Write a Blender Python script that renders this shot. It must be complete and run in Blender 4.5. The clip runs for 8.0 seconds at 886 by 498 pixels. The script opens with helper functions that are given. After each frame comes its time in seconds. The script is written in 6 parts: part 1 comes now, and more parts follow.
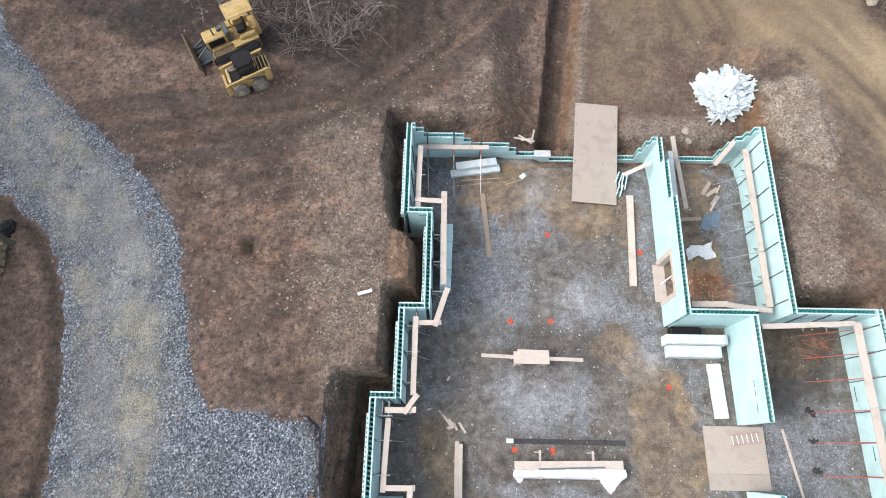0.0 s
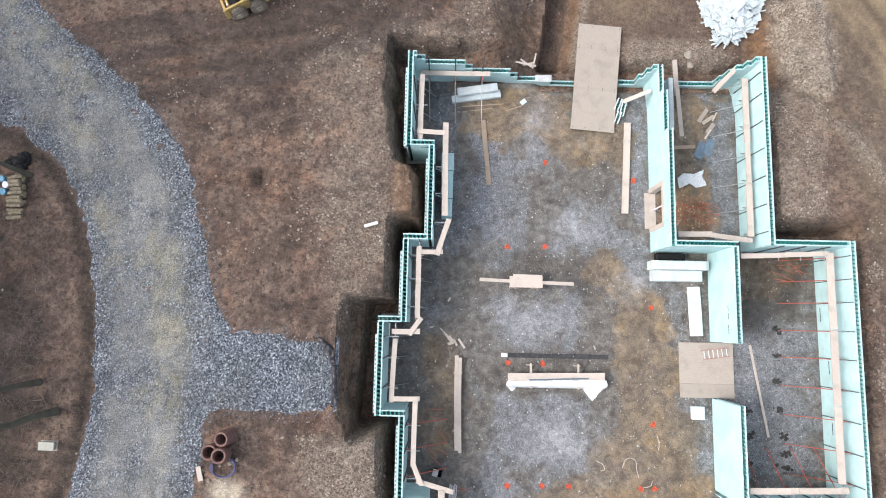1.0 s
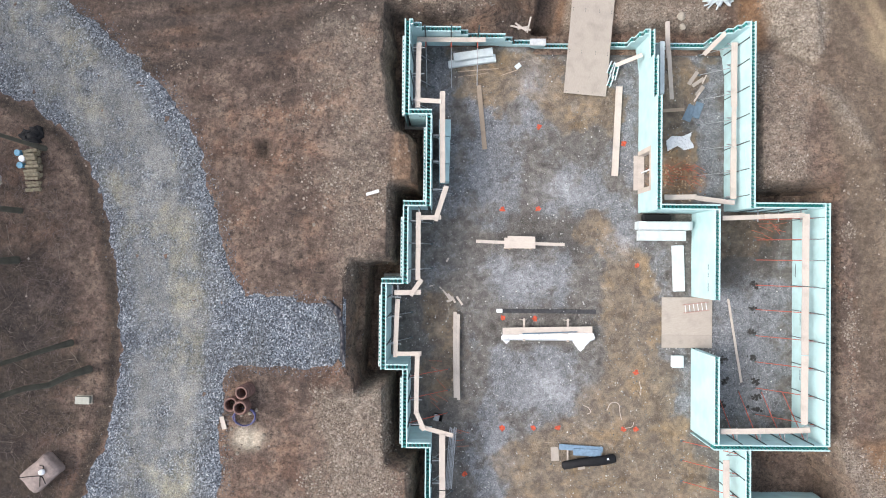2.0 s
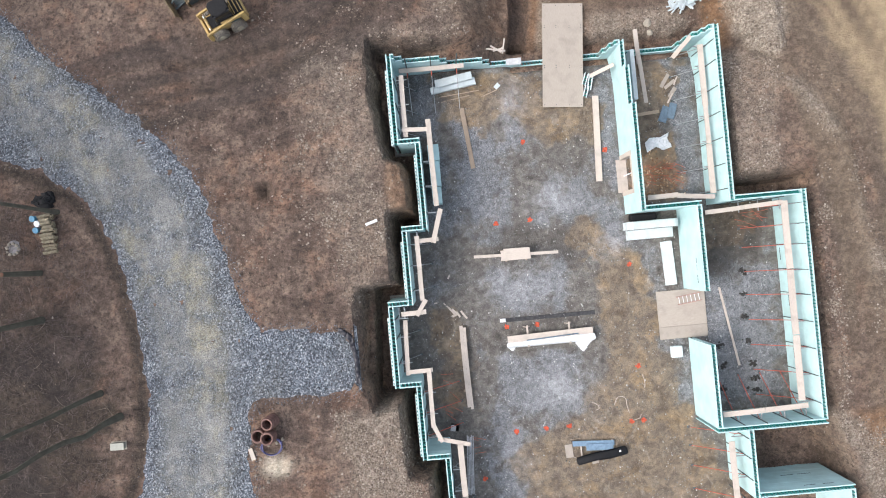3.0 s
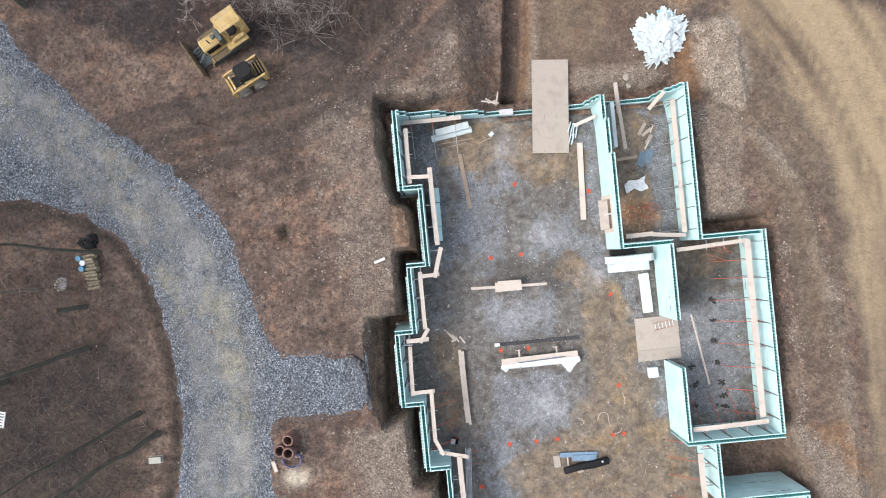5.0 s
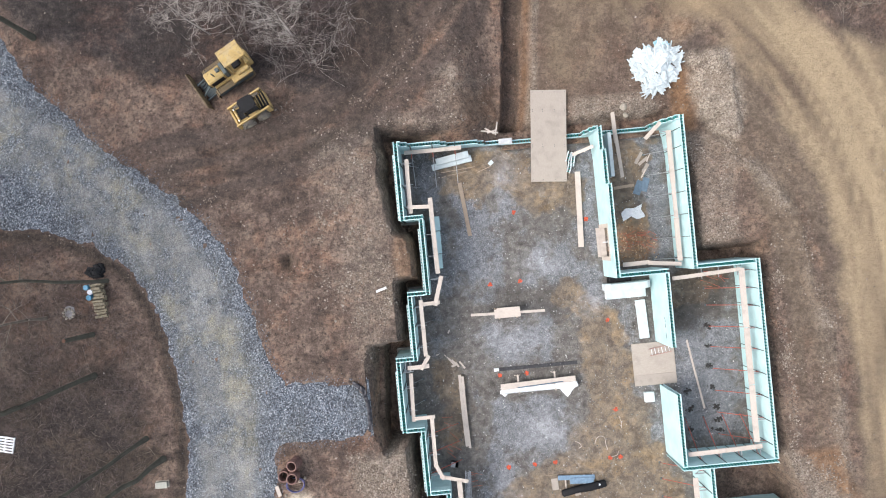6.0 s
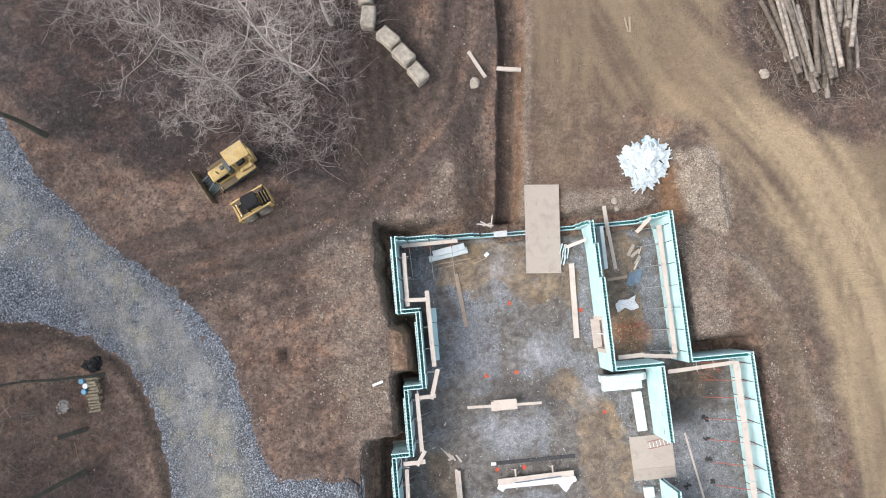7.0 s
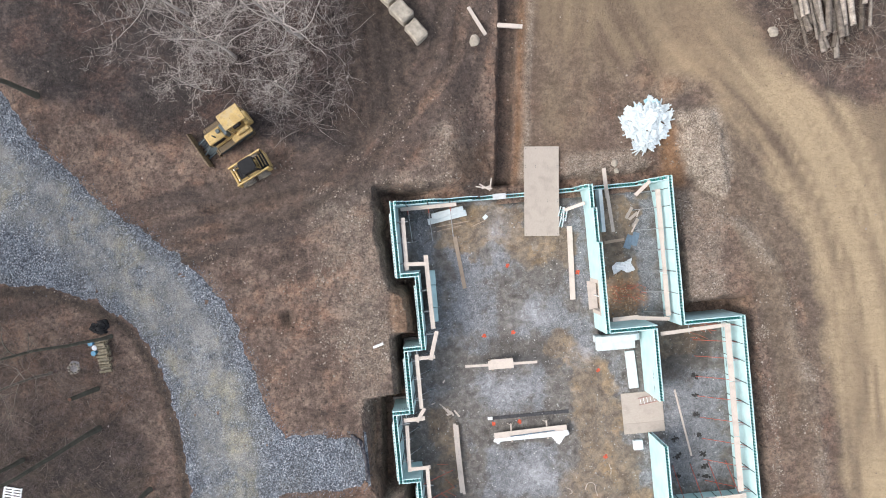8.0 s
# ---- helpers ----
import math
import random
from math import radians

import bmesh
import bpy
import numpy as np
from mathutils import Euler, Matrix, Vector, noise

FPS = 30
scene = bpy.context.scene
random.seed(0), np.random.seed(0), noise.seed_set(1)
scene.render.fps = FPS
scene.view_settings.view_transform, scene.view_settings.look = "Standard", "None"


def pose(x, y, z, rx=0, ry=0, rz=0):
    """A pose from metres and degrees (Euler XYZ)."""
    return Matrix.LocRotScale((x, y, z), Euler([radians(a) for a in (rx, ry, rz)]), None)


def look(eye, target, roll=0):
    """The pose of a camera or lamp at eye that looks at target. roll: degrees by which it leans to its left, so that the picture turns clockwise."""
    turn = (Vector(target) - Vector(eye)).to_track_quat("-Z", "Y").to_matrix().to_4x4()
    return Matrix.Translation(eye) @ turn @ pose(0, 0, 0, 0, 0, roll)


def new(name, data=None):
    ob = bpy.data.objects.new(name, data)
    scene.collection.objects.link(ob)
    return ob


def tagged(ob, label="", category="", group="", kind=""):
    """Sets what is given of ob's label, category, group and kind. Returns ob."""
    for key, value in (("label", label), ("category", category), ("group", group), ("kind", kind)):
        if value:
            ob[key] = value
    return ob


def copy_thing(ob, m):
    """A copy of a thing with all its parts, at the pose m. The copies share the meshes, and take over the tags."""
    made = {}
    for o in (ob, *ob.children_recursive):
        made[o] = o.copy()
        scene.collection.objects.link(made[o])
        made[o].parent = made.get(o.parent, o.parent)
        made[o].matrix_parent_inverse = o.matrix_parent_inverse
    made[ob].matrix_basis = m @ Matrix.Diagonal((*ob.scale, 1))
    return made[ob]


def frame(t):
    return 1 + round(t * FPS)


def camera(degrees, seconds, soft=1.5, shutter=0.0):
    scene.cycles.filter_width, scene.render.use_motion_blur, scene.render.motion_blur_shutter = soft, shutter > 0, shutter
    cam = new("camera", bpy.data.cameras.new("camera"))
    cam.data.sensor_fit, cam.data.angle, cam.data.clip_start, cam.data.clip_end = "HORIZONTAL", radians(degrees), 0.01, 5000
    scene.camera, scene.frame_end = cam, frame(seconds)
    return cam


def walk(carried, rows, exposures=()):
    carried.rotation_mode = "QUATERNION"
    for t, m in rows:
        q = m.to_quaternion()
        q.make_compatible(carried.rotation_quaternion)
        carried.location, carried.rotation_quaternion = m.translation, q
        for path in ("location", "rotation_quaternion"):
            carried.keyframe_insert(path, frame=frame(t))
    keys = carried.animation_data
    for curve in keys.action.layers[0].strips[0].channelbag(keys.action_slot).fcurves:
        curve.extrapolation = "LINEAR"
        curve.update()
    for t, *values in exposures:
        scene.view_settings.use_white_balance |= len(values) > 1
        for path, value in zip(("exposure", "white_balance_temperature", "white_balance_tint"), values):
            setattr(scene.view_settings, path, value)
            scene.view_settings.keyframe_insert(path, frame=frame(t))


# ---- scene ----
cam = camera(73.25, 8.0, soft=1.0)
PATH = [
    (0.0, 2.365, -16.272, 30.275, 18.986, 0.49, 1.119),
    (0.2, 2.265, -15.701, 30.808, 16.346, 0.365, 1.203),
    (0.5, 2.193, -14.992, 31.478, 12.631, 0.309, 1.165),
    (0.7, 2.161, -14.565, 31.863, 10.354, 0.285, 1.184),
    (1.0, 2.139, -14.01, 32.481, 7.138, 0.246, 1.182),
    (1.2, 2.18, -13.664, 32.901, 5.013, 0.277, 1.184),
    (1.5, 2.194, -13.127, 33.543, 1.827, 0.272, 1.174),
    (1.7, 2.163, -12.799, 33.902, 0.515, 0.198, 1.204),
    (2.8, 2.244, -11.513, 35.779, 0.489, 0.25, -4.4),
    (3.0, 2.298, -11.292, 36.072, 0.461, 0.317, -5.275),
    (3.2, 2.35, -11.078, 36.357, 0.443, 0.374, -5.452),
    (3.5, 2.348, -10.75, 36.899, 0.369, 0.294, -5.438),
    (4.0, 2.444, -10.202, 38.056, 0.258, 0.341, -5.444),
    (4.5, 2.454, -9.652, 39.247, 0.247, 0.29, -5.432),
    (4.7, 2.47, -9.408, 39.682, 0.21, 0.287, -5.471),
    (5.8, 2.601, -7.479, 40.84, 0.053, 0.261, -5.442),
    (6.0, 2.653, -7.052, 40.941, 0.025, 0.268, -5.477),
    (6.2, 2.684, -6.578, 41.036, 0.004, 0.212, -5.473),
    (6.4, 2.705, -6.075, 41.065, 0.684, 0.109, -5.512),
    (6.5, 2.746, -5.852, 41.143, 1.408, 0.124, -5.492),
    (6.6, 2.735, -5.704, 41.202, 2.505, 0.029, -5.428),
    (6.8, 2.805, -5.351, 41.345, 4.849, -0.026, -5.414),
    (7.0, 2.864, -4.998, 41.622, 5.853, -0.041, -5.41),
    (7.2, 2.979, -4.497, 41.826, 4.177, 0.016, -5.469),
    (7.3, 2.997, -4.269, 41.953, 2.831, 0.014, -5.356),
    (7.5, 3.051, -3.841, 42.043, 0.011, -0.02, -5.297),
    (7.7, 3.109, -3.476, 41.959, -0.519, -0.009, -5.377),
    (8.0, 3.124, -2.893, 42.004, -0.67, -0.069, -5.372),
]
walk(cam, [(t, pose(*m)) for t, *m in PATH])

import functools

# ---- world, sun and exposure ----
scene.view_settings.exposure = 0.1
SUN_EL, SUN_AZ = radians(46), radians(262)  # compass: clockwise from +y
world = bpy.data.worlds.new("world")
scene.world = world
world.use_nodes = True
wn = world.node_tree.nodes
sky = wn.new("ShaderNodeTexSky")
sky.sky_type, sky.sun_disc = "NISHITA", False
sky.sun_elevation, sky.sun_rotation = SUN_EL, SUN_AZ
sky.dust_density, sky.air_density = 4.0, 1.0
veil = wn.new("ShaderNodeHueSaturation")  # thin cloud greys the sky
veil.inputs["Saturation"].default_value = 0.5
world.node_tree.links.new(sky.outputs[0], veil.inputs["Color"])
world.node_tree.links.new(veil.outputs[0], wn["Background"].inputs[0])
wn["Background"].inputs[1].default_value = 0.31
sun_data = bpy.data.lights.new("sun", "SUN")
sun_data.energy, sun_data.angle, sun_data.color = 1.0, radians(3), (1.0, 0.965, 0.92)
sun = new("sun", sun_data)
to_sun = Vector((math.sin(SUN_AZ) * math.cos(SUN_EL), math.cos(SUN_AZ) * math.cos(SUN_EL), math.sin(SUN_EL)))
sun.matrix_world = look(to_sun * 80, (0, 0, 0))


# ---- materials ----
class Nodes:
    """A node material, written as expressions."""

    def __init__(self, name, rough=0.8, metal=0.0):
        self.mat = bpy.data.materials.new(name)
        self.mat.use_nodes = True
        self.tree = self.mat.node_tree
        self.bsdf = self.tree.nodes["Principled BSDF"]
        self.bsdf.inputs["Roughness"].default_value = rough
        self.bsdf.inputs["Metallic"].default_value = metal
        self.co = self.add("ShaderNodeTexCoord").outputs["Object"]

    def add(self, kind):
        return self.tree.nodes.new(kind)

    def put(self, socket, value):
        if hasattr(value, "links"):
            self.tree.links.new(value, socket)
        elif isinstance(value, tuple) and len(value) == 3 and socket.type == "RGBA":
            socket.default_value = (*value, 1)
        else:
            socket.default_value = value

    def noise(self, scale, detail=4.0, rough=0.55, stretch=None, warp=0.0):
        n = self.add("ShaderNodeTexNoise")
        n.inputs["Scale"].default_value, n.inputs["Detail"].default_value = scale, detail
        n.inputs["Roughness"].default_value, n.inputs["Distortion"].default_value = rough, warp
        self.put(n.inputs["Vector"], self.stretched(stretch))
        return n.outputs[0]

    def stretched(self, stretch, turn=0.0):
        if not stretch:
            return self.co
        m = self.add("ShaderNodeMapping")
        m.inputs["Scale"].default_value = stretch
        m.inputs["Rotation"].default_value = (0, 0, turn)
        self.put(m.inputs["Vector"], self.co)
        return m.outputs[0]

    def cells(self, scale, what="Color", stretch=None):
        n = self.add("ShaderNodeTexVoronoi")
        n.inputs["Scale"].default_value = scale
        self.put(n.inputs["Vector"], self.stretched(stretch))
        return n.outputs[what]

    def ramp(self, fac, *stops):
        r = self.add("ShaderNodeValToRGB")
        el = r.color_ramp.elements
        while len(el) < len(stops):
            el.new(0.5)
        for e, (p, c) in zip(el, stops):
            e.position, e.color = p, (*c, 1) if isinstance(c, tuple) else (c, c, c, 1)
        self.put(r.inputs[0], fac)
        return r.outputs[0]

    def mix(self, fac, a, b, how="MIX"):
        m = self.add("ShaderNodeMix")
        m.data_type, m.blend_type = "RGBA", how
        self.put(m.inputs[0], fac), self.put(m.inputs[6], a), self.put(m.inputs[7], b)
        return m.outputs[2]

    def math(self, op, a, b=0.0):
        m = self.add("ShaderNodeMath")
        m.operation = op
        self.put(m.inputs[0], a), self.put(m.inputs[1], b)
        return m.outputs[0]

    def shade(self, c, fac, low, high, a=0.36, b=0.64):
        """c, darker or lighter by a pattern."""
        return self.mix(1.0, c, self.mix(self.ramp(fac, (a, 0.0), (b, 1.0)), (low,) * 3, (high,) * 3), "MULTIPLY")

    def zone(self, name):
        a = self.add("ShaderNodeAttribute")
        a.attribute_name = name
        return a.outputs["Fac"]

    def each(self):
        return self.add("ShaderNodeObjectInfo").outputs["Random"]

    def island(self):
        return self.add("ShaderNodeNewGeometry").outputs["Random Per Island"]

    def color(self, c):
        self.put(self.bsdf.inputs["Base Color"], c)
        return self

    def rough(self, r):
        self.put(self.bsdf.inputs["Roughness"], r)
        return self

    def bump(self, h, strength=0.4, distance=0.02):
        b = self.add("ShaderNodeBump")
        b.inputs["Strength"].default_value, b.inputs["Distance"].default_value = strength, distance
        self.put(b.inputs["Height"], h)
        self.put(self.bsdf.inputs["Normal"], b.outputs[0])
        return self


def plain(name, c, rough=0.6, metal=0.0, vary=0.25, scale=6.0, fine=60.0, bump=0.15):
    """A material of one colour with stains at two scales."""
    n = Nodes(name, rough, metal)
    d = tuple(v * (1 - vary) for v in c)
    e = tuple(min(1, v * (1 + vary * 0.5)) for v in c)
    base = n.mix(n.ramp(n.noise(scale), (0.35, 0.0), (0.7, 1.0)), d, e)
    base = n.mix(n.math("MULTIPLY", n.ramp(n.noise(fine, 3), (0.45, 0.0), (0.75, 1.0)), vary), base, d)
    n.color(base).bump(n.noise(fine, 3), bump, 0.01)
    return n.mat


def soil_material():
    n = Nodes("soil", 0.95)
    big, mid, small, fine = n.noise(0.12, 5, 0.6), n.noise(0.8, 8, 0.72), n.noise(4, 8, 0.78), n.noise(15, 6, 0.8)
    brown = n.mix(n.ramp(big, (0.35, 0.0), (0.65, 1.0)), (0.074, 0.051, 0.042), (0.168, 0.115, 0.089))
    brown = n.mix(n.math("MULTIPLY", n.ramp(mid, (0.42, 0.0), (0.64, 1.0)), 0.75), brown, (0.250, 0.182, 0.140))
    brown = n.mix(n.math("MULTIPLY", n.ramp(n.noise(0.5, 8, 0.7, None, 1.0), (0.38, 1.0), (0.50, 0.0)), 0.55), brown, (0.068, 0.046, 0.038))
    brown = n.mix(n.ramp(small, (0.38, 1.0), (0.5, 0.0)), brown, (0.050, 0.035, 0.028))
    brown = n.mix(n.math("MULTIPLY", n.ramp(n.noise(0.45, 6, 0.7), (0.5, 0.0), (0.64, 1.0)), 0.45), brown, n.mix(1.0, brown, (1.30, 0.98, 0.76), "MULTIPLY"))
    tan = n.mix(n.ramp(n.math("ADD", n.math("MULTIPLY", n.zone("streak"), 0.74), n.math("MULTIPLY", mid, 0.26)), (0.12, 0.0), (0.78, 1.0)), (0.140, 0.100, 0.069), (0.390, 0.298, 0.188))
    litter = n.mix(n.ramp(n.noise(2.2, 8, 0.8), (0.38, 0.0), (0.62, 1.0)), (0.026, 0.022, 0.021), (0.088, 0.071, 0.066))
    litter = n.mix(n.math("MULTIPLY", n.ramp(n.noise(0.35, 7, 0.75, None, 0.5), (0.47, 0.0), (0.62, 1.0)), 0.75), litter, n.mix(n.ramp(n.noise(7, 6, 0.8), (0.35, 0.0), (0.65, 1.0)), (0.046, 0.034, 0.030), (0.150, 0.114, 0.100)))
    litter = n.mix(n.ramp(n.cells(22), (0.72, 0.0), (0.95, 0.9)), litter, (0.145, 0.112, 0.095))
    litter = n.mix(n.math("MULTIPLY", n.ramp(n.noise(0.22, 6, 0.7), (0.5, 0.0), (0.62, 1.0)), 0.55), litter, n.mix(1.0, litter, (1.5, 1.05, 0.85), "MULTIPLY"))
    litter = n.mix(n.math("MULTIPLY", n.ramp(n.noise(0.16, 7, 0.7, None, 0.6), (0.44, 1.0), (0.56, 0.0)), 0.65), litter, n.mix(1.0, litter, (0.35, 0.33, 0.33), "MULTIPLY"))
    litter = n.mix(n.math("MULTIPLY", n.ramp(n.noise(0.7, 9, 0.78, None, 0.8), (0.54, 0.0), (0.66, 1.0)), 0.6), litter, n.mix(n.noise(9, 5, 0.8), (0.07, 0.054, 0.045), (0.23, 0.19, 0.16)))
    litter = n.mix(n.math("MULTIPLY", n.ramp(n.noise(0.55, 9, 0.8, (1.0, 1.6, 1.0), 1.0), (0.40, 1.0), (0.50, 0.0)), 0.75), litter, (0.026, 0.021, 0.020))
    stone = n.mix(n.ramp(n.noise(8, 7, 0.88), (0.42, 0.0), (0.58, 1.0)), (0.13, 0.10, 0.076), (0.50, 0.435, 0.36))
    c = n.mix(n.math("MULTIPLY", n.ramp(n.zone("streak"), (0.42, 0.0), (0.70, 1.0)), 0.62), n.shade(brown, n.zone("streak"), 1.25, 0.9, 0.1, 0.42), (0.080, 0.060, 0.052))
    c = n.mix(n.zone("woods"), c, n.mix(1.0, n.shade(litter, n.noise(3.5, 6, 0.75, None, 0.8), 0.70, 1.40), (0.80, 0.77, 0.78), "MULTIPLY"))
    c = n.mix(n.zone("tan"), c, tan)
    c = n.mix(n.math("MULTIPLY", n.zone("stony"), n.ramp(n.noise(1.6, 6, 0.75), (0.32, 0.3), (0.58, 1.0))), c, stone)
    chips = n.math("MULTIPLY", n.ramp(n.cells(11, "Distance"), (0.16, 1.0), (0.30, 0.0)), n.ramp(n.cells(11), (0.62, 0.0), (0.78, 1.0)))
    chips = n.math("MULTIPLY", chips, n.math("ADD", n.math("MULTIPLY", n.zone("stony"), 0.7), n.ramp(n.noise(0.7, 6, 0.75), (0.54, 0.0), (0.7, 0.5))))
    c = n.mix(n.math("MULTIPLY", chips, n.math("SUBTRACT", 1.0, n.zone("woods"))), c, (0.43, 0.375, 0.315))
    c = n.mix(n.zone("rust"), c, n.mix(n.noise(3, 6, 0.75), (0.14, 0.075, 0.036), (0.31, 0.17, 0.085)))
    c = n.mix(n.zone("sand"), c, n.mix(n.noise(12, 5, 0.8), (0.48, 0.41, 0.31), (0.82, 0.75, 0.62)))
    # Darker soil; wall and trench shade is put into this colour too.
    c = n.mix(n.zone("darkened"), c, n.mix(n.ramp(n.noise(3, 7, 0.75), (0.35, 0.0), (0.65, 1.0)), (0.030, 0.021, 0.017), (0.095, 0.069, 0.052)))
    c = n.mix(n.math("MULTIPLY", n.ramp(fine, (0.40, 1.0), (0.52, 0.0)), 0.45), c, n.mix(1.0, c, (0.42, 0.40, 0.38), "MULTIPLY"))
    c = n.mix(n.math("MULTIPLY", n.ramp(n.noise(20, 4, 0.8), (0.56, 0.0), (0.67, 1.0)), 0.3), c, (0.38, 0.32, 0.26))
    rough = n.shade(n.shade(c, n.noise(1.8, 5, 0.7, None, 0.6), 0.70, 1.30), n.noise(5.5, 4, 0.7), 0.78, 1.22)
    c = n.mix(n.math("MULTIPLY", n.zone("tan"), 0.72), rough, c)
    n.color(c)
    h = n.math("ADD", n.noise(1.8, 8, 0.72), n.math("MULTIPLY", small, 0.6))
    return n.bump(n.math("ADD", h, n.math("MULTIPLY", fine, 0.4)), 1.0, 0.18).mat


def gravel_material():
    n = Nodes("crushed_stone", 0.9)
    chips = n.cells(17)
    base = n.ramp(chips, (0.15, (0.020, 0.024, 0.031)), (0.45, (0.095, 0.112, 0.138)), (0.72, (0.215, 0.243, 0.282)), (1.0, (0.66, 0.68, 0.70)))
    base = n.mix(n.math("MULTIPLY", n.ramp(n.noise(1.2, 6, 0.75), (0.42, 0.0), (0.62, 1.0)), 0.45), base, n.mix(1.0, base, (0.55, 0.57, 0.6), "MULTIPLY"))
    fines = n.mix(n.ramp(n.noise(22, 6, 0.9), (0.40, 0.0), (0.60, 1.0)), (0.088, 0.088, 0.083), (0.53, 0.515, 0.475))
    fines = n.mix(n.ramp(n.noise(0.45, 6, 0.65), (0.42, 0.0), (0.56, 0.9)), fines, n.mix(1.0, fines, (0.70, 0.72, 0.75), "MULTIPLY"))
    fines = n.mix(n.math("MULTIPLY", n.ramp(n.noise(0.42, 5, 0.6, (1.0, 0.55, 1.0), 0.6), (0.50, 0.0), (0.62, 1.0)), 0.9), fines, n.mix(1.0, fines, (1.28, 1.19, 0.93), "MULTIPLY"))
    worn = n.math("MULTIPLY", n.zone("worn"), n.ramp(n.noise(0.55, 9, 0.78), (0.38, 0.10), (0.58, 0.95)))
    n.color(n.shade(n.mix(worn, base, fines), n.noise(0.6, 6, 0.7, (1.0, 0.5, 1.0), 0.8), 0.80, 1.20))
    return n.bump(n.math("ADD", n.cells(22, "Distance"), n.noise(3, 5)), 0.9, 0.06).mat


def floor_material():
    n = Nodes("wet_stone_fill", 0.75)
    wide, mid, near = n.noise(0.45, 8, 0.72, None, 0.8), n.noise(1.7, 8, 0.74, None, 0.5), n.noise(6, 6, 0.75)
    chips = n.cells(24)
    slurry = n.mix(n.ramp(mid, (0.36, 0.0), (0.64, 1.0)), (0.075, 0.067, 0.060), (0.172, 0.156, 0.139))
    stone = n.ramp(chips, (0.1, (0.080, 0.083, 0.090)), (0.5, (0.155, 0.161, 0.174)), (0.8, (0.225, 0.232, 0.246)), (1.0, (0.40, 0.405, 0.415)))
    gritty = n.math("ADD", n.math("MULTIPLY", n.zone("grit"), 0.30), n.math("ADD", n.math("MULTIPLY", mid, 0.62), n.math("MULTIPLY", near, 0.34)))
    c = n.mix(n.ramp(gritty, (0.50, 0.0), (0.70, 0.95)), slurry, stone)
    mud = n.mix(n.ramp(n.noise(1.1, 8, 0.72, None, 0.6), (0.34, 0.0), (0.66, 1.0)), (0.090, 0.067, 0.048), (0.228, 0.178, 0.128))
    mud = n.mix(n.math("MULTIPLY", n.ramp(n.noise(0.55, 7, 0.7, None, 0.6), (0.50, 0.0), (0.66, 1.0)), 0.6), mud, n.mix(near, (0.20, 0.125, 0.055), (0.40, 0.275, 0.145)))
    mud = n.mix(n.math("MULTIPLY", n.ramp(n.noise(0.8, 8, 0.75, (1.0, 0.7, 1.0), 1.0), (0.56, 0.0), (0.70, 1.0)), 0.6), mud, n.mix(near, (0.24, 0.215, 0.18), (0.50, 0.46, 0.40)))
    muddy = n.math("ADD", n.math("MULTIPLY", n.zone("mud"), 0.52), n.math("SUBTRACT", n.math("ADD", n.math("MULTIPLY", wide, 0.42), n.math("MULTIPLY", near, 0.25)), n.math("MULTIPLY", n.zone("grit"), 0.20)))
    c = n.mix(n.ramp(muddy, (0.46, 0.0), (0.66, 0.94)), c, mud)
    dust = n.math("MULTIPLY", n.zone("dry"), n.ramp(n.math("ADD", n.math("MULTIPLY", mid, 0.6), n.math("MULTIPLY", near, 0.4)), (0.34, 0.0), (0.62, 1.0)))
    c = n.mix(dust, c, n.mix(n.noise(11, 4, 0.8), (0.22, 0.225, 0.24), (0.47, 0.475, 0.49)))
    c = n.mix(n.math("MULTIPLY", n.zone("rust"), n.ramp(near, (0.3, 0.35), (0.6, 1.0))), c, n.mix(n.noise(9, 5, 0.8), (0.12, 0.065, 0.035), (0.40, 0.25, 0.14)))
    # Darker where the fill is damp, and for wall shade put into the colour.
    darkened = n.math("MULTIPLY", n.zone("damp_and_shade"), n.ramp(mid, (0.32, 0.25), (0.58, 1.0)))
    c = n.mix(darkened, c, n.mix(1.0, c, (0.46, 0.44, 0.43), "MULTIPLY"))
    lots = n.math("ADD", n.ramp(n.noise(1.3, 6, 0.75), (0.44, 0.0), (0.60, 1.0)), n.math("MULTIPLY", n.zone("grit"), 0.35))
    specks = n.math("MULTIPLY", n.ramp(n.cells(13, "Distance"), (0.13, 1.0), (0.24, 0.0)), n.math("MULTIPLY", lots, n.ramp(n.cells(13), (0.45, 0.0), (0.7, 1.0))))
    specks = n.math("MULTIPLY", specks, n.math("SUBTRACT", 0.9, n.math("MULTIPLY", n.zone("mud"), 0.6)))
    c = n.mix(specks, c, (0.47, 0.46, 0.44))
    c = n.shade(n.shade(c, n.noise(3.0, 5, 0.7, None, 0.6), 0.74, 1.26), n.noise(0.9, 6, 0.7, None, 1.0), 0.78, 1.2)
    n.color(c)
    n.rough(n.ramp(n.noise(0.5, 4), (0.4, 0.55), (0.65, 0.9)))
    return n.bump(n.math("ADD", n.cells(20, "Distance"), n.noise(2.5, 7, 0.75)), 0.6, 0.05).mat


def wood_material(name, a, b):
    n = Nodes(name, 0.75)
    grain = n.noise(5, 5, 0.6, (1.0, 14.0, 14.0))
    c = n.mix(n.ramp(grain, (0.3, 0.0), (0.7, 1.0)), a, b)
    c = n.mix(n.math("MULTIPLY", n.each(), 0.35), c, tuple(v * 0.72 for v in a))
    c = n.mix(n.math("MULTIPLY", n.ramp(n.noise(1.7, 4), (0.5, 0.0), (0.75, 1.0)), 0.35), c, tuple(v * 0.5 for v in a))
    return n.color(c).bump(grain, 0.2, 0.005).mat


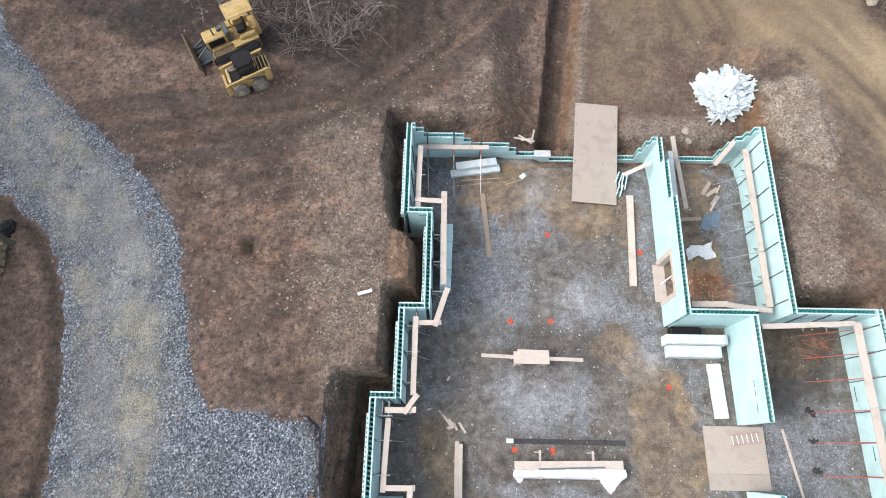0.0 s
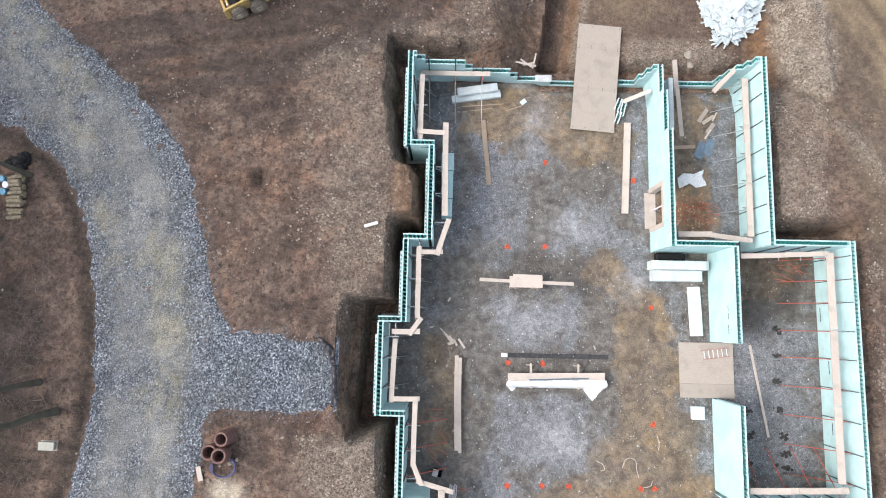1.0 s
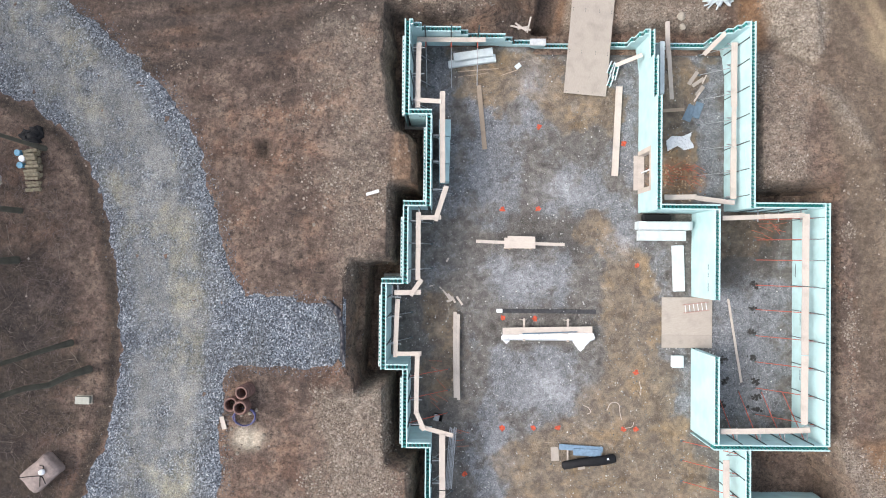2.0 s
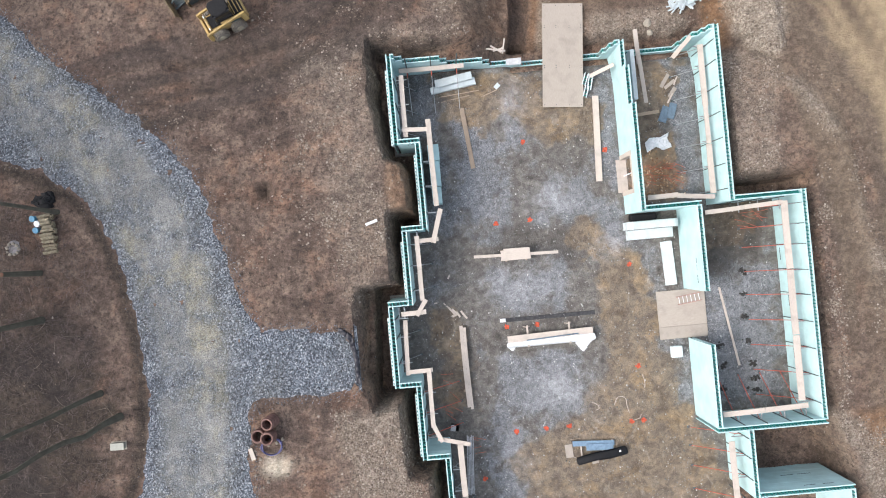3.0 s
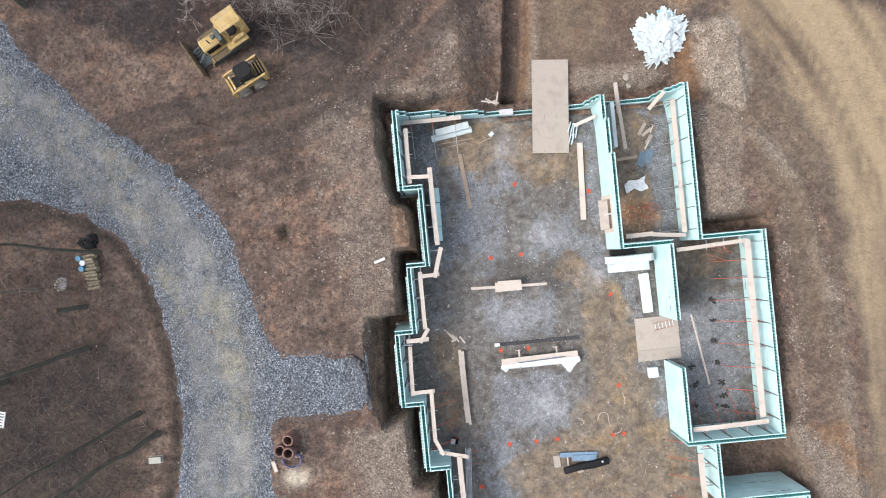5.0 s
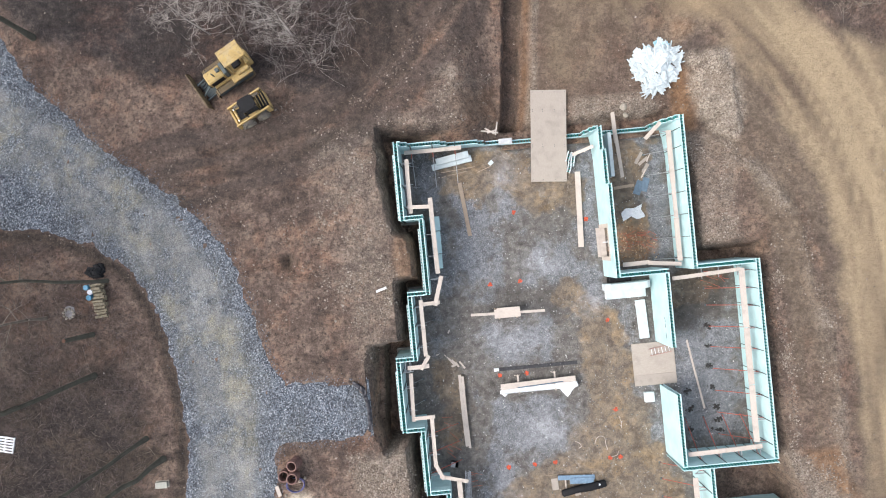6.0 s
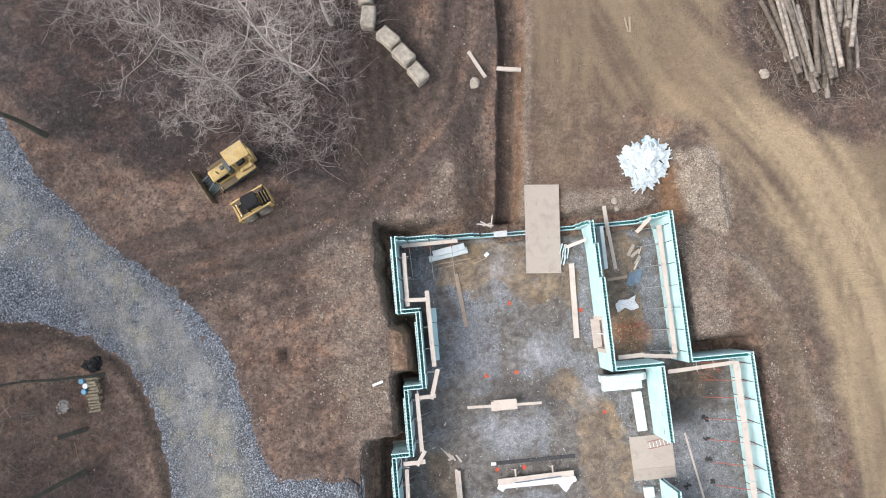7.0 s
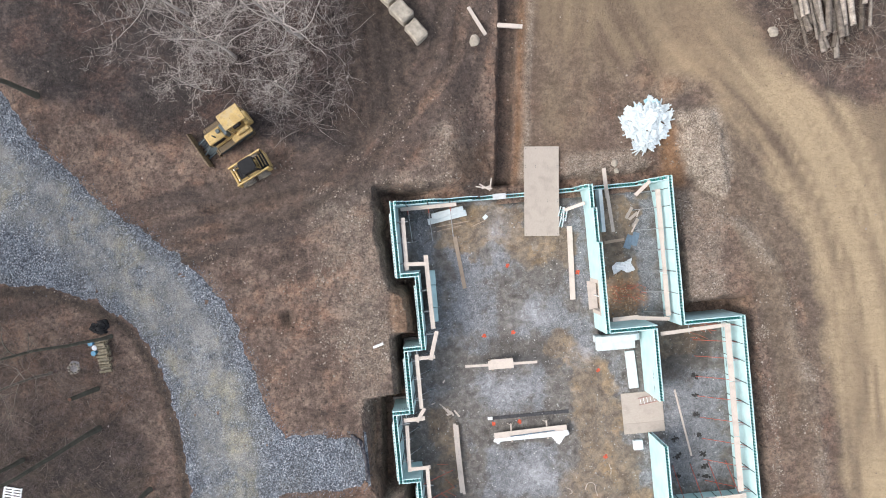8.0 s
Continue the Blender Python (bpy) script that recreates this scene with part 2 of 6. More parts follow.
SOIL, GRAVEL, FILL = soil_material(), gravel_material(), floor_material()
FOAM = plain("foam", (0.455, 0.64, 0.655), 0.75, vary=0.14, scale=1.2, fine=40)
FOAM_WHITE = plain("white_foam", (0.55, 0.61, 0.625), 0.75, vary=0.16, scale=2, fine=40)
WEB = plain("teal_plastic", (0.022, 0.21, 0.195), 0.5, vary=0.3)
LUMBER = wood_material("lumber", (0.46, 0.395, 0.345), (0.59, 0.52, 0.46))
GREYWOOD = wood_material("weathered_wood", (0.30, 0.23, 0.17), (0.42, 0.33, 0.25))
PLY = wood_material("plywood", (0.335, 0.29, 0.25), (0.45, 0.395, 0.34))
STEEL = plain("dark_steel", (0.09, 0.11, 0.115), 0.6, 0.3)
RED = plain("red_paint", (0.46, 0.095, 0.06), 0.6)


# ---- mesh helpers ----
def solid(bm, x0, x1, y0, y1, z0, z1, m=None, bevel=0.0):
    """Add one box to bm, bevelled if asked."""
    r = bmesh.ops.create_cube(bm, size=1)
    vs = r["verts"]
    bmesh.ops.scale(bm, vec=(x1 - x0, y1 - y0, z1 - z0), verts=vs)
    bmesh.ops.translate(bm, vec=((x0 + x1) / 2, (y0 + y1) / 2, (z0 + z1) / 2), verts=vs)
    if bevel:
        es = list({e for v in vs for e in v.link_edges})
        out = bmesh.ops.bevel(bm, geom=es, offset=bevel, segments=1, affect="EDGES")
        vs = list({v for f in out["faces"] for v in f.verts} | {v for v in vs if v.is_valid})
    if m is not None:
        bmesh.ops.transform(bm, matrix=m, verts=vs)
    return vs


def tube(bm, a, b, r0, r1=None, sides=8):
    """Add a round bar from a to b."""
    a, b = Vector(a), Vector(b)
    d = b - a
    r = bmesh.ops.create_cone(bm, cap_ends=True, segments=sides, radius1=r0, radius2=r0 if r1 is None else r1, depth=d.length)
    m = Matrix.Translation((a + b) / 2) @ d.to_track_quat("Z", "Y").to_matrix().to_4x4()
    bmesh.ops.transform(bm, matrix=m, verts=r["verts"])
    return r["verts"]


def mesh_of(name, bm, mat, smooth=False):
    me = bpy.data.meshes.new(name)
    bm.to_mesh(me)
    bm.free()
    me.materials.append(mat)
    if smooth:
        me.shade_smooth()
    return me


def part(name, bm, mat, parent=None, label="", smooth=False):
    """Link a bmesh as one mesh object, under a thing or part if one is given."""
    ob = new(name, mesh_of(name, bm, mat, smooth))
    ob.parent = parent
    if label:
        ob["label"] = label
    return ob


def piece(name, me, parent, m=None):
    """One more object on a shared mesh."""
    ob = new(name, me)
    ob.parent = parent
    if m is not None:
        ob.matrix_basis = m
    return ob


def thing(name, label, category, group="", m=None, kind=""):
    ob = new(name)
    ob.empty_display_size = 0.2
    if m is not None:
        ob.matrix_basis = m
    return tagged(ob, label, category, group, kind)


def box_bm(*a, m=None, bevel=0.0):
    bm = bmesh.new()
    solid(bm, *a, m=m, bevel=bevel)
    return bm


def step(a, b, v):
    u = np.clip((v - a) / (b - a), 0, 1)
    return u * u * (3 - 2 * u)


def curve_through(points, n=8):
    """Points along a smooth line through the given ones."""
    p = [np.array(q, float) for q in points]
    p = [2 * p[0] - p[1]] + p + [2 * p[-1] - p[-2]]
    out = []
    for a, b, c, d in zip(p, p[1:], p[2:], p[3:]):
        for i in range(n):
            t = i / n
            out.append(0.5 * (2 * b + (c - a) * t + (2 * a - 5 * b + 4 * c - d) * t * t + (3 * b - a - 3 * c + d) * t ** 3))
    return np.array(out + [p[-2]])


def inside_by(px, py, poly):
    """Distance to a closed outline, positive inside."""
    poly = np.asarray(poly, float)
    best, odd = np.full(px.shape, 1e9), np.zeros(px.shape, bool)
    for (ax, ay), (bx, by) in zip(poly, np.roll(poly, -1, 0)):
        dx, dy = bx - ax, by - ay
        t = np.clip(((px - ax) * dx + (py - ay) * dy) / (dx * dx + dy * dy + 1e-12), 0, 1)
        best = np.minimum(best, np.hypot(px - ax - t * dx, py - ay - t * dy))
        odd ^= ((ay > py) != (by > py)) & (px < dx * (py - ay) / (dy if abs(dy) > 1e-12 else 1e-12) + ax)
    return np.where(odd, best, -best)


@functools.lru_cache(None)
def relief_grids(seed, octaves):
    rng = np.random.RandomState(seed)
    return [rng.rand(64, 64) * 2 - 1 for _ in range(octaves)]


def rough_field(px, py, size, seed, octaves=4):
    """Smooth random relief, about -1 to 1."""
    out, amp, tot = np.zeros(px.shape), 1.0, 0.0
    for g in relief_grids(seed, octaves):
        u, v = px / size + 100, py / size + 100
        i, j = np.floor(u).astype(int), np.floor(v).astype(int)
        fu, fv = u - i, v - j
        fu, fv = fu * fu * (3 - 2 * fu), fv * fv * (3 - 2 * fv)
        a, b = g[i % 64, j % 64], g[(i + 1) % 64, j % 64]
        c, d = g[i % 64, (j + 1) % 64], g[(i + 1) % 64, (j + 1) % 64]
        out += amp * ((a * (1 - fu) + b * fu) * (1 - fv) + (c * (1 - fu) + d * fu) * fv)
        tot, amp, size = tot + amp, amp * 0.55, size * 0.47
    return out / tot * 1.6


# ---- ground ----
DIG = [(-1.0, 0.95), (-0.85, -2.5), (-0.6, -4.7), (-0.4, -5.5), (0.2, -5.75), (0.62, -6.3), (0.68, -8.85), (-0.55, -8.95), (-0.5, -9.8), (-0.5, -12.95),
       (-2.6, -12.85), (-3.0, -17.7), (-2.1, -19.3), (-0.8, -19.1), (-0.6, -23.1), (0.6, -23.5), (0.6, -34), (24.8, -34), (24.3, -27.0),
       (23.6, -24.0), (23.1, -22.7), (23.2, -10.0), (23.05, -8.7), (19.0, -8.6), (18.9, 0.3), (18.6, 0.9), (13.0, 0.8), (7.0, 1.0), (5.0, 0.75)]
CLOD = [(-0.5, -5.9), (0.05, -5.8), (0.65, -6.3), (0.8, -7.7), (0.75, -8.8), (0.1, -8.9), (-0.4, -8.5), (-0.7, -7.3)]
BENCH = [(7.9, 0.8), (8.9, 0.8), (9.5, 4.3), (10.3, 12.5), (10.65, 16.7), (11.7, 32.0), (10.2, 32.0), (9.2, 16.7), (8.9, 12.5), (8.1, 4.3)]
TRENCH = [(7.2, 0.8), (8.3, 0.8), (8.9, 4.3), (9.75, 12.5), (10.1, 16.7), (11.2, 32.0), (9.8, 32.0), (8.75, 16.7), (8.5, 12.5), (7.7, 4.3)]
ROAD_R = curve_through([(-34, 28), (-29, 18), (-26, 11), (-23.6, 6.6), (-21.3, 4.2), (-18.8, 1.6), (-16.2, -0.5), (-13.9, -2.4), (-11.7, -5.0), (-10.55, -7.5),
                        (-9.75, -10.4), (-9.0, -13.2), (-8.2, -14.5)], 4)
ROAD_R2 = curve_through([(-8.6, -18.4), (-9.2, -19.2), (-9.4, -21.5), (-9.4, -25), (-9.8, -32), (-11, -46)], 4)
ROAD_L = curve_through([(-24, -46), (-20, -33), (-16.75, -25.2), (-15.6, -22.0), (-14.95, -18.5), (-15.0, -15.0), (-15.4, -11.9), (-16.2, -9.0), (-17.45, -6.9),
                        (-19.35, -5.1), (-21.5, -4.2), (-24.4, -3.3), (-31, -2.4), (-46, 2)], 4)
ROAD = [*ROAD_R, (-4.7, -14.75), (-3.9, -14.95), (-3.4, -15.5), (-3.2, -16.6), (-3.25, -17.9), (-3.6, -18.45), *ROAD_R2, *ROAD_L, (-46, 28)]


INSIDE = [(0.08, -0.05), (0.08, -4.85), (1.25, -4.85), (1.25, -9.7), (0.08, -9.7), (0.08, -13.8), (-1.05, -13.8), (-1.05, -18.35), (0.1, -18.35),
          (0.1, -22.45), (1.35, -22.45), (1.35, -32.6), (18.2, -32.6), (18.2, -22.45), (22.3, -22.45), (22.3, -9.65), (18.35, -9.65), (18.35, -0.05)]
HEAP = [(20.3, 4.6), (22.4, 4.4), (23.0, 0.1), (22.4, -1.6), (21.2, -1.0), (20.2, 2.0)]
TRACK = curve_through([(-30, -4), (-16, -0.5), (-9, 0.2), (-5.0, 1.2), (-2.4, 2.7), (0.4, 5.45), (2.3, 7.3), (3.6, 8.6), (4.5, 10.0), (5.0, 12.1), (5.65, 14.1), (6.1, 16.5), (7.2, 34)], 3)

RIDGE = [(21.6, -2.8), (23.2, -3.7), (25.5, -7.0), (25.7, -10.0), (27.0, -15.5), (27.2, -30)]
FURROWS = [(-2.6, 4.8), (0.2, 5.6), (2.2, 8.2), (3.2, 12), (3.4, 18), (-1.4, 18), (-2.2, 12), (-2.8, 8)]


def off_line(px, py, line):
    away = np.full(px.shape, 1e9)
    for (ax, ay), (bx, by) in zip(line, line[1:]):
        dx, dy = bx - ax, by - ay
        t = np.clip(((px - ax) * dx + (py - ay) * dy) / (dx * dx + dy * dy), 0, 1)
        away = np.minimum(away, np.hypot(px - ax - t * dx, py - ay - t * dy))
    return away


def along_track(px, py):
    """Distance from the haul track's middle line, near it, where ruts run; far off elsewhere."""
    return np.where((px > -12) & (px < 8) & (py > -2), off_line(px, py, TRACK), 50.0)


def lie(px, py):
    """The lie of the land, with no digging."""
    px, py = np.asarray(px, float), np.asarray(py, float)
    west = 3.25 - 0.55 * step(-10, 0, py) - 1.1 * step(-2, 7, py) + 0.4 * step(9, 22, py)
    east = 2.2 - 0.5 * step(-6, 2, py) + 0.5 * step(4, 12, py)
    z = west + (east - west) * step(4, 19, px)
    apron = step(4.0, 7.2, px) * (1 - step(19.0, 23.5, px)) * step(-4, 0.5, py) * (1 - step(6, 14, py))
    z = z * (1 - apron) + 0.0 * apron
    heap = step(-0.15, 0.4, inside_by(px, py, HEAP) + 0.25 * rough_field(px, py, 1.2, 4))
    z = z + 0.38 * heap * (1 + 0.3 * rough_field(px, py, 0.7, 6)) + 0.6 * np.exp(-(((px - 20.0) / 0.75) ** 2 + ((py - 6.3) / 0.7) ** 2))
    z = z - 0.5 * np.exp(-(((px + 7.45) / 0.36) ** 2 + ((py + 6.93) / 0.5) ** 4))
    z = z - 0.16 * np.exp(-((along_track(px, py) - 0.72) / 0.3) ** 4)  # ruts of the haul track
    z = z + 0.2 * np.exp(-(off_line(px, py, RIDGE) / 0.3) ** 2) * (0.7 + 0.8 * rough_field(px, py, 0.8, 14))
    worn_bank = step(-0.4, 0.8, inside_by(px, py, [(19.4, 0), (23, -1), (26.5, -8), (27.6, -30), (24.2, -30), (23.9, -9), (19.5, -8.4)]))
    z = z + worn_bank * 0.13 * rough_field(px + 0.4 * py, py - 0.4 * px, 1.3, 15, 4)
    furrow = step(-0.6, 0.6, inside_by(px, py, FURROWS))
    z = z + furrow * (0.09 * rough_field(px + 0.06 * py, py / 9, 0.55, 12, 2) + 0.06 * rough_field(px, py, 0.5, 13))
    clods = step(-0.4, 0.6, inside_by(px, py, [(3.6, 0.9), (7.2, 0.9), (7.8, 5.0), (5.4, 4.6), (3.8, 3.0)]))
    z = z + clods * 0.16 * rough_field(px, py, 0.8, 17, 4)
    return z + 0.10 * rough_field(px, py, 5.0, 3)


def ground_height(px, py):
    px, py = np.asarray(px, float), np.asarray(py, float)
    g = lie(px, py)
    wob = 0.16 * rough_field(px, py, 1.0, 5)
    d = inside_by(px, py, DIG) + wob
    g = g + 0.035 * rough_field(px, py, 0.6, 8)
    g = g + step(-0.1, 0.35, inside_by(px, py, CLOD)) * (0.22 + 0.16 * rough_field(px, py, 0.55, 16))
    shelf = 1.7 * (1 - step(-2.12, -1.92, px - 0.08 * (py + 14) + 0.3 * wob)) * (1 - step(-12.5, -12, py))
    ledge = (1 - step(0.02, 0.16, inside_by(px, py, INSIDE))) * (0.15 + shelf + 1.2 * step(1.4, 2.6, px) * (1 - step(4.5, 7, px)) * step(-1, 0, py))
    bottom = -0.5 + ledge - 0.45 * step(-0.6, 0.3, py) * step(6, 7.5, px) + 0.06 * rough_field(px, py, 0.8, 9)
    g = g + (np.minimum(bottom, g) - g) * (0.3 * step(-0.42, -0.05, d) + 0.7 * step(-0.1, 0.2, d))
    t = inside_by(px, py, TRENCH) + 0.5 * wob
    bench = 0.35 * step(-0.2, 0.2, inside_by(px, py, BENCH) + 0.6 * wob) * step(0.6, 1.2, py)
    return g - np.maximum(0.9 * step(-0.16, 0.14, t), bench)


def lines(stops):
    """Grid lines between stops (start, end, pitch)."""
    out = []
    for a, b, p in stops:
        out += list(np.arange(a, b - 1e-6, p))
    return np.array(out + [stops[-1][1]])


def sheet(name, xs, ys, height, keep=None):
    """A mesh over the grid xs, ys. Returns the mesh and its plan coordinates."""
    gx, gy = np.meshgrid(xs, ys)
    gz = height(gx, gy)
    nx, ny = len(xs), len(ys)
    q = np.arange((ny - 1) * nx).reshape(ny - 1, nx)[:, :-1].ravel()
    faces = np.stack([q, q + 1, q + nx + 1, q + nx], 1)
    px, py, pz = gx.ravel(), gy.ravel(), gz.ravel()
    if keep is not None:
        ok = keep(px, py)
        faces = faces[ok[faces].any(1)]
        used = np.unique(faces)
        back = np.zeros(len(px), int)
        back[used] = np.arange(len(used))
        faces, px, py, pz = back[faces], px[used], py[used], pz[used]
    me = bpy.data.meshes.new(name)
    me.from_pydata(np.stack([px, py, pz], 1).tolist(), [], faces.tolist())
    me.shade_smooth()
    return me, px, py


def paint_zone(me, name, values):
    me.attributes.new(name, "FLOAT", "POINT").data.foreach_set("value", np.asarray(values, np.float32))


xs = lines([(-1500, -300, 300), (-300, -60, 40), (-60, -32, 2), (-32, -4, 0.3), (-4, 26, 0.16), (26, 42, 0.35), (42, 70, 2), (70, 310, 40), (310, 1510, 300)])
ys = lines([(-1500, -300, 300), (-300, -60, 40), (-60, -35, 2), (-35, 2, 0.17), (2, 26, 0.3), (26, 60, 2), (60, 300, 40), (300, 1500, 300)])
me, px, py = sheet("ground", xs, ys, ground_height)
wob = rough_field(px, py, 3.0, 21)
woods = step(-0.8, 0.8, inside_by(px, py, [(-24, 9.5), (-16, 6.2), (-12, 5.5), (-6, 4.4), (-2.4, 4.8), (-0.5, 6.2), (1.2, 8.5), (2.6, 12), (3, 60), (-60, 60), (-60, 30), (-30, 18)]) + wob)
woods = np.maximum(woods, (0.28 + 0.66 * (1 - step(-17, -10, py))) * step(-0.5, 1.5, inside_by(px, py, [(-60, -1), (-24, -4.4), (-19.2, -7.4), (-17.4, -10.5), (-17.0, -18), (-18.6, -26), (-27, -46), (-60, -46)]) + wob))
woods = np.maximum(woods, 0.6 * step(-0.15, 0.3, inside_by(px, py, [(25.0, 10.7), (25.9, 8.1), (27.3, 6.8), (29.3, 6.0), (31.7, 6.6), (36, 6.7), (60, 8), (60, 60), (24.2, 60), (24.8, 13.6)]) + 0.35 * wob))
tan = step(-1.0, 1.2, inside_by(px, py, [(9.6, 4.5), (10.2, 14), (12, 60), (23.5, 60), (24.6, 13.6), (24.9, 10.5), (26.8, 6.2), (31, 4.2), (36, 4.0), (40, -60), (29.4, -60), (28.6, -26), (28.2, -13), (27.4, -6), (24.8, 1.5), (21.8, 6.0), (18, 7.5), (15.5, 4.0), (14.2, 1.4), (9.0, 1.4)]) + 0.8 * wob)
tan = np.maximum(tan, 0.55 * step(-0.6, 0.8, inside_by(px, py, [(13, 2.0), (19.2, 1.8), (20, 6), (18, 9), (13, 9)]) + wob))
tan = np.maximum(tan, 0.22 * step(-0.8, 1.0, inside_by(px, py, [(19.2, 0), (22, 6), (27, 8), (28.5, -34), (23.6, -34), (23.4, -9.5), (19.2, -8.5)]) + wob))
stony = np.maximum.reduce([
    step(-0.4, 0.3, inside_by(px, py, HEAP) + 0.3 * wob),
    0.5 * step(-0.5, 0.6, inside_by(px, py, [(19.2, -1), (21, -1.2), (22.4, -1.5), (21.6, -5), (21.8, -8.4), (19.3, -8.4)]) + 0.5 * wob),
    0.8 * step(-0.5, 1.0, inside_by(px, py, [(-4, -19), (-1, -19.5), (-0.5, -33), (-6, -33), (-4.5, -24)]) + wob),
    0.42 * step(-0.9, 1.2, inside_by(px, py, [(-5.0, 1.0), (-1.4, 1.2), (-0.7, -13), (-3, -13.5), (-3.6, -6)]) + wob),
    0.7 * step(-0.3, 0.5, inside_by(px, py, [(12, 0.8), (18.5, 0.9), (17, 2.2), (12.2, 2.4)]) + 0.5 * wob),
    0.7 * np.exp(-(off_line(px, py, [(21.6, -2.8), (23.2, -3.7), (25.5, -7.0), (25.7, -10.0), (27.0, -15.5), (27.2, -30)]) / 0.5) ** 2) * step(-0.3, 0.5, wob),
    0.8 * step(-0.4, 0.8, inside_by(px, py, [(23.6, -22.4), (25.8, -23), (27.4, -27), (26, -31), (24.6, -26)]) + 0.6 * wob),
    0.75 * np.exp(-(off_line(px, py, [(9.15, 1.0), (9.75, 4.3), (10.55, 12.5), (10.9, 16.7), (11.9, 30)]) / 0.3) ** 4) * (0.6 + 0.4 * wob),
    0.25 * step(-0.6, 0.8, inside_by(px, py, [(-1.0, 1.0), (6.4, 1.0), (6.8, 4.6), (5.2, 5.0), (2.2, 2.2), (-1, 1.5)]) + 0.9 * wob),
    0.9 * np.exp(-(((px - 3.9) / 0.7) ** 2 + ((py - 4.4) / 0.6) ** 2)) * (0.7 + 0.5 * rough_field(px, py, 0.4, 111)),
    np.exp(-(((px - 20.0) / 0.8) ** 2 + ((py - 6.3) / 0.7) ** 2))])
sand = np.exp(-((((px + 8.1) / 0.9) ** 2 + ((py + 22.1) / 0.65) ** 2) ** 2)) * (0.75 + 0.25 * rough_field(px, py, 0.5, 51))
rust = np.maximum.reduce([0.4 * step(-0.25, 0.3, inside_by(px, py, CLOD) + 0.2 * wob), 0.6 * np.exp(-(((px - 20.0) / 0.8) ** 2 + ((py - 6.3) / 0.75) ** 2) ** 2), 0.3 * step(-0.4, 0.7, inside_by(px, py, [(4.2, 0.8), (7.4, 0.8), (7.9, 4.6), (5.8, 4.2), (4.6, 3.0)]) + 0.7 * wob), 0.65 * np.exp(-(off_line(px, py, [(8.6, 1.0), (9.2, 4.3), (10.0, 12.5), (10.35, 16.7), (11.4, 32)]) / 0.3) ** 2) * (0.7 + 0.5 * wob), 0.8 * step(-0.3, 0.5, inside_by(px, py, [(19.2, 4.3), (20.1, 3.4), (20.0, -0.4), (19.1, -0.2), (19.0, 2)]) + 0.5 * wob),
                  0.7 * step(-0.3, 0.6, inside_by(px, py, [(24.5, -22.2), (26.6, -22.4), (28, -26), (26, -25)]) + 0.5 * wob)])
def lanes(line, width, seed):
    """Long worn streaks that follow a line of travel."""
    best, run, side, total = np.full(px.shape, 1e9), np.zeros(px.shape), np.zeros(px.shape), 0.0
    for (ax, ay), (bx, by) in zip(line, line[1:]):
        dx, dy = bx - ax, by - ay
        L = math.hypot(dx, dy)
        t = np.clip(((px - ax) * dx + (py - ay) * dy) / (L * L), 0, 1)
        d = np.hypot(px - ax - t * dx, py - ay - t * dy)
        near = d < best
        best = np.where(near, d, best)
        run = np.where(near, total + t * L, run)
        side = np.where(near, d * np.sign(dx * (py - ay) - dy * (px - ax)), side)
        total += L
    return (0.5 + 0.75 * rough_field(side, run / 14, 0.9, seed, 3)) * (1 - step(width * 0.6, width, best))


HAUL = curve_through([(14, 40), (15.5, 22), (18, 14), (21.5, 8.5), (25.5, 2.5), (28.2, -4), (29.5, -14), (30, -40)], 4)
HAUL_2 = curve_through([(12.5, 5), (13, 12), (13.5, 40)], 4)
# First lane fades to the north: tree shade there, put into its colour.
streak = np.clip(np.maximum.reduce([(1.12 - 0.72 * step(3, 11, py)) * lanes(HAUL, 7.0, 101) + 0.22 * step(23, 26, px) * (1 - step(6, 11, py)), 0.38 * lanes(HAUL_2, 2.4, 102), lanes(TRACK, 3.4, 103) * (px < 9), lanes([(-2.4, 5.0), (-2.1, 9), (-2.0, 14)], 1.3, 105), 0.7 * lanes(curve_through([(-6, 4), (-7, -4), (-6.5, -13)], 4), 3.0, 104)]), 0, 1)
paint_zone(me, "streak", streak)
rutted = np.exp(-((along_track(px, py) - 0.72) / 0.36) ** 4) * (0.75 + 0.35 * wob)
# Strip beside the east wall: its cast shadow, painted in; the rest darker soil.
darkened = np.maximum.reduce([(0.2 + 0.78 * (1 - step(-17, -11, py))) * step(-0.4, 0.3, rough_field(px, py * 1.5, 2.0, 22)) * step(0.2, 1.5, inside_by(px, py, [(-60, -1), (-24, -3.6), (-18, -6.5), (-15.8, -10), (-15.4, -18), (-17, -26), (-25, -46), (-60, -46)])), 0.6 * step(18.3, 18.6, px) * (1 - step(19.0, 19.5, px + 0.15 * wob)) * step(-8.6, -8, py) * (1 - step(-0.4, 0.3, py)), 0.75 * rutted * (0.7 + 0.3 * wob), 0.6 * step(-0.5, 0.6, inside_by(px, py, FURROWS) + 0.6 * wob),
                         # Trench darkened for its shade; hole and drive edge are just darker.
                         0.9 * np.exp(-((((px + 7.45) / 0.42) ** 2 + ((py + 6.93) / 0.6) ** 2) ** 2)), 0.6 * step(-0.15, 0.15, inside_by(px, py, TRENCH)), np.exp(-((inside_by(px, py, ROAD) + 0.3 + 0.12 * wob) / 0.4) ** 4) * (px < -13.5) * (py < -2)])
paint_zone(me, "sand", np.clip(sand, 0, 1)), paint_zone(me, "rust", rust)
tan = tan * (1 - 0.5 * step(-1.5, 2.5, inside_by(px, py, [(9, 1), (20.5, 1), (22, 6), (18, 8.5), (14.5, 10), (9.5, 11)]) + wob))
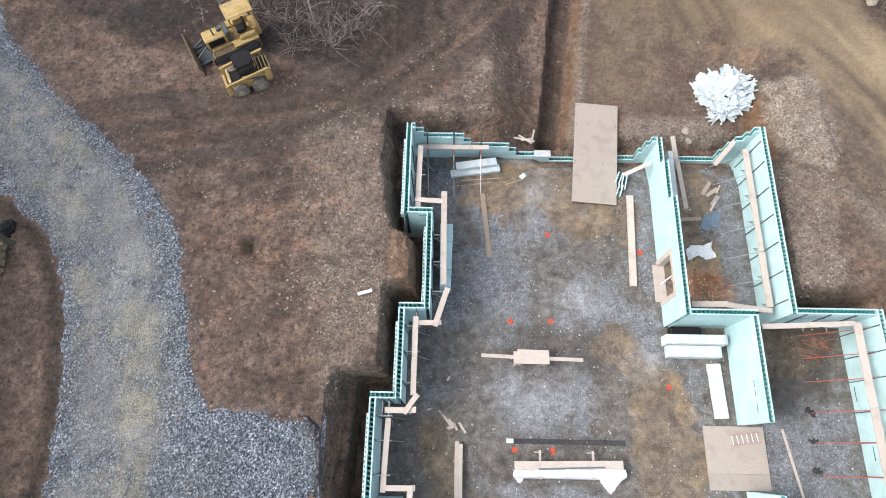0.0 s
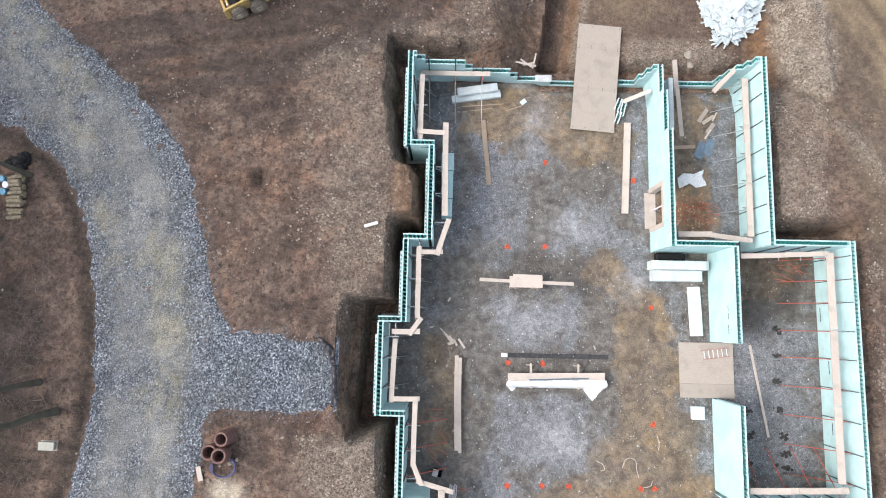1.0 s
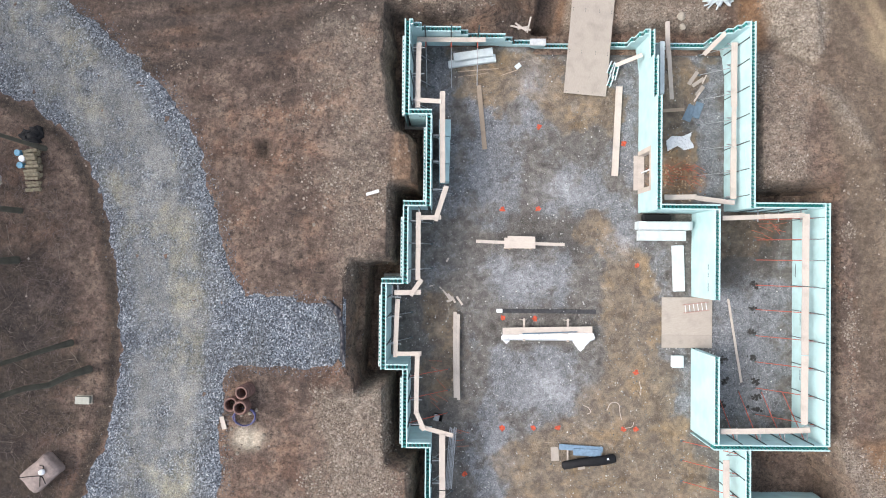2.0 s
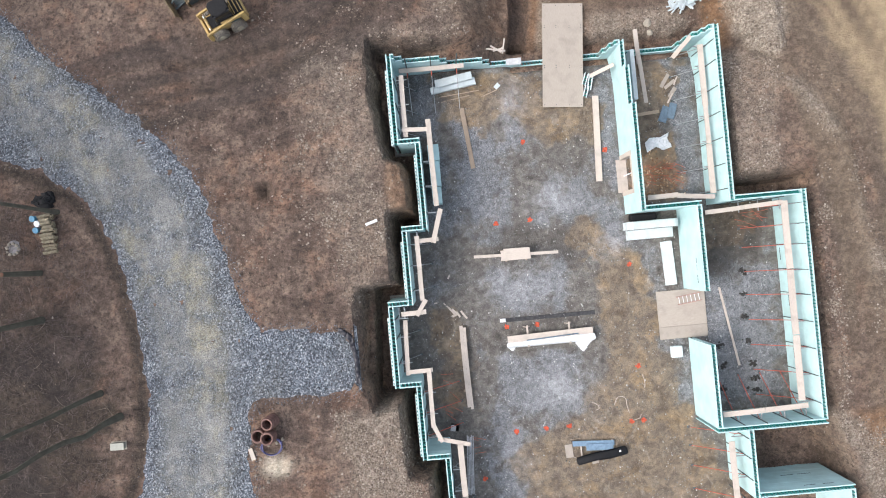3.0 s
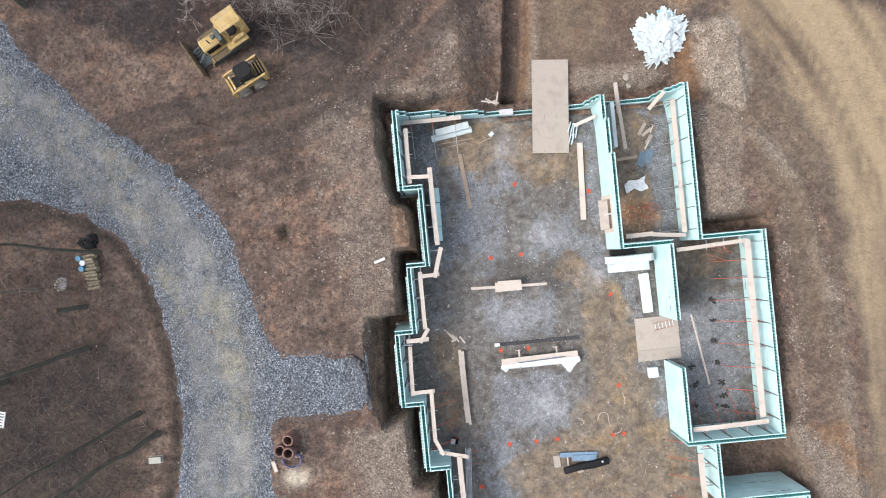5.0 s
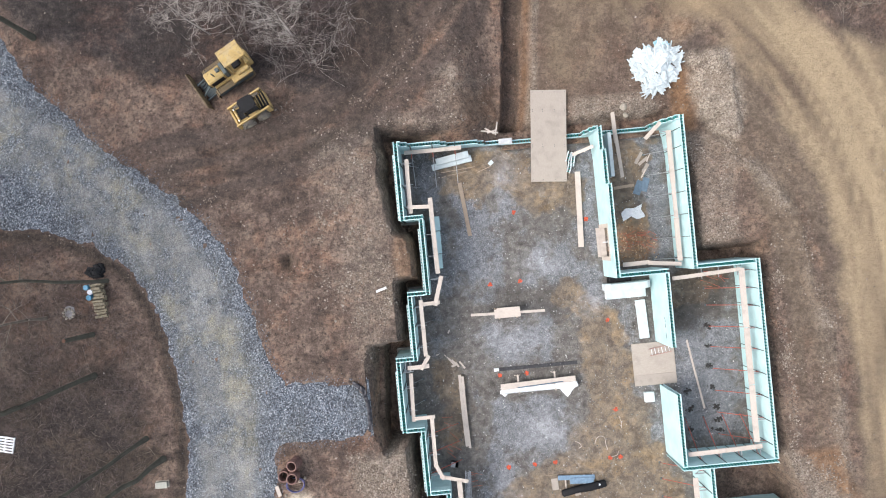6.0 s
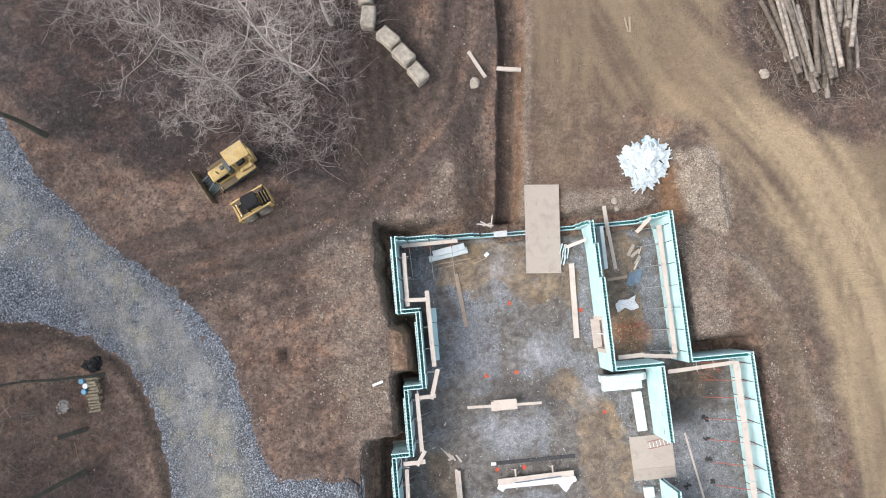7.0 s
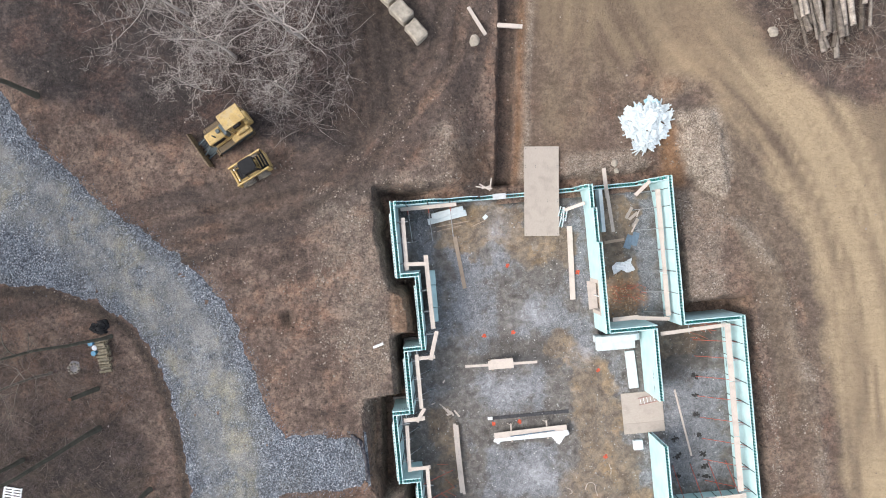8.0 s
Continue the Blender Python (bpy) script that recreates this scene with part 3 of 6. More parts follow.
paint_zone(me, "woods", woods), paint_zone(me, "tan", tan), paint_zone(me, "stony", stony), paint_zone(me, "darkened", darkened)
me.materials.append(SOIL)
me.set_sharp_from_angle(angle=radians(38))
tagged(new("ground", me), "brown graded soil with stones, tyre marks and a dug pit", "ground", kind="structure")

# the road of crushed stone, with paler wheel lanes
me, px, py = sheet("road", lines([(-46, -30, 0.6), (-30, -3, 0.12)]), lines([(-46, -30, 0.6), (-30, 12, 0.13), (12, 28, 0.5)]),
                   lambda u, v: lie(u, v) + 0.13 * step(-0.5, 0.45, inside_by(u, v, ROAD) + 0.12 * rough_field(u, v, 0.9, 31)) - 0.09 + 0.02 * rough_field(u, v, 0.5, 32),
                   lambda u, v: inside_by(u, v, ROAD) > -0.6)
middle = np.array([(-36, 12), (-30, 8), (-25, 3.2), (-20.5, -0.2), (-16.5, -4.0), (-14, -7.5), (-12.7, -11.5), (-12.2, -16.0), (-12.4, -21), (-13.5, -30), (-16, -46)], float)
middle = curve_through(middle, 3)
away = off_line(px, py, middle)
worn = 0.9 * np.exp(-((away - 1.0) / 0.8) ** 2) + 0.6 * np.exp(-(away / 1.9) ** 2)
paint_zone(me, "worn", np.clip(worn + 0.2 * rough_field(px, py, 2.0, 33), 0, 1) * 0.9)
me.materials.append(GRAVEL)
tagged(new("road", me), "grey-blue crushed stone drive with paler worn lanes and a parking spur", "road", kind="structure")

# the floor of wet stone fill and mud inside the foundation


def floor_height(u, v):
    return 0.012 * rough_field(u, v, 0.7, 41) - 0.30 * step(-2.2, -0.7, v) - 0.45 * step(-0.75, -0.45, v) * step(6.8, 7.6, u)


me, px, py = sheet("floor", lines([(-1.1, 22.4, 0.16)]), lines([(-32.8, 0.0, 0.16)]), floor_height, lambda u, v: inside_by(u, v, INSIDE) > 0.0)
wob = rough_field(px, py, 1.6, 42)
mud = np.maximum.reduce([
    step(-0.6, 0.8, inside_by(px, py, [(2, -0.3), (9, -0.5), (9, -2.6), (13, -3), (12.6, -6), (8, -4.5), (2.5, -3.4)]) + wob),
    step(-0.8, 0.8, inside_by(px, py, [(10.5, -10.5), (14.5, -12), (15, -18), (16, -22), (18, -28), (17, -33), (5, -33), (5, -24), (9, -22.5), (11, -19)]) + wob),
    step(-0.5, 0.6, inside_by(px, py, [(13.7, -1), (18, -1), (16.5, -4), (16.6, -8), (13.7, -9.4)]) + wob),
    step(-0.5, 0.6, inside_by(px, py, [(17, -10), (22, -10), (20, -13), (17.5, -12.5)]) + wob),
    0.6 * step(-0.5, 0.6, inside_by(px, py, [(0.6, -14), (3, -14), (3.5, -21), (0.8, -22)]) + wob)])
dry = np.maximum.reduce([
    np.exp(-(((px - 6.5) / 1.9) ** 2 + ((py + 13.4) / 1.3) ** 2)), np.exp(-(((px - 8.6) / 1.7) ** 2 + ((py + 20.1) / 1.2) ** 2)),
    np.exp(-(((px - 9.0) / 1.6) ** 2 + ((py + 8.6) / 1.0) ** 2)), np.exp(-(((px - 12.2) / 0.9) ** 2 + ((py + 11.7) / 0.8) ** 2)),
    np.exp(-(((px - 7.0) / 0.8) ** 2 + ((py + 3.0) / 1.6) ** 2)), 0.6 * np.exp(-(((px - 5.2) / 0.8) ** 2 + ((py + 24.0) / 2.2) ** 2))])
damp_and_shade = np.maximum.reduce([0.9 * step(-0.6, 0.5, inside_by(px, py, [(16.8, -10), (22, -10), (21.4, -13), (19.5, -14.4), (17.0, -14.5)]) + 0.6 * wob),
                         # Beside the west walls: their shade, painted into the floor.
                         0.2 * step(-0.5, 0.5, inside_by(px, py, [(0.3, -0.4), (2.2, -0.6), (2.6, -9.8), (1.6, -14), (1.2, -22), (-1, -18), (-1, -14), (1.4, -9.8)]) + 0.6 * wob),
                         # Darker patches by the bench and the drain.
                         0.6 * step(-0.4, 0.5, inside_by(px, py, [(5, -10.2), (9.5, -10.2), (10, -12.2), (5, -12.4)]) + wob),
                         0.7 * step(-0.2, 0.4, inside_by(px, py, [(5.2, -15.2), (11, -15.2), (11, -16.1), (5.2, -16.1)]) + 0.4 * wob)])
edge = rough_field(px, py, 0.9, 43)
grit = np.zeros(px.shape)
for area, much in (([(6.2, -1.6), (8.1, -1.4), (8.3, -4.7), (6.5, -4.9)], 1.0), ([(3.2, -3.6), (5.4, -3.3), (5.9, -7), (5.3, -10.6), (3.3, -10.2)], 0.9),
                   ([(8.3, -7.3), (11, -7.6), (11.3, -9.8), (8.2, -10)], 0.8), ([(11.4, -9.2), (13, -9), (13, -12), (11.4, -11.8)], 0.9),
                   ([(4.8, -12.6), (9, -12.5), (9.2, -15.2), (4.8, -15.2)], 0.8), ([(4.4, -17.6), (10.2, -17.6), (10, -21.8), (4.5, -22)], 0.8),
                   ([(4.2, -22), (5.9, -22), (5.9, -26.5), (4.2, -26.5)], 1.0), ([(12.4, -1.2), (13.2, -1.2), (13.2, -9.6), (12.4, -9.6)], 0.9),
                   ([(13.4, -12.2), (14.7, -12), (14.6, -17.6), (13.2, -17.2)], 0.7), ([(14.8, -18), (16.3, -18), (16.3, -22.4), (15, -22.4)], 0.9),
                   ([(0.4, -0.6), (3, -0.6), (3, -4), (0.4, -4.5)], 0.8), ([(17, -14.6), (22, -13), (22, -22), (17, -22)], 0.9),
                   ([(1.5, -5), (3, -5), (2.6, -10), (1.4, -14), (0.5, -14), (1.5, -9.6)], 0.7), ([(16.6, -1), (18, -1), (18, -9), (16.8, -9)], 0.9)):
    grit = np.maximum(grit, much * step(-0.9, 0.9, inside_by(px, py, area) + 0.9 * edge + 0.5 * wob))
paint_zone(me, "grit", grit)
paint_zone(me, "damp_and_shade", damp_and_shade)
paint_zone(me, "rust", 0.85 * step(-0.4, 0.5, inside_by(px, py, [(13.9, -6.4), (16.1, -6.5), (16.9, -8), (15.9, -9.2), (13.8, -9.2)]) + 0.6 * edge))
paint_zone(me, "mud", mud), paint_zone(me, "dry", np.clip(dry * (0.9 + 0.5 * edge), 0, 1) * 0.8)
me.materials.append(FILL)
tagged(new("floor", me), "wet crushed stone and mud fill inside the foundation walls", "floor", kind="structure")

# ---- foundation walls of hollow foam forms ----
THICK, SKIN, LIFT, PITCH = 0.30, 0.066, 0.5, 0.203
TOP, FOOT = 3.0, -1.0
rng = random.Random(7)
web_meshes = {}


def web_mesh(along):
    if along not in web_meshes:
        bm = bmesh.new()
        w = THICK / 2 - SKIN
        a, b = ((0.027, w) if along == "x" else (w, 0.027))
        turn = Matrix.Rotation(radians(20 if along == "x" else -20), 4, "Z")
        solid(bm, -a, a, -b * 0.99, b * 0.99, -0.13, -0.03, m=turn)
        solid(bm, -a * 0.8, a * 0.8, -b * 0.95, b * 0.95, -0.44, -0.2)
        web_meshes[along] = mesh_of("web", bm, WEB)
    return web_meshes[along]


def form_wall(label, x0, x1, y0, y1, tops=((-99, 99, TOP),), gaps=(), holes=()):
    """A straight wall of two foam skins on plastic webs. tops: height by stretch of its length; holes: stretches (a, b, z0, z1) left open."""
    along = "x" if x1 - x0 > y1 - y0 else "y"
    lo, hi = (x0, x1) if along == "x" else (y0, y1)
    wall = thing("foundation_wall", label, "wall", "foundation walls", kind="structure")
    mid = (y0 + y1) / 2 if along == "x" else (x0 + x1) / 2
    for a, b, top in tops:
        a, b = max(a, lo), min(b, hi)
        if b - a < 0.02:
            continue
        levels, z = [], top
        while z > FOOT + 0.05:
            levels.append((max(z - LIFT, FOOT), z))
            z -= LIFT
        for s in (-1, 1):
            c = mid + s * (THICK / 2 - SKIN / 2)
            for k, (z0, z1) in enumerate(levels):
                spans = [(a, b)]
                for h0, h1, hz0, hz1 in holes:
                    if z1 > hz0 + 0.05 and z0 < hz1 - 0.05:
                        spans = [q for p0, p1 in spans for q in ((p0, min(p1, h0)), (max(p0, h1), p1)) if q[1] - q[0] > 0.01]
                for p0, p1 in spans:
                    o = c + rng.uniform(-0.003, 0.003)
                    g = (p0, p1, o - SKIN / 2, o + SKIN / 2) if along == "x" else (o - SKIN / 2, o + SKIN / 2, p0, p1)
                    bm = bmesh.new()
                    solid(bm, *g, z0 + 0.004, z1, bevel=0.006)
                    if k == 0:  # interlocking nubs on the top edge
                        for i in range(int((p1 - p0) / 0.1)):
                            u = p0 + 0.05 + 0.1 * i
                            if i % 2:
                                n = (u - 0.03, u + 0.03, o - 0.02, o + 0.02) if along == "x" else (o - 0.02, o + 0.02, u - 0.03, u + 0.03)
                                solid(bm, *n, z1 - 0.002, z1 + 0.016)
                    part("foam_panel", bm, FOAM, wall)
        me = web_mesh(along)
        for i in range(int((b - a - 0.04) / PITCH) + 1):
            u = a + 0.06 + PITCH * i
            if u < b - 0.03:
                place = (u, mid, top) if along == "x" else (mid, u, top)
                piece("web", me, wall, Matrix.Translation(place))
    return wall


MOST = "pale aqua foam form wall with teal webs, open cavity at the top"
form_wall(MOST, -0.08, 0.22, -5.0, 0.08)
form_wall(MOST, 0.224, 1.40, -5.0, -4.70)
form_wall(MOST, 1.10, 1.40, -9.85, -5.004)
form_wall(MOST, -0.08, 1.096, -9.85, -9.55)
form_wall(MOST, -0.08, 0.22, -13.97, -9.854)
form_wall(MOST, -1.20, -0.084, -13.97, -13.67)
form_wall(MOST, -1.20, -0.90, -18.50, -13.974)
form_wall(MOST, -0.896, 0.26, -18.50, -18.20)
form_wall(MOST, -0.04, 0.26, -22.60, -18.504)
form_wall(MOST, 0.264, 1.50, -22.60, -22.30)
form_wall(MOST, 1.20, 1.50, -32.6, -22.604)
form_wall("foam form wall stepping down in courses to a low sill", 0.224, 13.276, -0.22, 0.08,
          ((0.2, 0.37, 3.0), (0.37, 0.79, 2.55), (0.79, 2.93, 2.0), (2.93, 3.34, 1.5), (3.34, 5.46, 1.0), (5.46, 5.9, 0.5), (5.9, 7.85, 0.02),
           (7.85, 11.0, -0.55), (11.0, 12.65, -0.27), (12.65, 12.85, 0.6), (12.85, 13.04, 1.4), (13.04, 13.3, 1.85)))
form_wall("foam form wall with a timber-lined window, stepping down at one end", 13.28, 13.58, -9.92, 0.08,
          ((-99, -3.85, 3.0), (-3.85, -1.55, 2.42), (-1.55, 99, 1.85)), holes=((-8.6, -6.6, 0.0, 2.0),))
form_wall("low foam form wall climbing in courses to a corner", 13.584, 18.206, -0.22, 0.08,
          ((13.5, 17.15, -0.30), (17.15, 17.3, 0.6), (17.3, 17.45, 1.4), (17.45, 17.75, 2.0), (17.75, 17.95, 2.5), (17.95, 18.3, 3.0)))
form_wall(MOST, 13.584, 16.67, -9.92, -9.62)
form_wall(MOST, 16.37, 16.67, -14.68, -9.924)
form_wall(MOST, 16.37, 16.67, -22.256, -17.66)
form_wall(MOST, 18.21, 18.51, -9.80, 0.08)
form_wall(MOST, 18.514, 22.166, -9.80, -9.50)
form_wall(MOST, 22.17, 22.47, -22.256, -9.50)
form_wall(MOST, 16.37, 22.47, -22.56, -22.26)
form_wall(MOST, 18.03, 18.33, -26.3, -22.564)
form_wall(MOST, 18.334, 23.6, -26.3, -26.0)
form_wall(MOST, 23.3, 23.6, -32.6, -26.304)
form_wall(MOST, 1.2, 23.6, -32.9, -32.604)

# concrete footings under the walls beside the open pit
CONCRETE = plain("grey_concrete", (0.30, 0.29, 0.275), 0.85, vary=0.3, scale=2, fine=30, bump=0.3)
for k, (x0, x1, y0, y1) in enumerate(((-0.08, 0.22, -5.0, 0.08), (0.3, 1.40, -5.0, -4.70), (1.10, 1.40, -9.5, -5.1), (-0.08, 1.0, -9.85, -9.55), (-0.08, 0.22, -13.6, -9.95), (-1.20, -0.2, -13.97, -13.67),
                                      (-1.20, -0.90, -18.1, -14.1), (-1.2, 0.1, -18.50, -18.20), (-0.04, 0.26, -22.60, -18.6))):
    tagged(part("footing", box_bm(x0 - 0.16, x1 + 0.05, y0 - 0.15, y1 + 0.15, -0.75, -0.06 - 0.004 * k, bevel=0.02), CONCRETE), "grey concrete footing under the foam wall", "footing", "footings", "structure")

# ---- things in and on the foundation ----
WHITE = plain("white_plastic", (0.78, 0.80, 0.82), 0.35, vary=0.08)
FOAMBLUE = plain("blue_foam", (0.33, 0.55, 0.62), 0.7, vary=0.1)
SLATE = plain("slate_blue_board", (0.13, 0.19, 0.25), 0.6, vary=0.2)
BLACK = plain("black_plastic", (0.012, 0.012, 0.014), 0.7)
BLACK.node_tree.nodes["Principled BSDF"].inputs["Specular IOR Level"].default_value = 0.25
ORANGE = plain("orange_paint", (0.62, 0.10, 0.045), 0.8, vary=0.5, scale=9)
GALV = plain("galvanised_steel", (0.42, 0.43, 0.44), 0.4, 0.7)


def worn_yellow():
    n = Nodes("dusty_yellow_paint", 0.65)
    c = n.mix(n.ramp(n.noise(2.5, 6, 0.7), (0.35, 0.0), (0.65, 1.0)), (0.36, 0.245, 0.085), (0.56, 0.40, 0.155))
    c = n.mix(n.math("MULTIPLY", n.ramp(n.noise(5, 8, 0.8), (0.50, 0.0), (0.62, 1.0)), 0.75), c, (0.13, 0.085, 0.05))
    c = n.mix(n.math("MULTIPLY", n.ramp(n.noise(1.3, 6, 0.7), (0.5, 0.0), (0.65, 1.0)), 0.6), c, (0.40, 0.33, 0.22))
    return n.color(c).bump(n.noise(30, 4), 0.25, 0.01).mat


YELLOW = worn_yellow()
TYRE = plain("dusty_rubber", (0.24, 0.21, 0.175), 0.85, vary=0.3)
CLAY = plain("clay_red_plastic", (0.165, 0.088, 0.073), 0.6, vary=0.3)
STONE = plain("pale_stone", (0.38, 0.335, 0.275), 0.85, vary=0.35, scale=2.5, fine=20, bump=0.5)
BARK = plain("pale_bark", (0.52, 0.47, 0.43), 0.85, vary=0.4, scale=2, fine=14, bump=0.5)
DARKBARK = plain("dark_bark", (0.105, 0.10, 0.078), 0.9, vary=0.35, scale=2, fine=14, bump=0.5)
TWIG = plain("twigs", (0.20, 0.158, 0.148), 0.9, vary=0.4, scale=2)
LOGWOOD = plain("grey_bark_logs", (0.27, 0.225, 0.185), 0.9, vary=0.4, scale=2.5, fine=16, bump=0.5)


def board_bm(length, width, thick, warp=0.0, split=1):
    """A board along x, its underside at z = 0, bevelled and a little warped."""
    bm = bmesh.new()
    solid(bm, -length / 2, length / 2, -width / 2, width / 2, 0, thick, bevel=min(0.006, thick / 4))
    if warp:
        bmesh.ops.subdivide_edges(bm, edges=[e for e in bm.edges if abs(e.verts[0].co.x - e.verts[1].co.x) > length / 2], cuts=4)
        for v in bm.verts:
            v.co.y += warp * ((2 * v.co.x / length) ** 2)
            v.co.z += abs(warp) * 0.3 * ((2 * v.co.x / length) ** 2)
    return bm


def from_to(a, b, z):
    """Pose with x along a to b in plan."""
    return Matrix.Translation(((a[0] + b[0]) / 2, (a[1] + b[1]) / 2, z)) @ Matrix.Rotation(math.atan2(b[1] - a[1], b[0] - a[0]), 4, "Z")


def board(name, label, a, b, z, width, thick=0.04, mat=None, group="", warp=0.0, category="board", tilt=0.0):
    length = math.hypot(b[0] - a[0], b[1] - a[1])
    ob = part(name, board_bm(length, width, thick, warp), mat or LUMBER)
    ob.matrix_basis = from_to(a, b, z) @ Matrix.Rotation(tilt, 4, "Y")
    return tagged(ob, label, category, group)


# grey board capping the end of the stepped wall
board("cap_board", "pale grey board capping the low end of the wall", (6.95, -0.07), (7.88, -0.07), 0.045, 0.4, 0.03, plain("grey_board", (0.50, 0.51, 0.52), 0.7, vary=0.15))

# plywood ramp over the low wall
ramp = thing("plywood_ramp", "large worn plywood deck laid over the low wall as a ramp", "ramp", m=from_to((10.13, -3.12), (10.66, 3.13), 0.0))
for i in range(3):
    sheet_ob = part("plywood_sheet", box_bm(-3.14 + 2.44 * i + 0.003, min(-0.7 + 2.44 * i, 3.14), -1.22, 1.22, 0.115, 0.155, bevel=0.004), PLY, ramp)
for y in (-1.1, -0.4, 0.4, 1.1):
    for x in (-3.0, -0.75, -0.62, 1.68, 1.81, 3.0):
        part("screw_head", box_bm(x - 0.022, x + 0.022, y - 0.022, y + 0.022, 0.154, 0.161), STEEL, ramp)
    part("bearer", box_bm(-3.05, 3.05, y - 0.045, y + 0.045, -0.11, 0.113), GREYWOOD, ramp)

# braces that hold the walls up, with a bracket for planks
def brace(top, arm, rod, colour):
    """Wall brace with its post against a face at x = 0, inside towards +x."""
    b = thing("wall_brace", "steel wall brace with a plank bracket and a screw strut", "brace", "wall braces")
    part("post", box_bm(0.004, 0.06, -0.02, 0.02, 0.0, top, bevel=0.005), STEEL, b)
    bm = bmesh.new()
    solid(bm, 0.07, 0.75, -0.025, 0.025, arm - 0.05, arm, bevel=0.004)
    tube(bm, (0.07, 0, arm - 0.65), (0.68, 0, arm - 0.06), 0.018)
    part("bracket", bm, GALV, b)
    bm = bmesh.new()
    tube(bm, (0.05, 0, arm - 0.3), (rod, 0, 0.05), 0.021)
    tube(bm, (0.05 + (rod - 0.05) * 0.35, 0, (arm - 0.3) * 0.65), (0.05 + (rod - 0.05) * 0.55, 0, (arm - 0.3) * 0.45), 0.024)
    strut = part("strut", bm, colour, b, "painted screw strut")
    bm = bmesh.new()
    solid(bm, rod - 0.09, rod + 0.09, -0.06, 0.06, -0.01, 0.03)
    tube(bm, (rod, 0, 0.03), (rod, 0, 0.16), 0.015)
    part("foot", bm, STEEL, strut)
    return b


TALL_RED, TALL_GREY = brace(3.02, 2.45, 2.15, RED), brace(3.02, 2.55, 1.15, GALV)
LOW_GREY = brace(2.95, 1.95, 1.45, GALV)
used = set()


def put_brace(kind, x, y, degrees):
    m = pose(x, y, 0.0, 0, 0, degrees)
    if kind in used:
        copy_thing(kind, m)
    else:
        kind.matrix_basis = m
        used.add(kind)


for y in (-10.25, -11.4, -12.55, -14.0, -15.4, -16.9, -18.4, -19.9, -21.4):
    put_brace(TALL_RED, 22.17, y, 180)
for y in (-0.75, -1.9, -3.35, -4.8, -6.25, -7.7, -9.1):
    put_brace(LOW_GREY, 18.21, y, 180)
for x in (17.85, 19.1, 20.4, 21.6):
    put_brace(TALL_RED, x, -22.26, 90)
for x in (18.9, 20.0, 21.2):
    b = thing("wall_brace", "steel wall brace with a plank bracket", "brace", "wall braces", m=pose(x, -9.8, 0, 0, 0, -90))
    part("post", box_bm(0.004, 0.06, -0.02, 0.02, 0.0, 3.02, bevel=0.005), STEEL, b)
    part("bracket", box_bm(0.06, 0.7, -0.02, 0.02, 2.44, 2.49), GALV, b)
for y in (-23.0, -24.1, -25.3, -26.7, -28.4):
    put_brace(TALL_RED, 18.03, y, 180)
for y in (-19.0, -20.2, -21.5):
    put_brace(TALL_RED, 0.26, y, 0)
for x, ys_ in ((0.22, (-1.3, -2.7, -4.1, -10.6, -11.8, -13.2)), (1.40, (-6.0, -7.4, -8.9)), (-0.90, (-14.7, -15.75, -17.2)),
               (1.50, (-23.4, -24.6, -26.0, -28, -30))):
    for y in ys_:
        put_brace(TALL_GREY, x, y, 0)
for x, y in ((0.75, -9.85), (-0.35, -13.97), (0.4, -13.97)):
    put_brace(TALL_GREY, x if x != 0.4 else -0.65, y, -90)

# tall poles on the stepped end wall
pole = thing("wall_brace", "tall steel pole brace standing above the stepped wall", "brace", "wall braces", m=pose(0.98, -0.22, -0.35))
part("post", box_bm(-0.035, 0.035, -0.075, -0.004, 0.0, 3.35, bevel=0.006), STEEL, pole)
bm = bmesh.new()
solid(bm, -0.025, 0.025, -0.62, -0.075, 1.58, 1.63)
tube(bm, (0, -0.07, 1.0), (0, -0.55, 1.58), 0.018)
part("bracket", bm, RED, pole)
bm = bmesh.new()
tube(bm, (0, -0.07, 1.5), (0.05, -2.6, 0.3), 0.024)
part("strut", bm, GALV, pole)
for x in (2.4, 3.88):
    copy_thing(pole, pose(x, -0.22, -0.35))

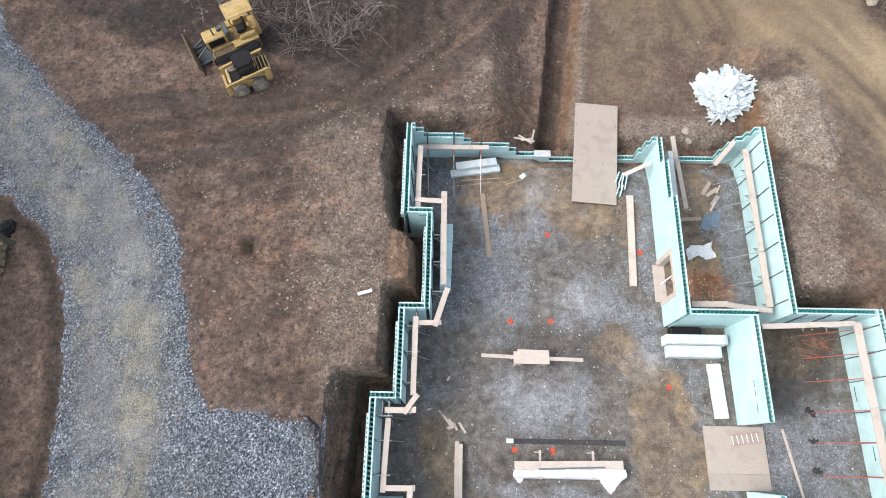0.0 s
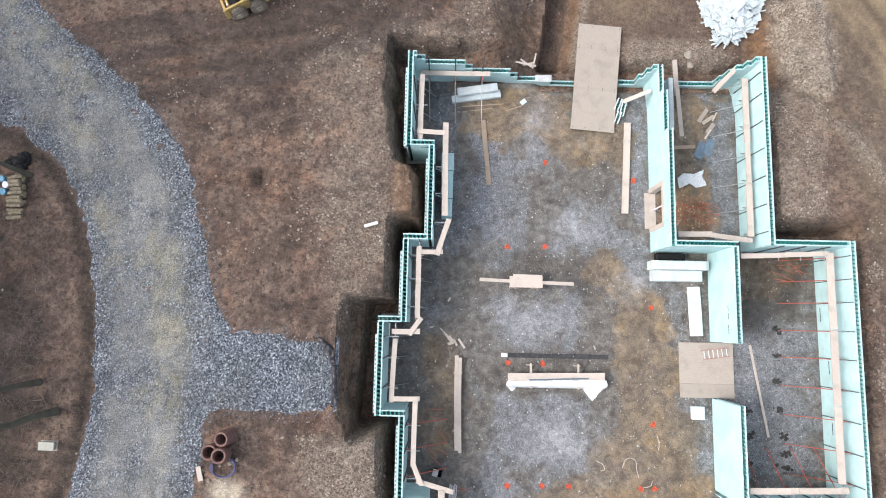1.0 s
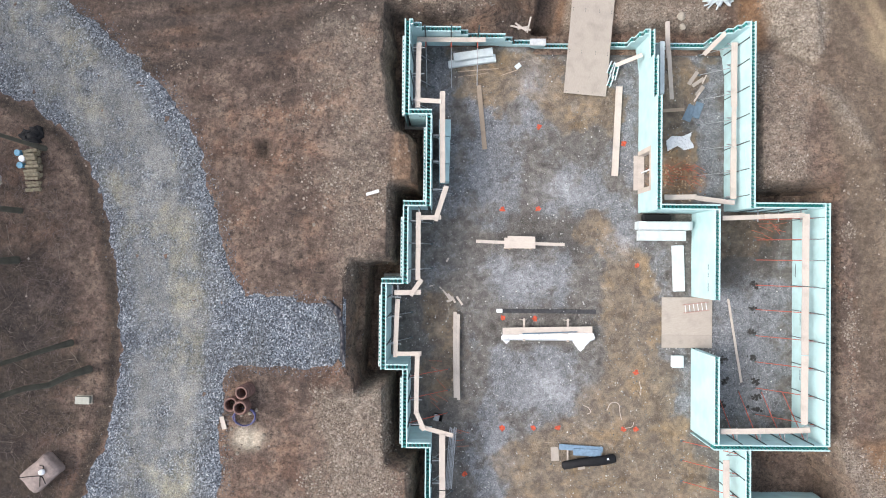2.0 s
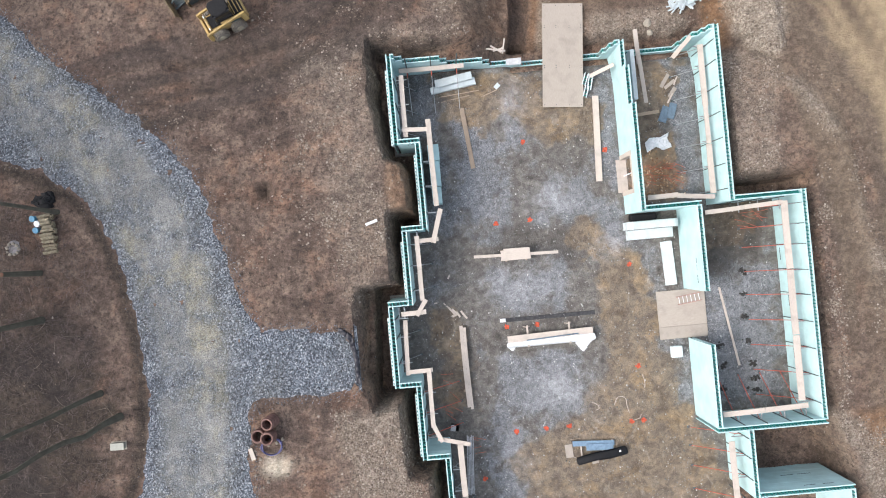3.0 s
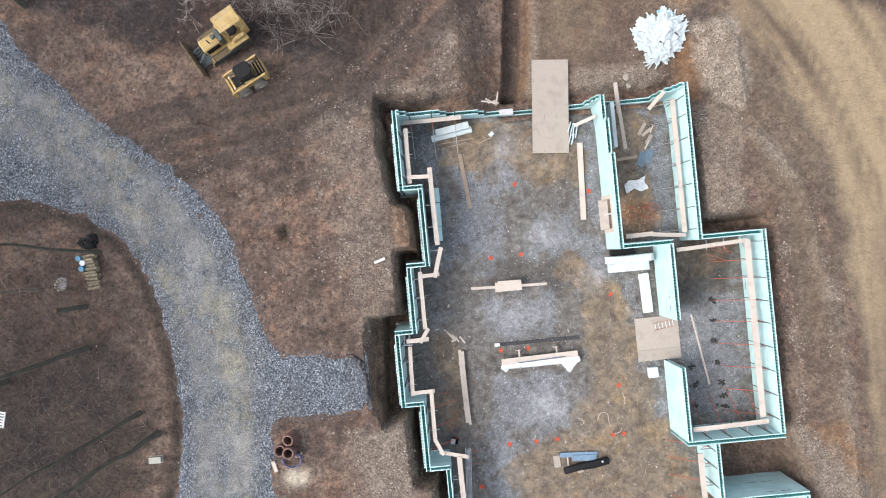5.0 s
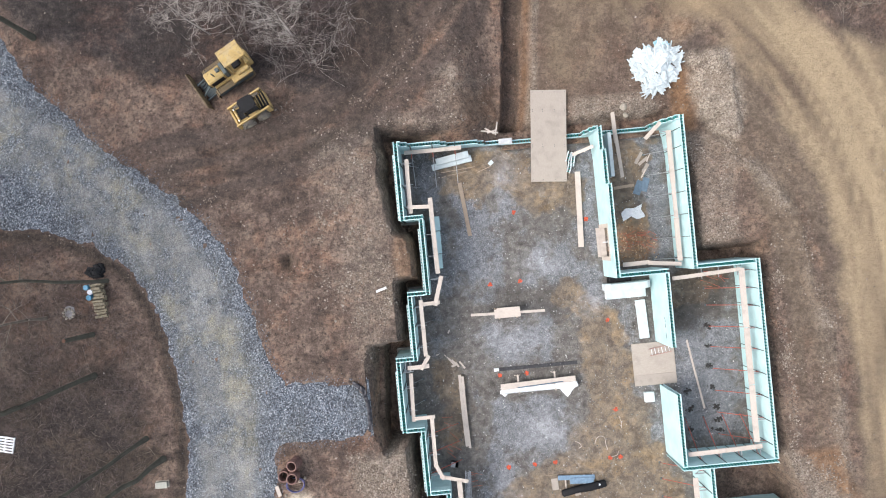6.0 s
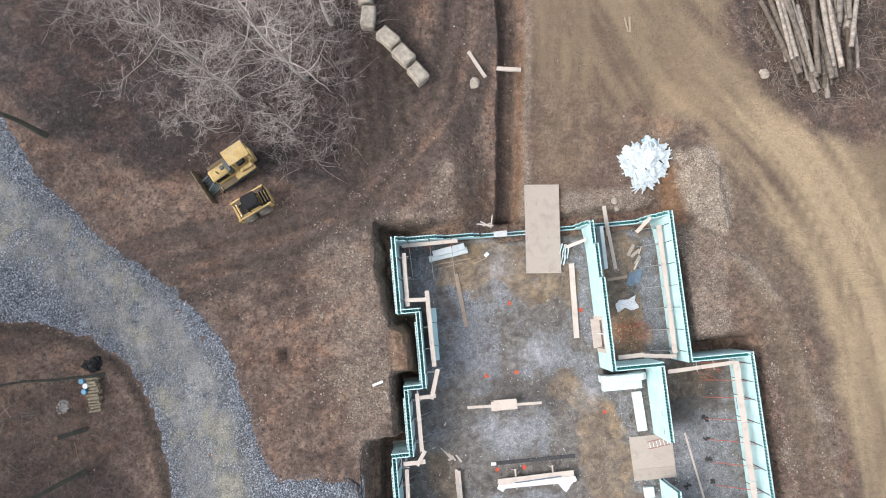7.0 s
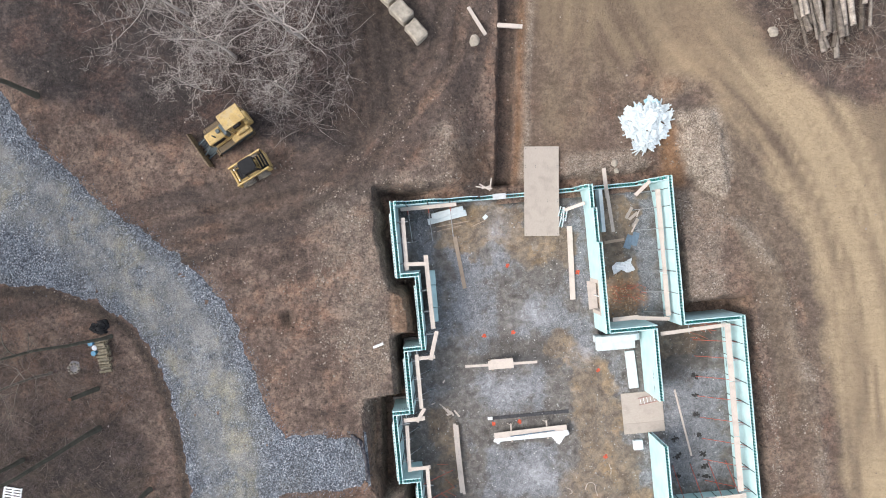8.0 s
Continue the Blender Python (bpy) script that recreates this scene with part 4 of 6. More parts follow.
# planks on the brackets
PLANK = "sawn pale timber scaffold plank on brackets beside the wall"
for a, b, z, w in (((0.5, -0.42), (4.32, -0.42), 1.30, 0.27), ((0.66, -1.05), (0.62, -4.55), 2.56, 0.27), ((0.46, -4.13), (1.9, -4.22), 2.60, 0.25),
                   ((1.94, -3.65), (1.99, -8.56), 2.56, 0.29), ((2.2, -8.73), (1.62, -10.6), 2.60, 0.27), ((0.6, -10.44), (1.94, -10.42), 2.56, 0.24),
                   ((0.72, -10.15), (0.72, -12.05), 2.60, 0.26), ((0.72, -12.06), (0.72, -13.78), 2.60, 0.26), ((0.93, -13.73), (0.33, -14.6), 2.65, 0.24),
                   ((-0.53, -14.46), (0.88, -14.43), 2.56, 0.27), ((-0.35, -14.8), (-0.46, -17.9), 2.56, 0.25), ((-0.36, -17.72), (0.95, -17.7), 2.60, 0.24),
                   ((0.73, -17.6), (0.69, -20.9), 2.64, 0.25), ((0.72, -20.82), (1.14, -21.75), 2.68, 0.24), ((0.88, -21.56), (2.68, -22.05), 2.6, 0.24),
                   ((2.09, -21.95), (2.12, -24.9), 2.64, 0.32), ((2.12, -24.95), (2.12, -29.5), 2.64, 0.32),
                   ((17.83, -0.7), (17.82, -4.2), 1.96, 0.33), ((17.81, -3.9), (17.80, -6.4), 2.0, 0.26), ((17.81, -6.42), (17.80, -9.25), 1.96, 0.33),
                   ((21.46, -10.05), (21.44, -13.9), 2.46, 0.38), ((21.44, -13.95), (21.42, -17.6), 2.46, 0.38), ((21.42, -17.65), (21.4, -21.3), 2.46, 0.38),
                   ((16.99, -10.33), (19.4, -10.22), 2.5, 0.25), ((19.2, -10.22), (21.34, -10.12), 2.54, 0.25), ((15.71, -9.2), (17.85, -9.46), 2.02, 0.26),
                   ((14.06, -9.18), (15.8, -9.15), 1.98, 0.28), ((16.94, -21.72), (19.3, -21.67), 2.46, 0.3), ((19.32, -21.67), (21.73, -21.6), 2.46, 0.3),
                   ((17.2, -23.2), (17.25, -27.0), 2.56, 0.34)):
    board("scaffold_plank", PLANK, a, b, z, w, 0.045, group="scaffold planks", warp=0.012, category="plank")

# window lining in the long inner wall
win = thing("window_frame", "bare timber lining of a window hole in the foam wall", "window", kind="structure")
for y0, y1, z0, z1 in ((-8.82, -6.38, 2.0, 2.16), (-8.82, -8.6, 0.0, 2.0), (-6.6, -6.38, 0.0, 2.0)):
    part("casing", box_bm(13.245, 13.278, y0, y1, z0, z1, bevel=0.004), LUMBER, win)
for y0, y1, z0, z1 in ((-8.598, -6.602, 0.002, 0.04), (-8.598, -6.602, 1.96, 1.998), (-8.598, -8.56, 0.04, 1.96), (-6.64, -6.602, 0.04, 1.96)):
    part("jamb", box_bm(13.25, 13.61, y0, y1, z0, z1), LUMBER, win)
part("mullion", box_bm(13.40, 13.46, -7.63, -7.57, 0.04, 1.96), WHITE, win, "white bar across the hole")
part("sill", box_bm(13.0, 13.24, -8.6, -6.6, 0.02, 0.06), LUMBER, win, "timber board at the foot of the hole")

# loose boards and lumber
board("board", "brown weathered board lying on wet stone", (4.03, -2.6), (4.4, -6.3), 0.02, 0.27, 0.04, GREYWOOD)
board("beam", "long built-up pale timber beam lying on stone", (12.13, -2.62), (11.9, -7.78), 0.02, 0.36, 0.13)
stack = thing("timber_beam", "long twin pale timber beam on blocks", "beam")
for d, w, off in ((0.0, 0.2, 0.0), (0.19, 0.17, 0.12)):
    p = part("timber", board_bm(4.9, w, 0.09, 0.03), LUMBER, stack)
    p.matrix_basis = from_to((2.74 + d, -15.66 - off), (2.8 + d, -20.6 - off), 0.2)
for y in (-16.6, -19.6):
    part("block", box_bm(2.6, 3.1, y - 0.05, y + 0.05, 0.0, 0.2), GREYWOOD, stack)

# work bench: a sheet over trestles with a long board through
bench = thing("work_bench", "pale plywood sheets and a long board on timber trestles", "bench")
part("worktop", box_bm(5.5, 7.25, -12.02, -11.42, 0.80, 0.83, m=None, bevel=0.004), LUMBER, bench)
p = part("worktop", box_bm(-0.77, 0.77, -0.17, 0.17, 0.835, 0.86, bevel=0.004), LUMBER, bench)
p.matrix_basis = pose(6.45, -11.5, 0, 0, 0, -1)
p = part("board", board_bm(5.0, 0.18, 0.045, 0.01), LUMBER, bench)
p.matrix_basis = from_to((3.9, -11.64), (8.91, -11.79), 0.754)
for x in (5.8, 7.0):
    bm = bmesh.new()
    solid(bm, x - 0.04, x + 0.04, -12.1, -11.35, 0.66, 0.75)
    for sx in (-1, 1):
        for y in (-12.02, -11.43):
            tube(bm, (x + 0.03 * sx, y, 0.7), (x + 0.24 * sx, y, 0.0), 0.028, sides=4)
    part("trestle", bm, GREYWOOD, bench)

# long panel on trestles, half under white sheeting
table = thing("trestle_table", "long pale panel on trestles draped with white sheeting", "table")
p = part("top", board_bm(5.1, 0.58, 0.05), LUMBER, table)
p.matrix_basis = from_to((5.49, -16.82), (10.57, -16.7), 0.45)
for x in (6.7, 9.2):
    bm = bmesh.new()
    solid(bm, x - 0.05, x + 0.05, -17.3, -16.0, 0.33, 0.44)
    for sx in (-1, 1):
        for y in (-17.2, -16.1):
            tube(bm, (x, y, 0.4), (x + 0.2 * sx, y, 0.0), 0.03, sides=4)
    part("trestle", bm, LUMBER, table)


def drape(name, label, outline, height, mat, n=26, fold=0.05, seed=1):
    """A crumpled sheet over an outline in plan. height(u, v): where it lies."""
    xs_, ys_ = [p[0] for p in outline], [p[1] for p in outline]
    w = max(max(xs_) - min(xs_), max(ys_) - min(ys_)) / n
    def up(u, v):
        return height(u, v) + fold * rough_field(u, v, w * 3.0, seed)
    me_, a, b = sheet(name, lines([(min(xs_) - w, max(xs_) + w, w)]), lines([(min(ys_) - w, max(ys_) + w, w)]), up, lambda u, v: inside_by(u, v, outline) > 0)
    me_.materials.append(mat)
    ob = new(name, me_)
    mod = ob.modifiers.new("thick", "SOLIDIFY")
    mod.thickness = 0.006
    if label:
        ob["label"] = label
    return ob


d = drape("sheeting", "crumpled white plastic sheeting", [(5.47, -16.95), (10.62, -16.8), (10.7, -17.1), (10.0, -17.9), (9.5, -17.25), (5.95, -17.25), (5.76, -17.5), (5.4, -17.15)],
          lambda u, v: 0.53 - 0.48 * step(-17.08, -17.4, v), WHITE, 130, 0.04, 3)
d.parent = table
bm = bmesh.new()
tube(bm, (6.6, -16.86, 0.545), (9.7, -16.72, 0.545), 0.035)
part("pole", bm, SLATE, table, "blue-grey pole lying on the sheeting")

# dark drain strip with a pale cap
bm = bmesh.new()
solid(bm, 5.5, 10.9, -15.74, -15.5, 0.0, 0.035, bevel=0.01)
drain = tagged(part("drain_strip", bm, plain("dark_gravel", (0.055, 0.055, 0.06), 0.9, vary=0.4)), "dark narrow drain strip across the floor", "drain")
part("cap", box_bm(5.15, 5.5, -15.72, -15.5, 0.02, 0.12, bevel=0.03), WHITE, drain, "white cap at its end")

# unreadable print on the foam faces, as bars
INK = plain("grey_ink", (0.05, 0.07, 0.08), 0.7)
prints = thing("wall_print", "small dark printed dashes on the foam wall", "print", "wall prints", kind="structure")
for y0, y1, z in ((-13.1, -12.8, 2.2), (-13.5, -13.2, 2.2), (-14.25, -13.8, 2.2)):
    part("bar", box_bm(16.362, 16.368, y0, y1, z, z + 0.05), INK, prints)
for y0, y1, z in ((-13.5, -12.75, 0.3), (-16.2, -15.55, 0.78), (-19.3, -18.7, 0.78)):
    part("bar", box_bm(22.162, 22.168, y0, y1, z, z + 0.05), INK, prints)
for x0, x1, z in ((20.55, 21.3, 1.0), (21.55, 22.3, 1.0), (21.0, 21.65, 2.55), (22.05, 22.65, 2.55)):
    part("bar", box_bm(x0, x1, -25.998, -25.992, z, z + 0.05), INK, prints)
for x, y, s_ in ((0.76, -5.0, -1), (0.92, -5.0, -1), (1.05, -5.0, -1), (0.45, -9.55, 1), (0.6, -9.55, 1), (-0.7, -13.67, 1), (-0.55, -13.67, 1), (-0.4, -13.67, 1)):
    part("slot", box_bm(x - 0.045, x + 0.045, y + s_ * 0.012 - 0.008, y + s_ * 0.012 + 0.008, 2.58, 2.66), INK, prints)

# laths and sawn bits on the floor
for a, b in (((2.82, -1.79), (5.17, -1.59)), ((2.83, -2.12), (4.58, -1.84)), ((5.3, -2.0), (6.3, -1.65))):
    board("lath", "thin brown lath lying on muddy stone", a, b, -0.04, 0.05, 0.03, GREYWOOD, "laths", category="lath")
for x, y, L, w, deg in ((1.39, -14.21, 0.22, 0.07, 10), (1.92, -14.32, 0.16, 0.07, -40), (2.1, -14.5, 0.2, 0.08, -50), (2.3, -14.75, 0.55, 0.12, -52), (2.52, -14.85, 0.5, 0.1, -48), (2.68, -15.0, 0.4, 0.12, -60),
                        (3.02, -15.05, 0.6, 0.12, -55), (2.31, -12.71, 0.25, 0.1, 60), (2.45, -15.05, 0.3, 0.14, 20)):
    board("wood_bit", "short sawn bit of pale lumber on wet stone", (x - L / 2 * math.cos(radians(deg)), y - L / 2 * math.sin(radians(deg))), (x + L / 2 * math.cos(radians(deg)), y + L / 2 * math.sin(radians(deg))), 0.02, w, 0.045, LUMBER, "wood bits", category="wood bit")

# rusty litter of chips and leaves in the small room
rs = random.Random(41)
litter = thing("scrap_litter", "rusty brown litter of wood chips strewn on mud", "litter")
CHIP = Nodes("wood_chips", 0.85)
CHIP.color(CHIP.ramp(CHIP.each(), (0.0, (0.16, 0.08, 0.04)), (0.5, (0.33, 0.19, 0.10)), (1.0, (0.52, 0.40, 0.27))))
chip_meshes = [mesh_of("chip", box_bm(-a / 2, a / 2, -b / 2, b / 2, 0, 0.015), CHIP.mat) for a, b in ((0.16, 0.06), (0.1, 0.09), (0.26, 0.035), (0.12, 0.05))]
for _ in range(190):
    x, y = rs.gauss(15.3, 0.75), rs.gauss(-7.8, 0.75)
    if 13.7 < x < 17.4 and -9.3 < y < -6.2:
        piece("chip", rs.choice(chip_meshes), litter, pose(x, y, 0.02 + 0.02 * rs.random(), rs.gauss(0, 12), rs.gauss(0, 12), rs.uniform(0, 180)))

# sprayed survey marks
rm = random.Random(11)
for x, y in ((7.53, -4.97), (5.47, -9.76), (7.51, -9.72), (5.55, -16.02), (7.38, -16.04), (13.24, -12.94), (13.2, -19.09), (5.53, -22.36), (7.33, -22.32),
             (8.74, -22.32), (12.48, -22.36), (13.23, -22.34), (12.43, -5.9), (3.4, -25.0)):
    bm = bmesh.new()
    bm.faces.new([bm.verts.new((x + r * math.cos(a * 0.262), y + r * math.sin(a * 0.262), 0.034)) for a, r in ((a, rm.uniform(0.09, 0.2)) for a in range(24))])
    ob = part("paint_mark", bm, ORANGE)
    mod = ob.modifiers.new("thick", "SOLIDIFY")
    mod.thickness = 0.004
    tagged(ob, "small orange spray-paint mark on the floor", "paint mark", "survey marks")

# foam blocks and boards
def foam_block(bm, x0, x1, y0, y1, z0, z1, m=None):
    solid(bm, x0, x1, y0, y1, z0, z1, m=m, bevel=0.015)
    n_ = int((x1 - x0) / 0.203)
    for i in range(n_):
        u = x0 + (i + 0.5) * (x1 - x0) / n_
        solid(bm, u - 0.05, u + 0.05, y0 + 0.02, y0 + 0.06, z1 - 0.002, z1 + 0.02, m=m)


heap = thing("foam_form_stack", "white foam forms stacked flat by the stepped wall", "foam forms")
for a, b, z, w, h in (((2.25, -1.4), (5.0, -0.98), -0.22, 0.42, 0.28), ((2.55, -1.08), (4.8, -0.72), 0.064, 0.45, 0.3)):
    bm = bmesh.new()
    L = math.hypot(b[0] - a[0], b[1] - a[1])
    foam_block(bm, -L / 2, L / 2, -w / 2, w / 2, 0, h)
    part("foam_form", bm, FOAM_WHITE, heap).matrix_basis = from_to(a, b, z)
tagged(part("foam_offcut", box_bm(-0.17, 0.17, -0.13, 0.13, 0, 0.14, m=pose(6.3, -1.43, -0.18, 0, 0, 40), bevel=0.01), FOAM_WHITE), "small white foam offcut on the stone", "foam offcut")

heap = thing("foam_form_stack", "white foam forms piled in the corner of two walls", "foam forms")
for x0, x1, y0, y1, z0, z1 in ((13.2, 15.85, -11.5, -10.92, 0.0, 0.55), (13.08, 16.1, -10.9, -10.42, 0.0, 0.82), (13.4, 15.9, -10.9, -10.45, 0.825, 0.98)):
    bm = bmesh.new()
    foam_block(bm, x0, x1, y0, y1, z0, z1)
    part("foam_form", bm, FOAM_WHITE, heap)
tagged(part("black_sheet", box_bm(13.45, 15.0, -10.38, -9.98, 0.0, 0.5, bevel=0.06), BLACK), "black plastic bundle between foam forms and wall", "bundle")
bm = bmesh.new()
foam_block(bm, -1.32, 1.32, -0.33, 0.33, 0.02, 0.2)
ob = part("foam_board", bm, FOAM_WHITE)
ob.matrix_basis = from_to((15.52, -11.75), (15.62, -14.4), 0.0)
tagged(ob, "white foam board lying beside the wall", "foam board")
ob = part("foam_offcut", box_bm(15.2, 15.86, -18.75, -18.06, 0.0, 0.3, bevel=0.03), FOAM_WHITE)
tagged(ob, "white foam offcut leaning at the wall end", "foam offcut")
heap = thing("foam_form_stack", "pale aqua foam forms stacked under a scaffold plank", "foam forms")
for k, (a, b) in enumerate(((-4.8, -5.75), (-5.8, -7.3), (-7.35, -8.3))):
    part("foam_form", box_bm(1.75 + 0.02 * k, 2.42 - 0.03 * k, b, a, 0.0, 1.0 + 0.05 * k, bevel=0.015), FOAM, heap)

# cut form blocks standing by the ramp
for x, y, L, deg in ((11.62, -1.55, 0.75, 68), (11.9, -1.75, 0.95, 76), (11.6, -2.3, 0.7, 70)):
    b_ = thing("form_block", "short cut of foam form with teal webs by the ramp", "foam form", "form blocks", m=pose(x, y, -0.28, 0, 0, deg))
    for s_ in (-1, 1):
        part("foam_panel", box_bm(-L / 2, L / 2, s_ * 0.1 - 0.033, s_ * 0.1 + 0.033, 0, 0.45, bevel=0.01), FOAM_WHITE, b_)
    for i in range(int(L / 0.203)):
        part("web", box_bm(-L / 2 + 0.08 + 0.203 * i, -L / 2 + 0.13 + 0.203 * i, -0.066, 0.066, 0.05, 0.40), WEB, b_)
ob = board("prop", "pale timber prop leaning on the foam wall", (11.75, -1.5), (13.22, -1.1), 0.75, 0.22, 0.05, tilt=radians(-32), category="prop")

# plywood platform in the wall gap, with a red ladder on it
plat = thing("plywood_platform", "weathered plywood sheets laid on the floor through a wall gap", "platform")
part("plywood_sheet", box_bm(14.66, 17.55, -16.9, -14.74, 0.04, 0.09, bevel=0.004), PLY, plat)
part("plywood_sheet", box_bm(14.66, 17.55, -17.64, -16.906, 0.04, 0.085, bevel=0.004), PLY, plat)
lad = thing("ladder", "faded red short ladder lying on plywood", "ladder", m=from_to((15.88, -15.4), (17.3, -15.22), 0.12))
for s_ in (-1, 1):
    part("rail", box_bm(-0.75, 0.75, s_ * 0.23 - 0.02, s_ * 0.23 + 0.02, 0, 0.06), plain("faded_red", (0.46, 0.27, 0.24), 0.7) if "faded_red" not in bpy.data.materials else bpy.data.materials["faded_red"], lad)
for i in range(6):
    part("rung", box_bm(-0.62 + 0.24 * i, -0.595 + 0.24 * i, -0.21, 0.21, 0.015, 0.045), WHITE, lad)

# material heap in the open part of the floor
ob = board("board", "short pale board beside blue boards", (8.55, -23.4), (8.6, -24.2), 0.03, 0.45, 0.03, PLY)
bundle = thing("blue_board_stack", "grey-blue boards laid across timber bearers", "boards")
for k, (a, b, w) in enumerate((((8.8, -23.35), (11.3, -23.5), 0.32), ((9.6, -23.62), (11.2, -23.7), 0.4))):
    p = part("blue_board", board_bm(math.hypot(b[0] - a[0], b[1] - a[1]), w, 0.04), plain("dusty_blue", (0.17, 0.26, 0.36), 0.6), bundle)
    p.matrix_basis = from_to(a, b, 0.13 + 0.045 * k)
for x in (9.3, 10.6, 11.2):
    part("bearer", box_bm(x - 0.04, x + 0.04, -24.4, -23.3, 0.03, 0.12), LUMBER, bundle)
tarp = thing("black_bundle", "long black plastic-wrapped bundle on bearers", "bundle", m=from_to((8.9, -24.4), (12.05, -23.92), 0.13))
bm = bmesh.new()
solid(bm, -1.55, 1.55, -0.24, 0.24, 0, 0.3, bevel=0.09)
bmesh.ops.subdivide_edges(bm, edges=bm.edges[:], cuts=2)
for v in bm.verts:
    v.co += Vector((0, noise.noise(v.co * 2.5) * 0.06, noise.noise(v.co * 3 + Vector((5, 0, 0))) * 0.05))
part("wrap", bm, BLACK, tarp, smooth=True)
part("tag", box_bm(-0.7, -0.3, -0.3, -0.16, 0.28, 0.33), PLY, tarp, "pale board scrap on the wrap")
part("cap", box_bm(1.02, 1.12, 0.02, 0.12, 0.3, 0.36), WHITE, tarp)
pipes = thing("steel_bundle", "grey steel strongbacks lying along the wall", "steel bundle")
for k in range(5):
    p = part("strongback", box_bm(-1.75, 1.75, -0.03, 0.03, 0, 0.08), GALV, pipes)
    p.matrix_basis = from_to((2.55 + 0.085 * k, -22.3 - 0.1 * (k % 3)), (2.3 + 0.085 * k, -25.8), 0.03 + 0.03 * (k % 2))
crate = thing("crate", "small black open crate standing by the steel", "crate", m=pose(1.86, -21.72, 0.0, 0, 0, -12))
part("base", box_bm(-0.24, 0.24, -0.17, 0.17, 0.0, 0.03), BLACK, crate)
for x0, x1, y0, y1 in ((-0.24, 0.24, -0.17, -0.15), (-0.24, 0.24, 0.15, 0.17), (-0.24, -0.22, -0.148, 0.148), (0.22, 0.24, -0.148, 0.148)):
    part("side", box_bm(x0, x1, y0, y1, 0.032, 0.36, bevel=0.004), BLACK, crate)
part("lid", box_bm(-0.25, 0.05, -0.18, 0.18, 0.362, 0.385, bevel=0.006), GALV, crate, "grey half lid")
board("board", "thin dark rod-like batten on mud", (8.0, -23.15), (9.3, -23.1), 0.03, 0.03, 0.03, GREYWOOD)

# the room with loose debris
for a, b, z, w, t_, mt in (((16.15, -2.45), (16.66, -1.7), 0.0, 0.22, 0.03, PLY), ((16.35, -2.55), (17.0, -2.1), 0.035, 0.2, 0.03, PLY), ((16.6, -3.1), (17.0, -2.55), 0.0, 0.24, 0.03, PLY),
                           ((16.45, -3.45), (16.8, -2.9), 0.035, 0.1, 0.03, LUMBER), ((16.9, -2.4), (17.15, -1.9), 0.07, 0.08, 0.03, LUMBER), ((14.5, -4.0), (15.9, -3.9), 0.02, 0.2, 0.04, GREYWOOD)):
    board("board", "pale board offcut on muddy stone", a, b, z + 0.02, w, t_, mt, "offcuts")
for a, b, w, z in (((16.0, -4.55), (16.4, -3.65), 0.5, 0.02), ((16.5, -4.4), (16.8, -3.5), 0.45, 0.065)):
    board("slate_board", "slate-blue board lying on mud", a, b, z, w, 0.035, SLATE, "slate boards")
d = drape("plastic_scrap", "", [(14.85, -5.75), (15.2, -5.45), (15.75, -5.5), (16.3, -5.25), (16.2, -5.6), (16.45, -6.1), (15.9, -6.25), (15.5, -6.0), (14.95, -6.3)],
          lambda u, v: 0.1 + 0 * u, WHITE, 60, 0.08, 5)
tagged(d, "crumpled white plastic sheet on muddy stone", "plastic sheet")
board("plank", "pale long plank resting over the low wall", (14.92, 2.15), (15.0, -0.9), -0.1, 0.27, 0.05, category="plank")
board("plank", "pale plank resting over the low wall", (14.98, -0.4), (15.2, -3.3), 0.0, 0.24, 0.045, category="plank", tilt=0.03)
ob = part("foam_board", box_bm(14.15, 14.4, -3.25, -0.3, 0.0, 1.0, bevel=0.01), FOAM_WHITE)
tagged(ob, "white foam board standing against the wall", "foam board")
board("board", "brown timber boards by the wall", (14.05, -2.5), (14.1, -4.6), 0.1, 0.3, 0.4, GREYWOOD)
board("prop", "pale timber board leaning up the stepped wall", (16.6, -1.1), (17.65, 0.12), 1.2, 0.25, 0.04, tilt=radians(-48), category="prop")
rb = random.Random(5)
for (cx, cy, w, h, n_) in ((15.9, -7.7, 1.3, 0.6, 26), (20.8, -11.0, 1.0, 0.6, 10), (1.9, -19.6, 0.5, 1.6, 7), (3.2, -23.0, 0.5, 0.5, 4), (14.2, -7.6, 0.3, 0.7, 4)):
    bar = thing("rebar_scatter", "loose rusty red reinforcing rods on the floor", "rebar", "loose rods")
    for _ in range(n_):
        x, y, a = cx + rb.uniform(-w, w) * 0.7, cy + rb.uniform(-h, h), rb.gauss(-0.35, 0.35)
        L = rb.uniform(0.4, 0.9)
        bm = bmesh.new()
        tube(bm, (x - L / 2 * math.cos(a), y - L / 2 * math.sin(a), 0.03), (x + L / 2 * math.cos(a), y + L / 2 * math.sin(a), rb.uniform(0.03, 0.25)), 0.014, sides=6)
        part("rod", bm, plain("red_rod", (0.45, 0.12, 0.07), 0.6) if "red_rod" not in bpy.data.materials else bpy.data.materials["red_rod"], bar)
board("plank", "narrow pale plank lying on wet stone", (18.48, -14.8), (19.26, -19.6), 0.02, 0.13, 0.04)
LUMP = mesh_of("stone", box_bm(-0.04, 0.04, -0.033, 0.033, -0.033, 0.04, bevel=0.01), plain("dark_stone", (0.05, 0.047, 0.045), 0.9))
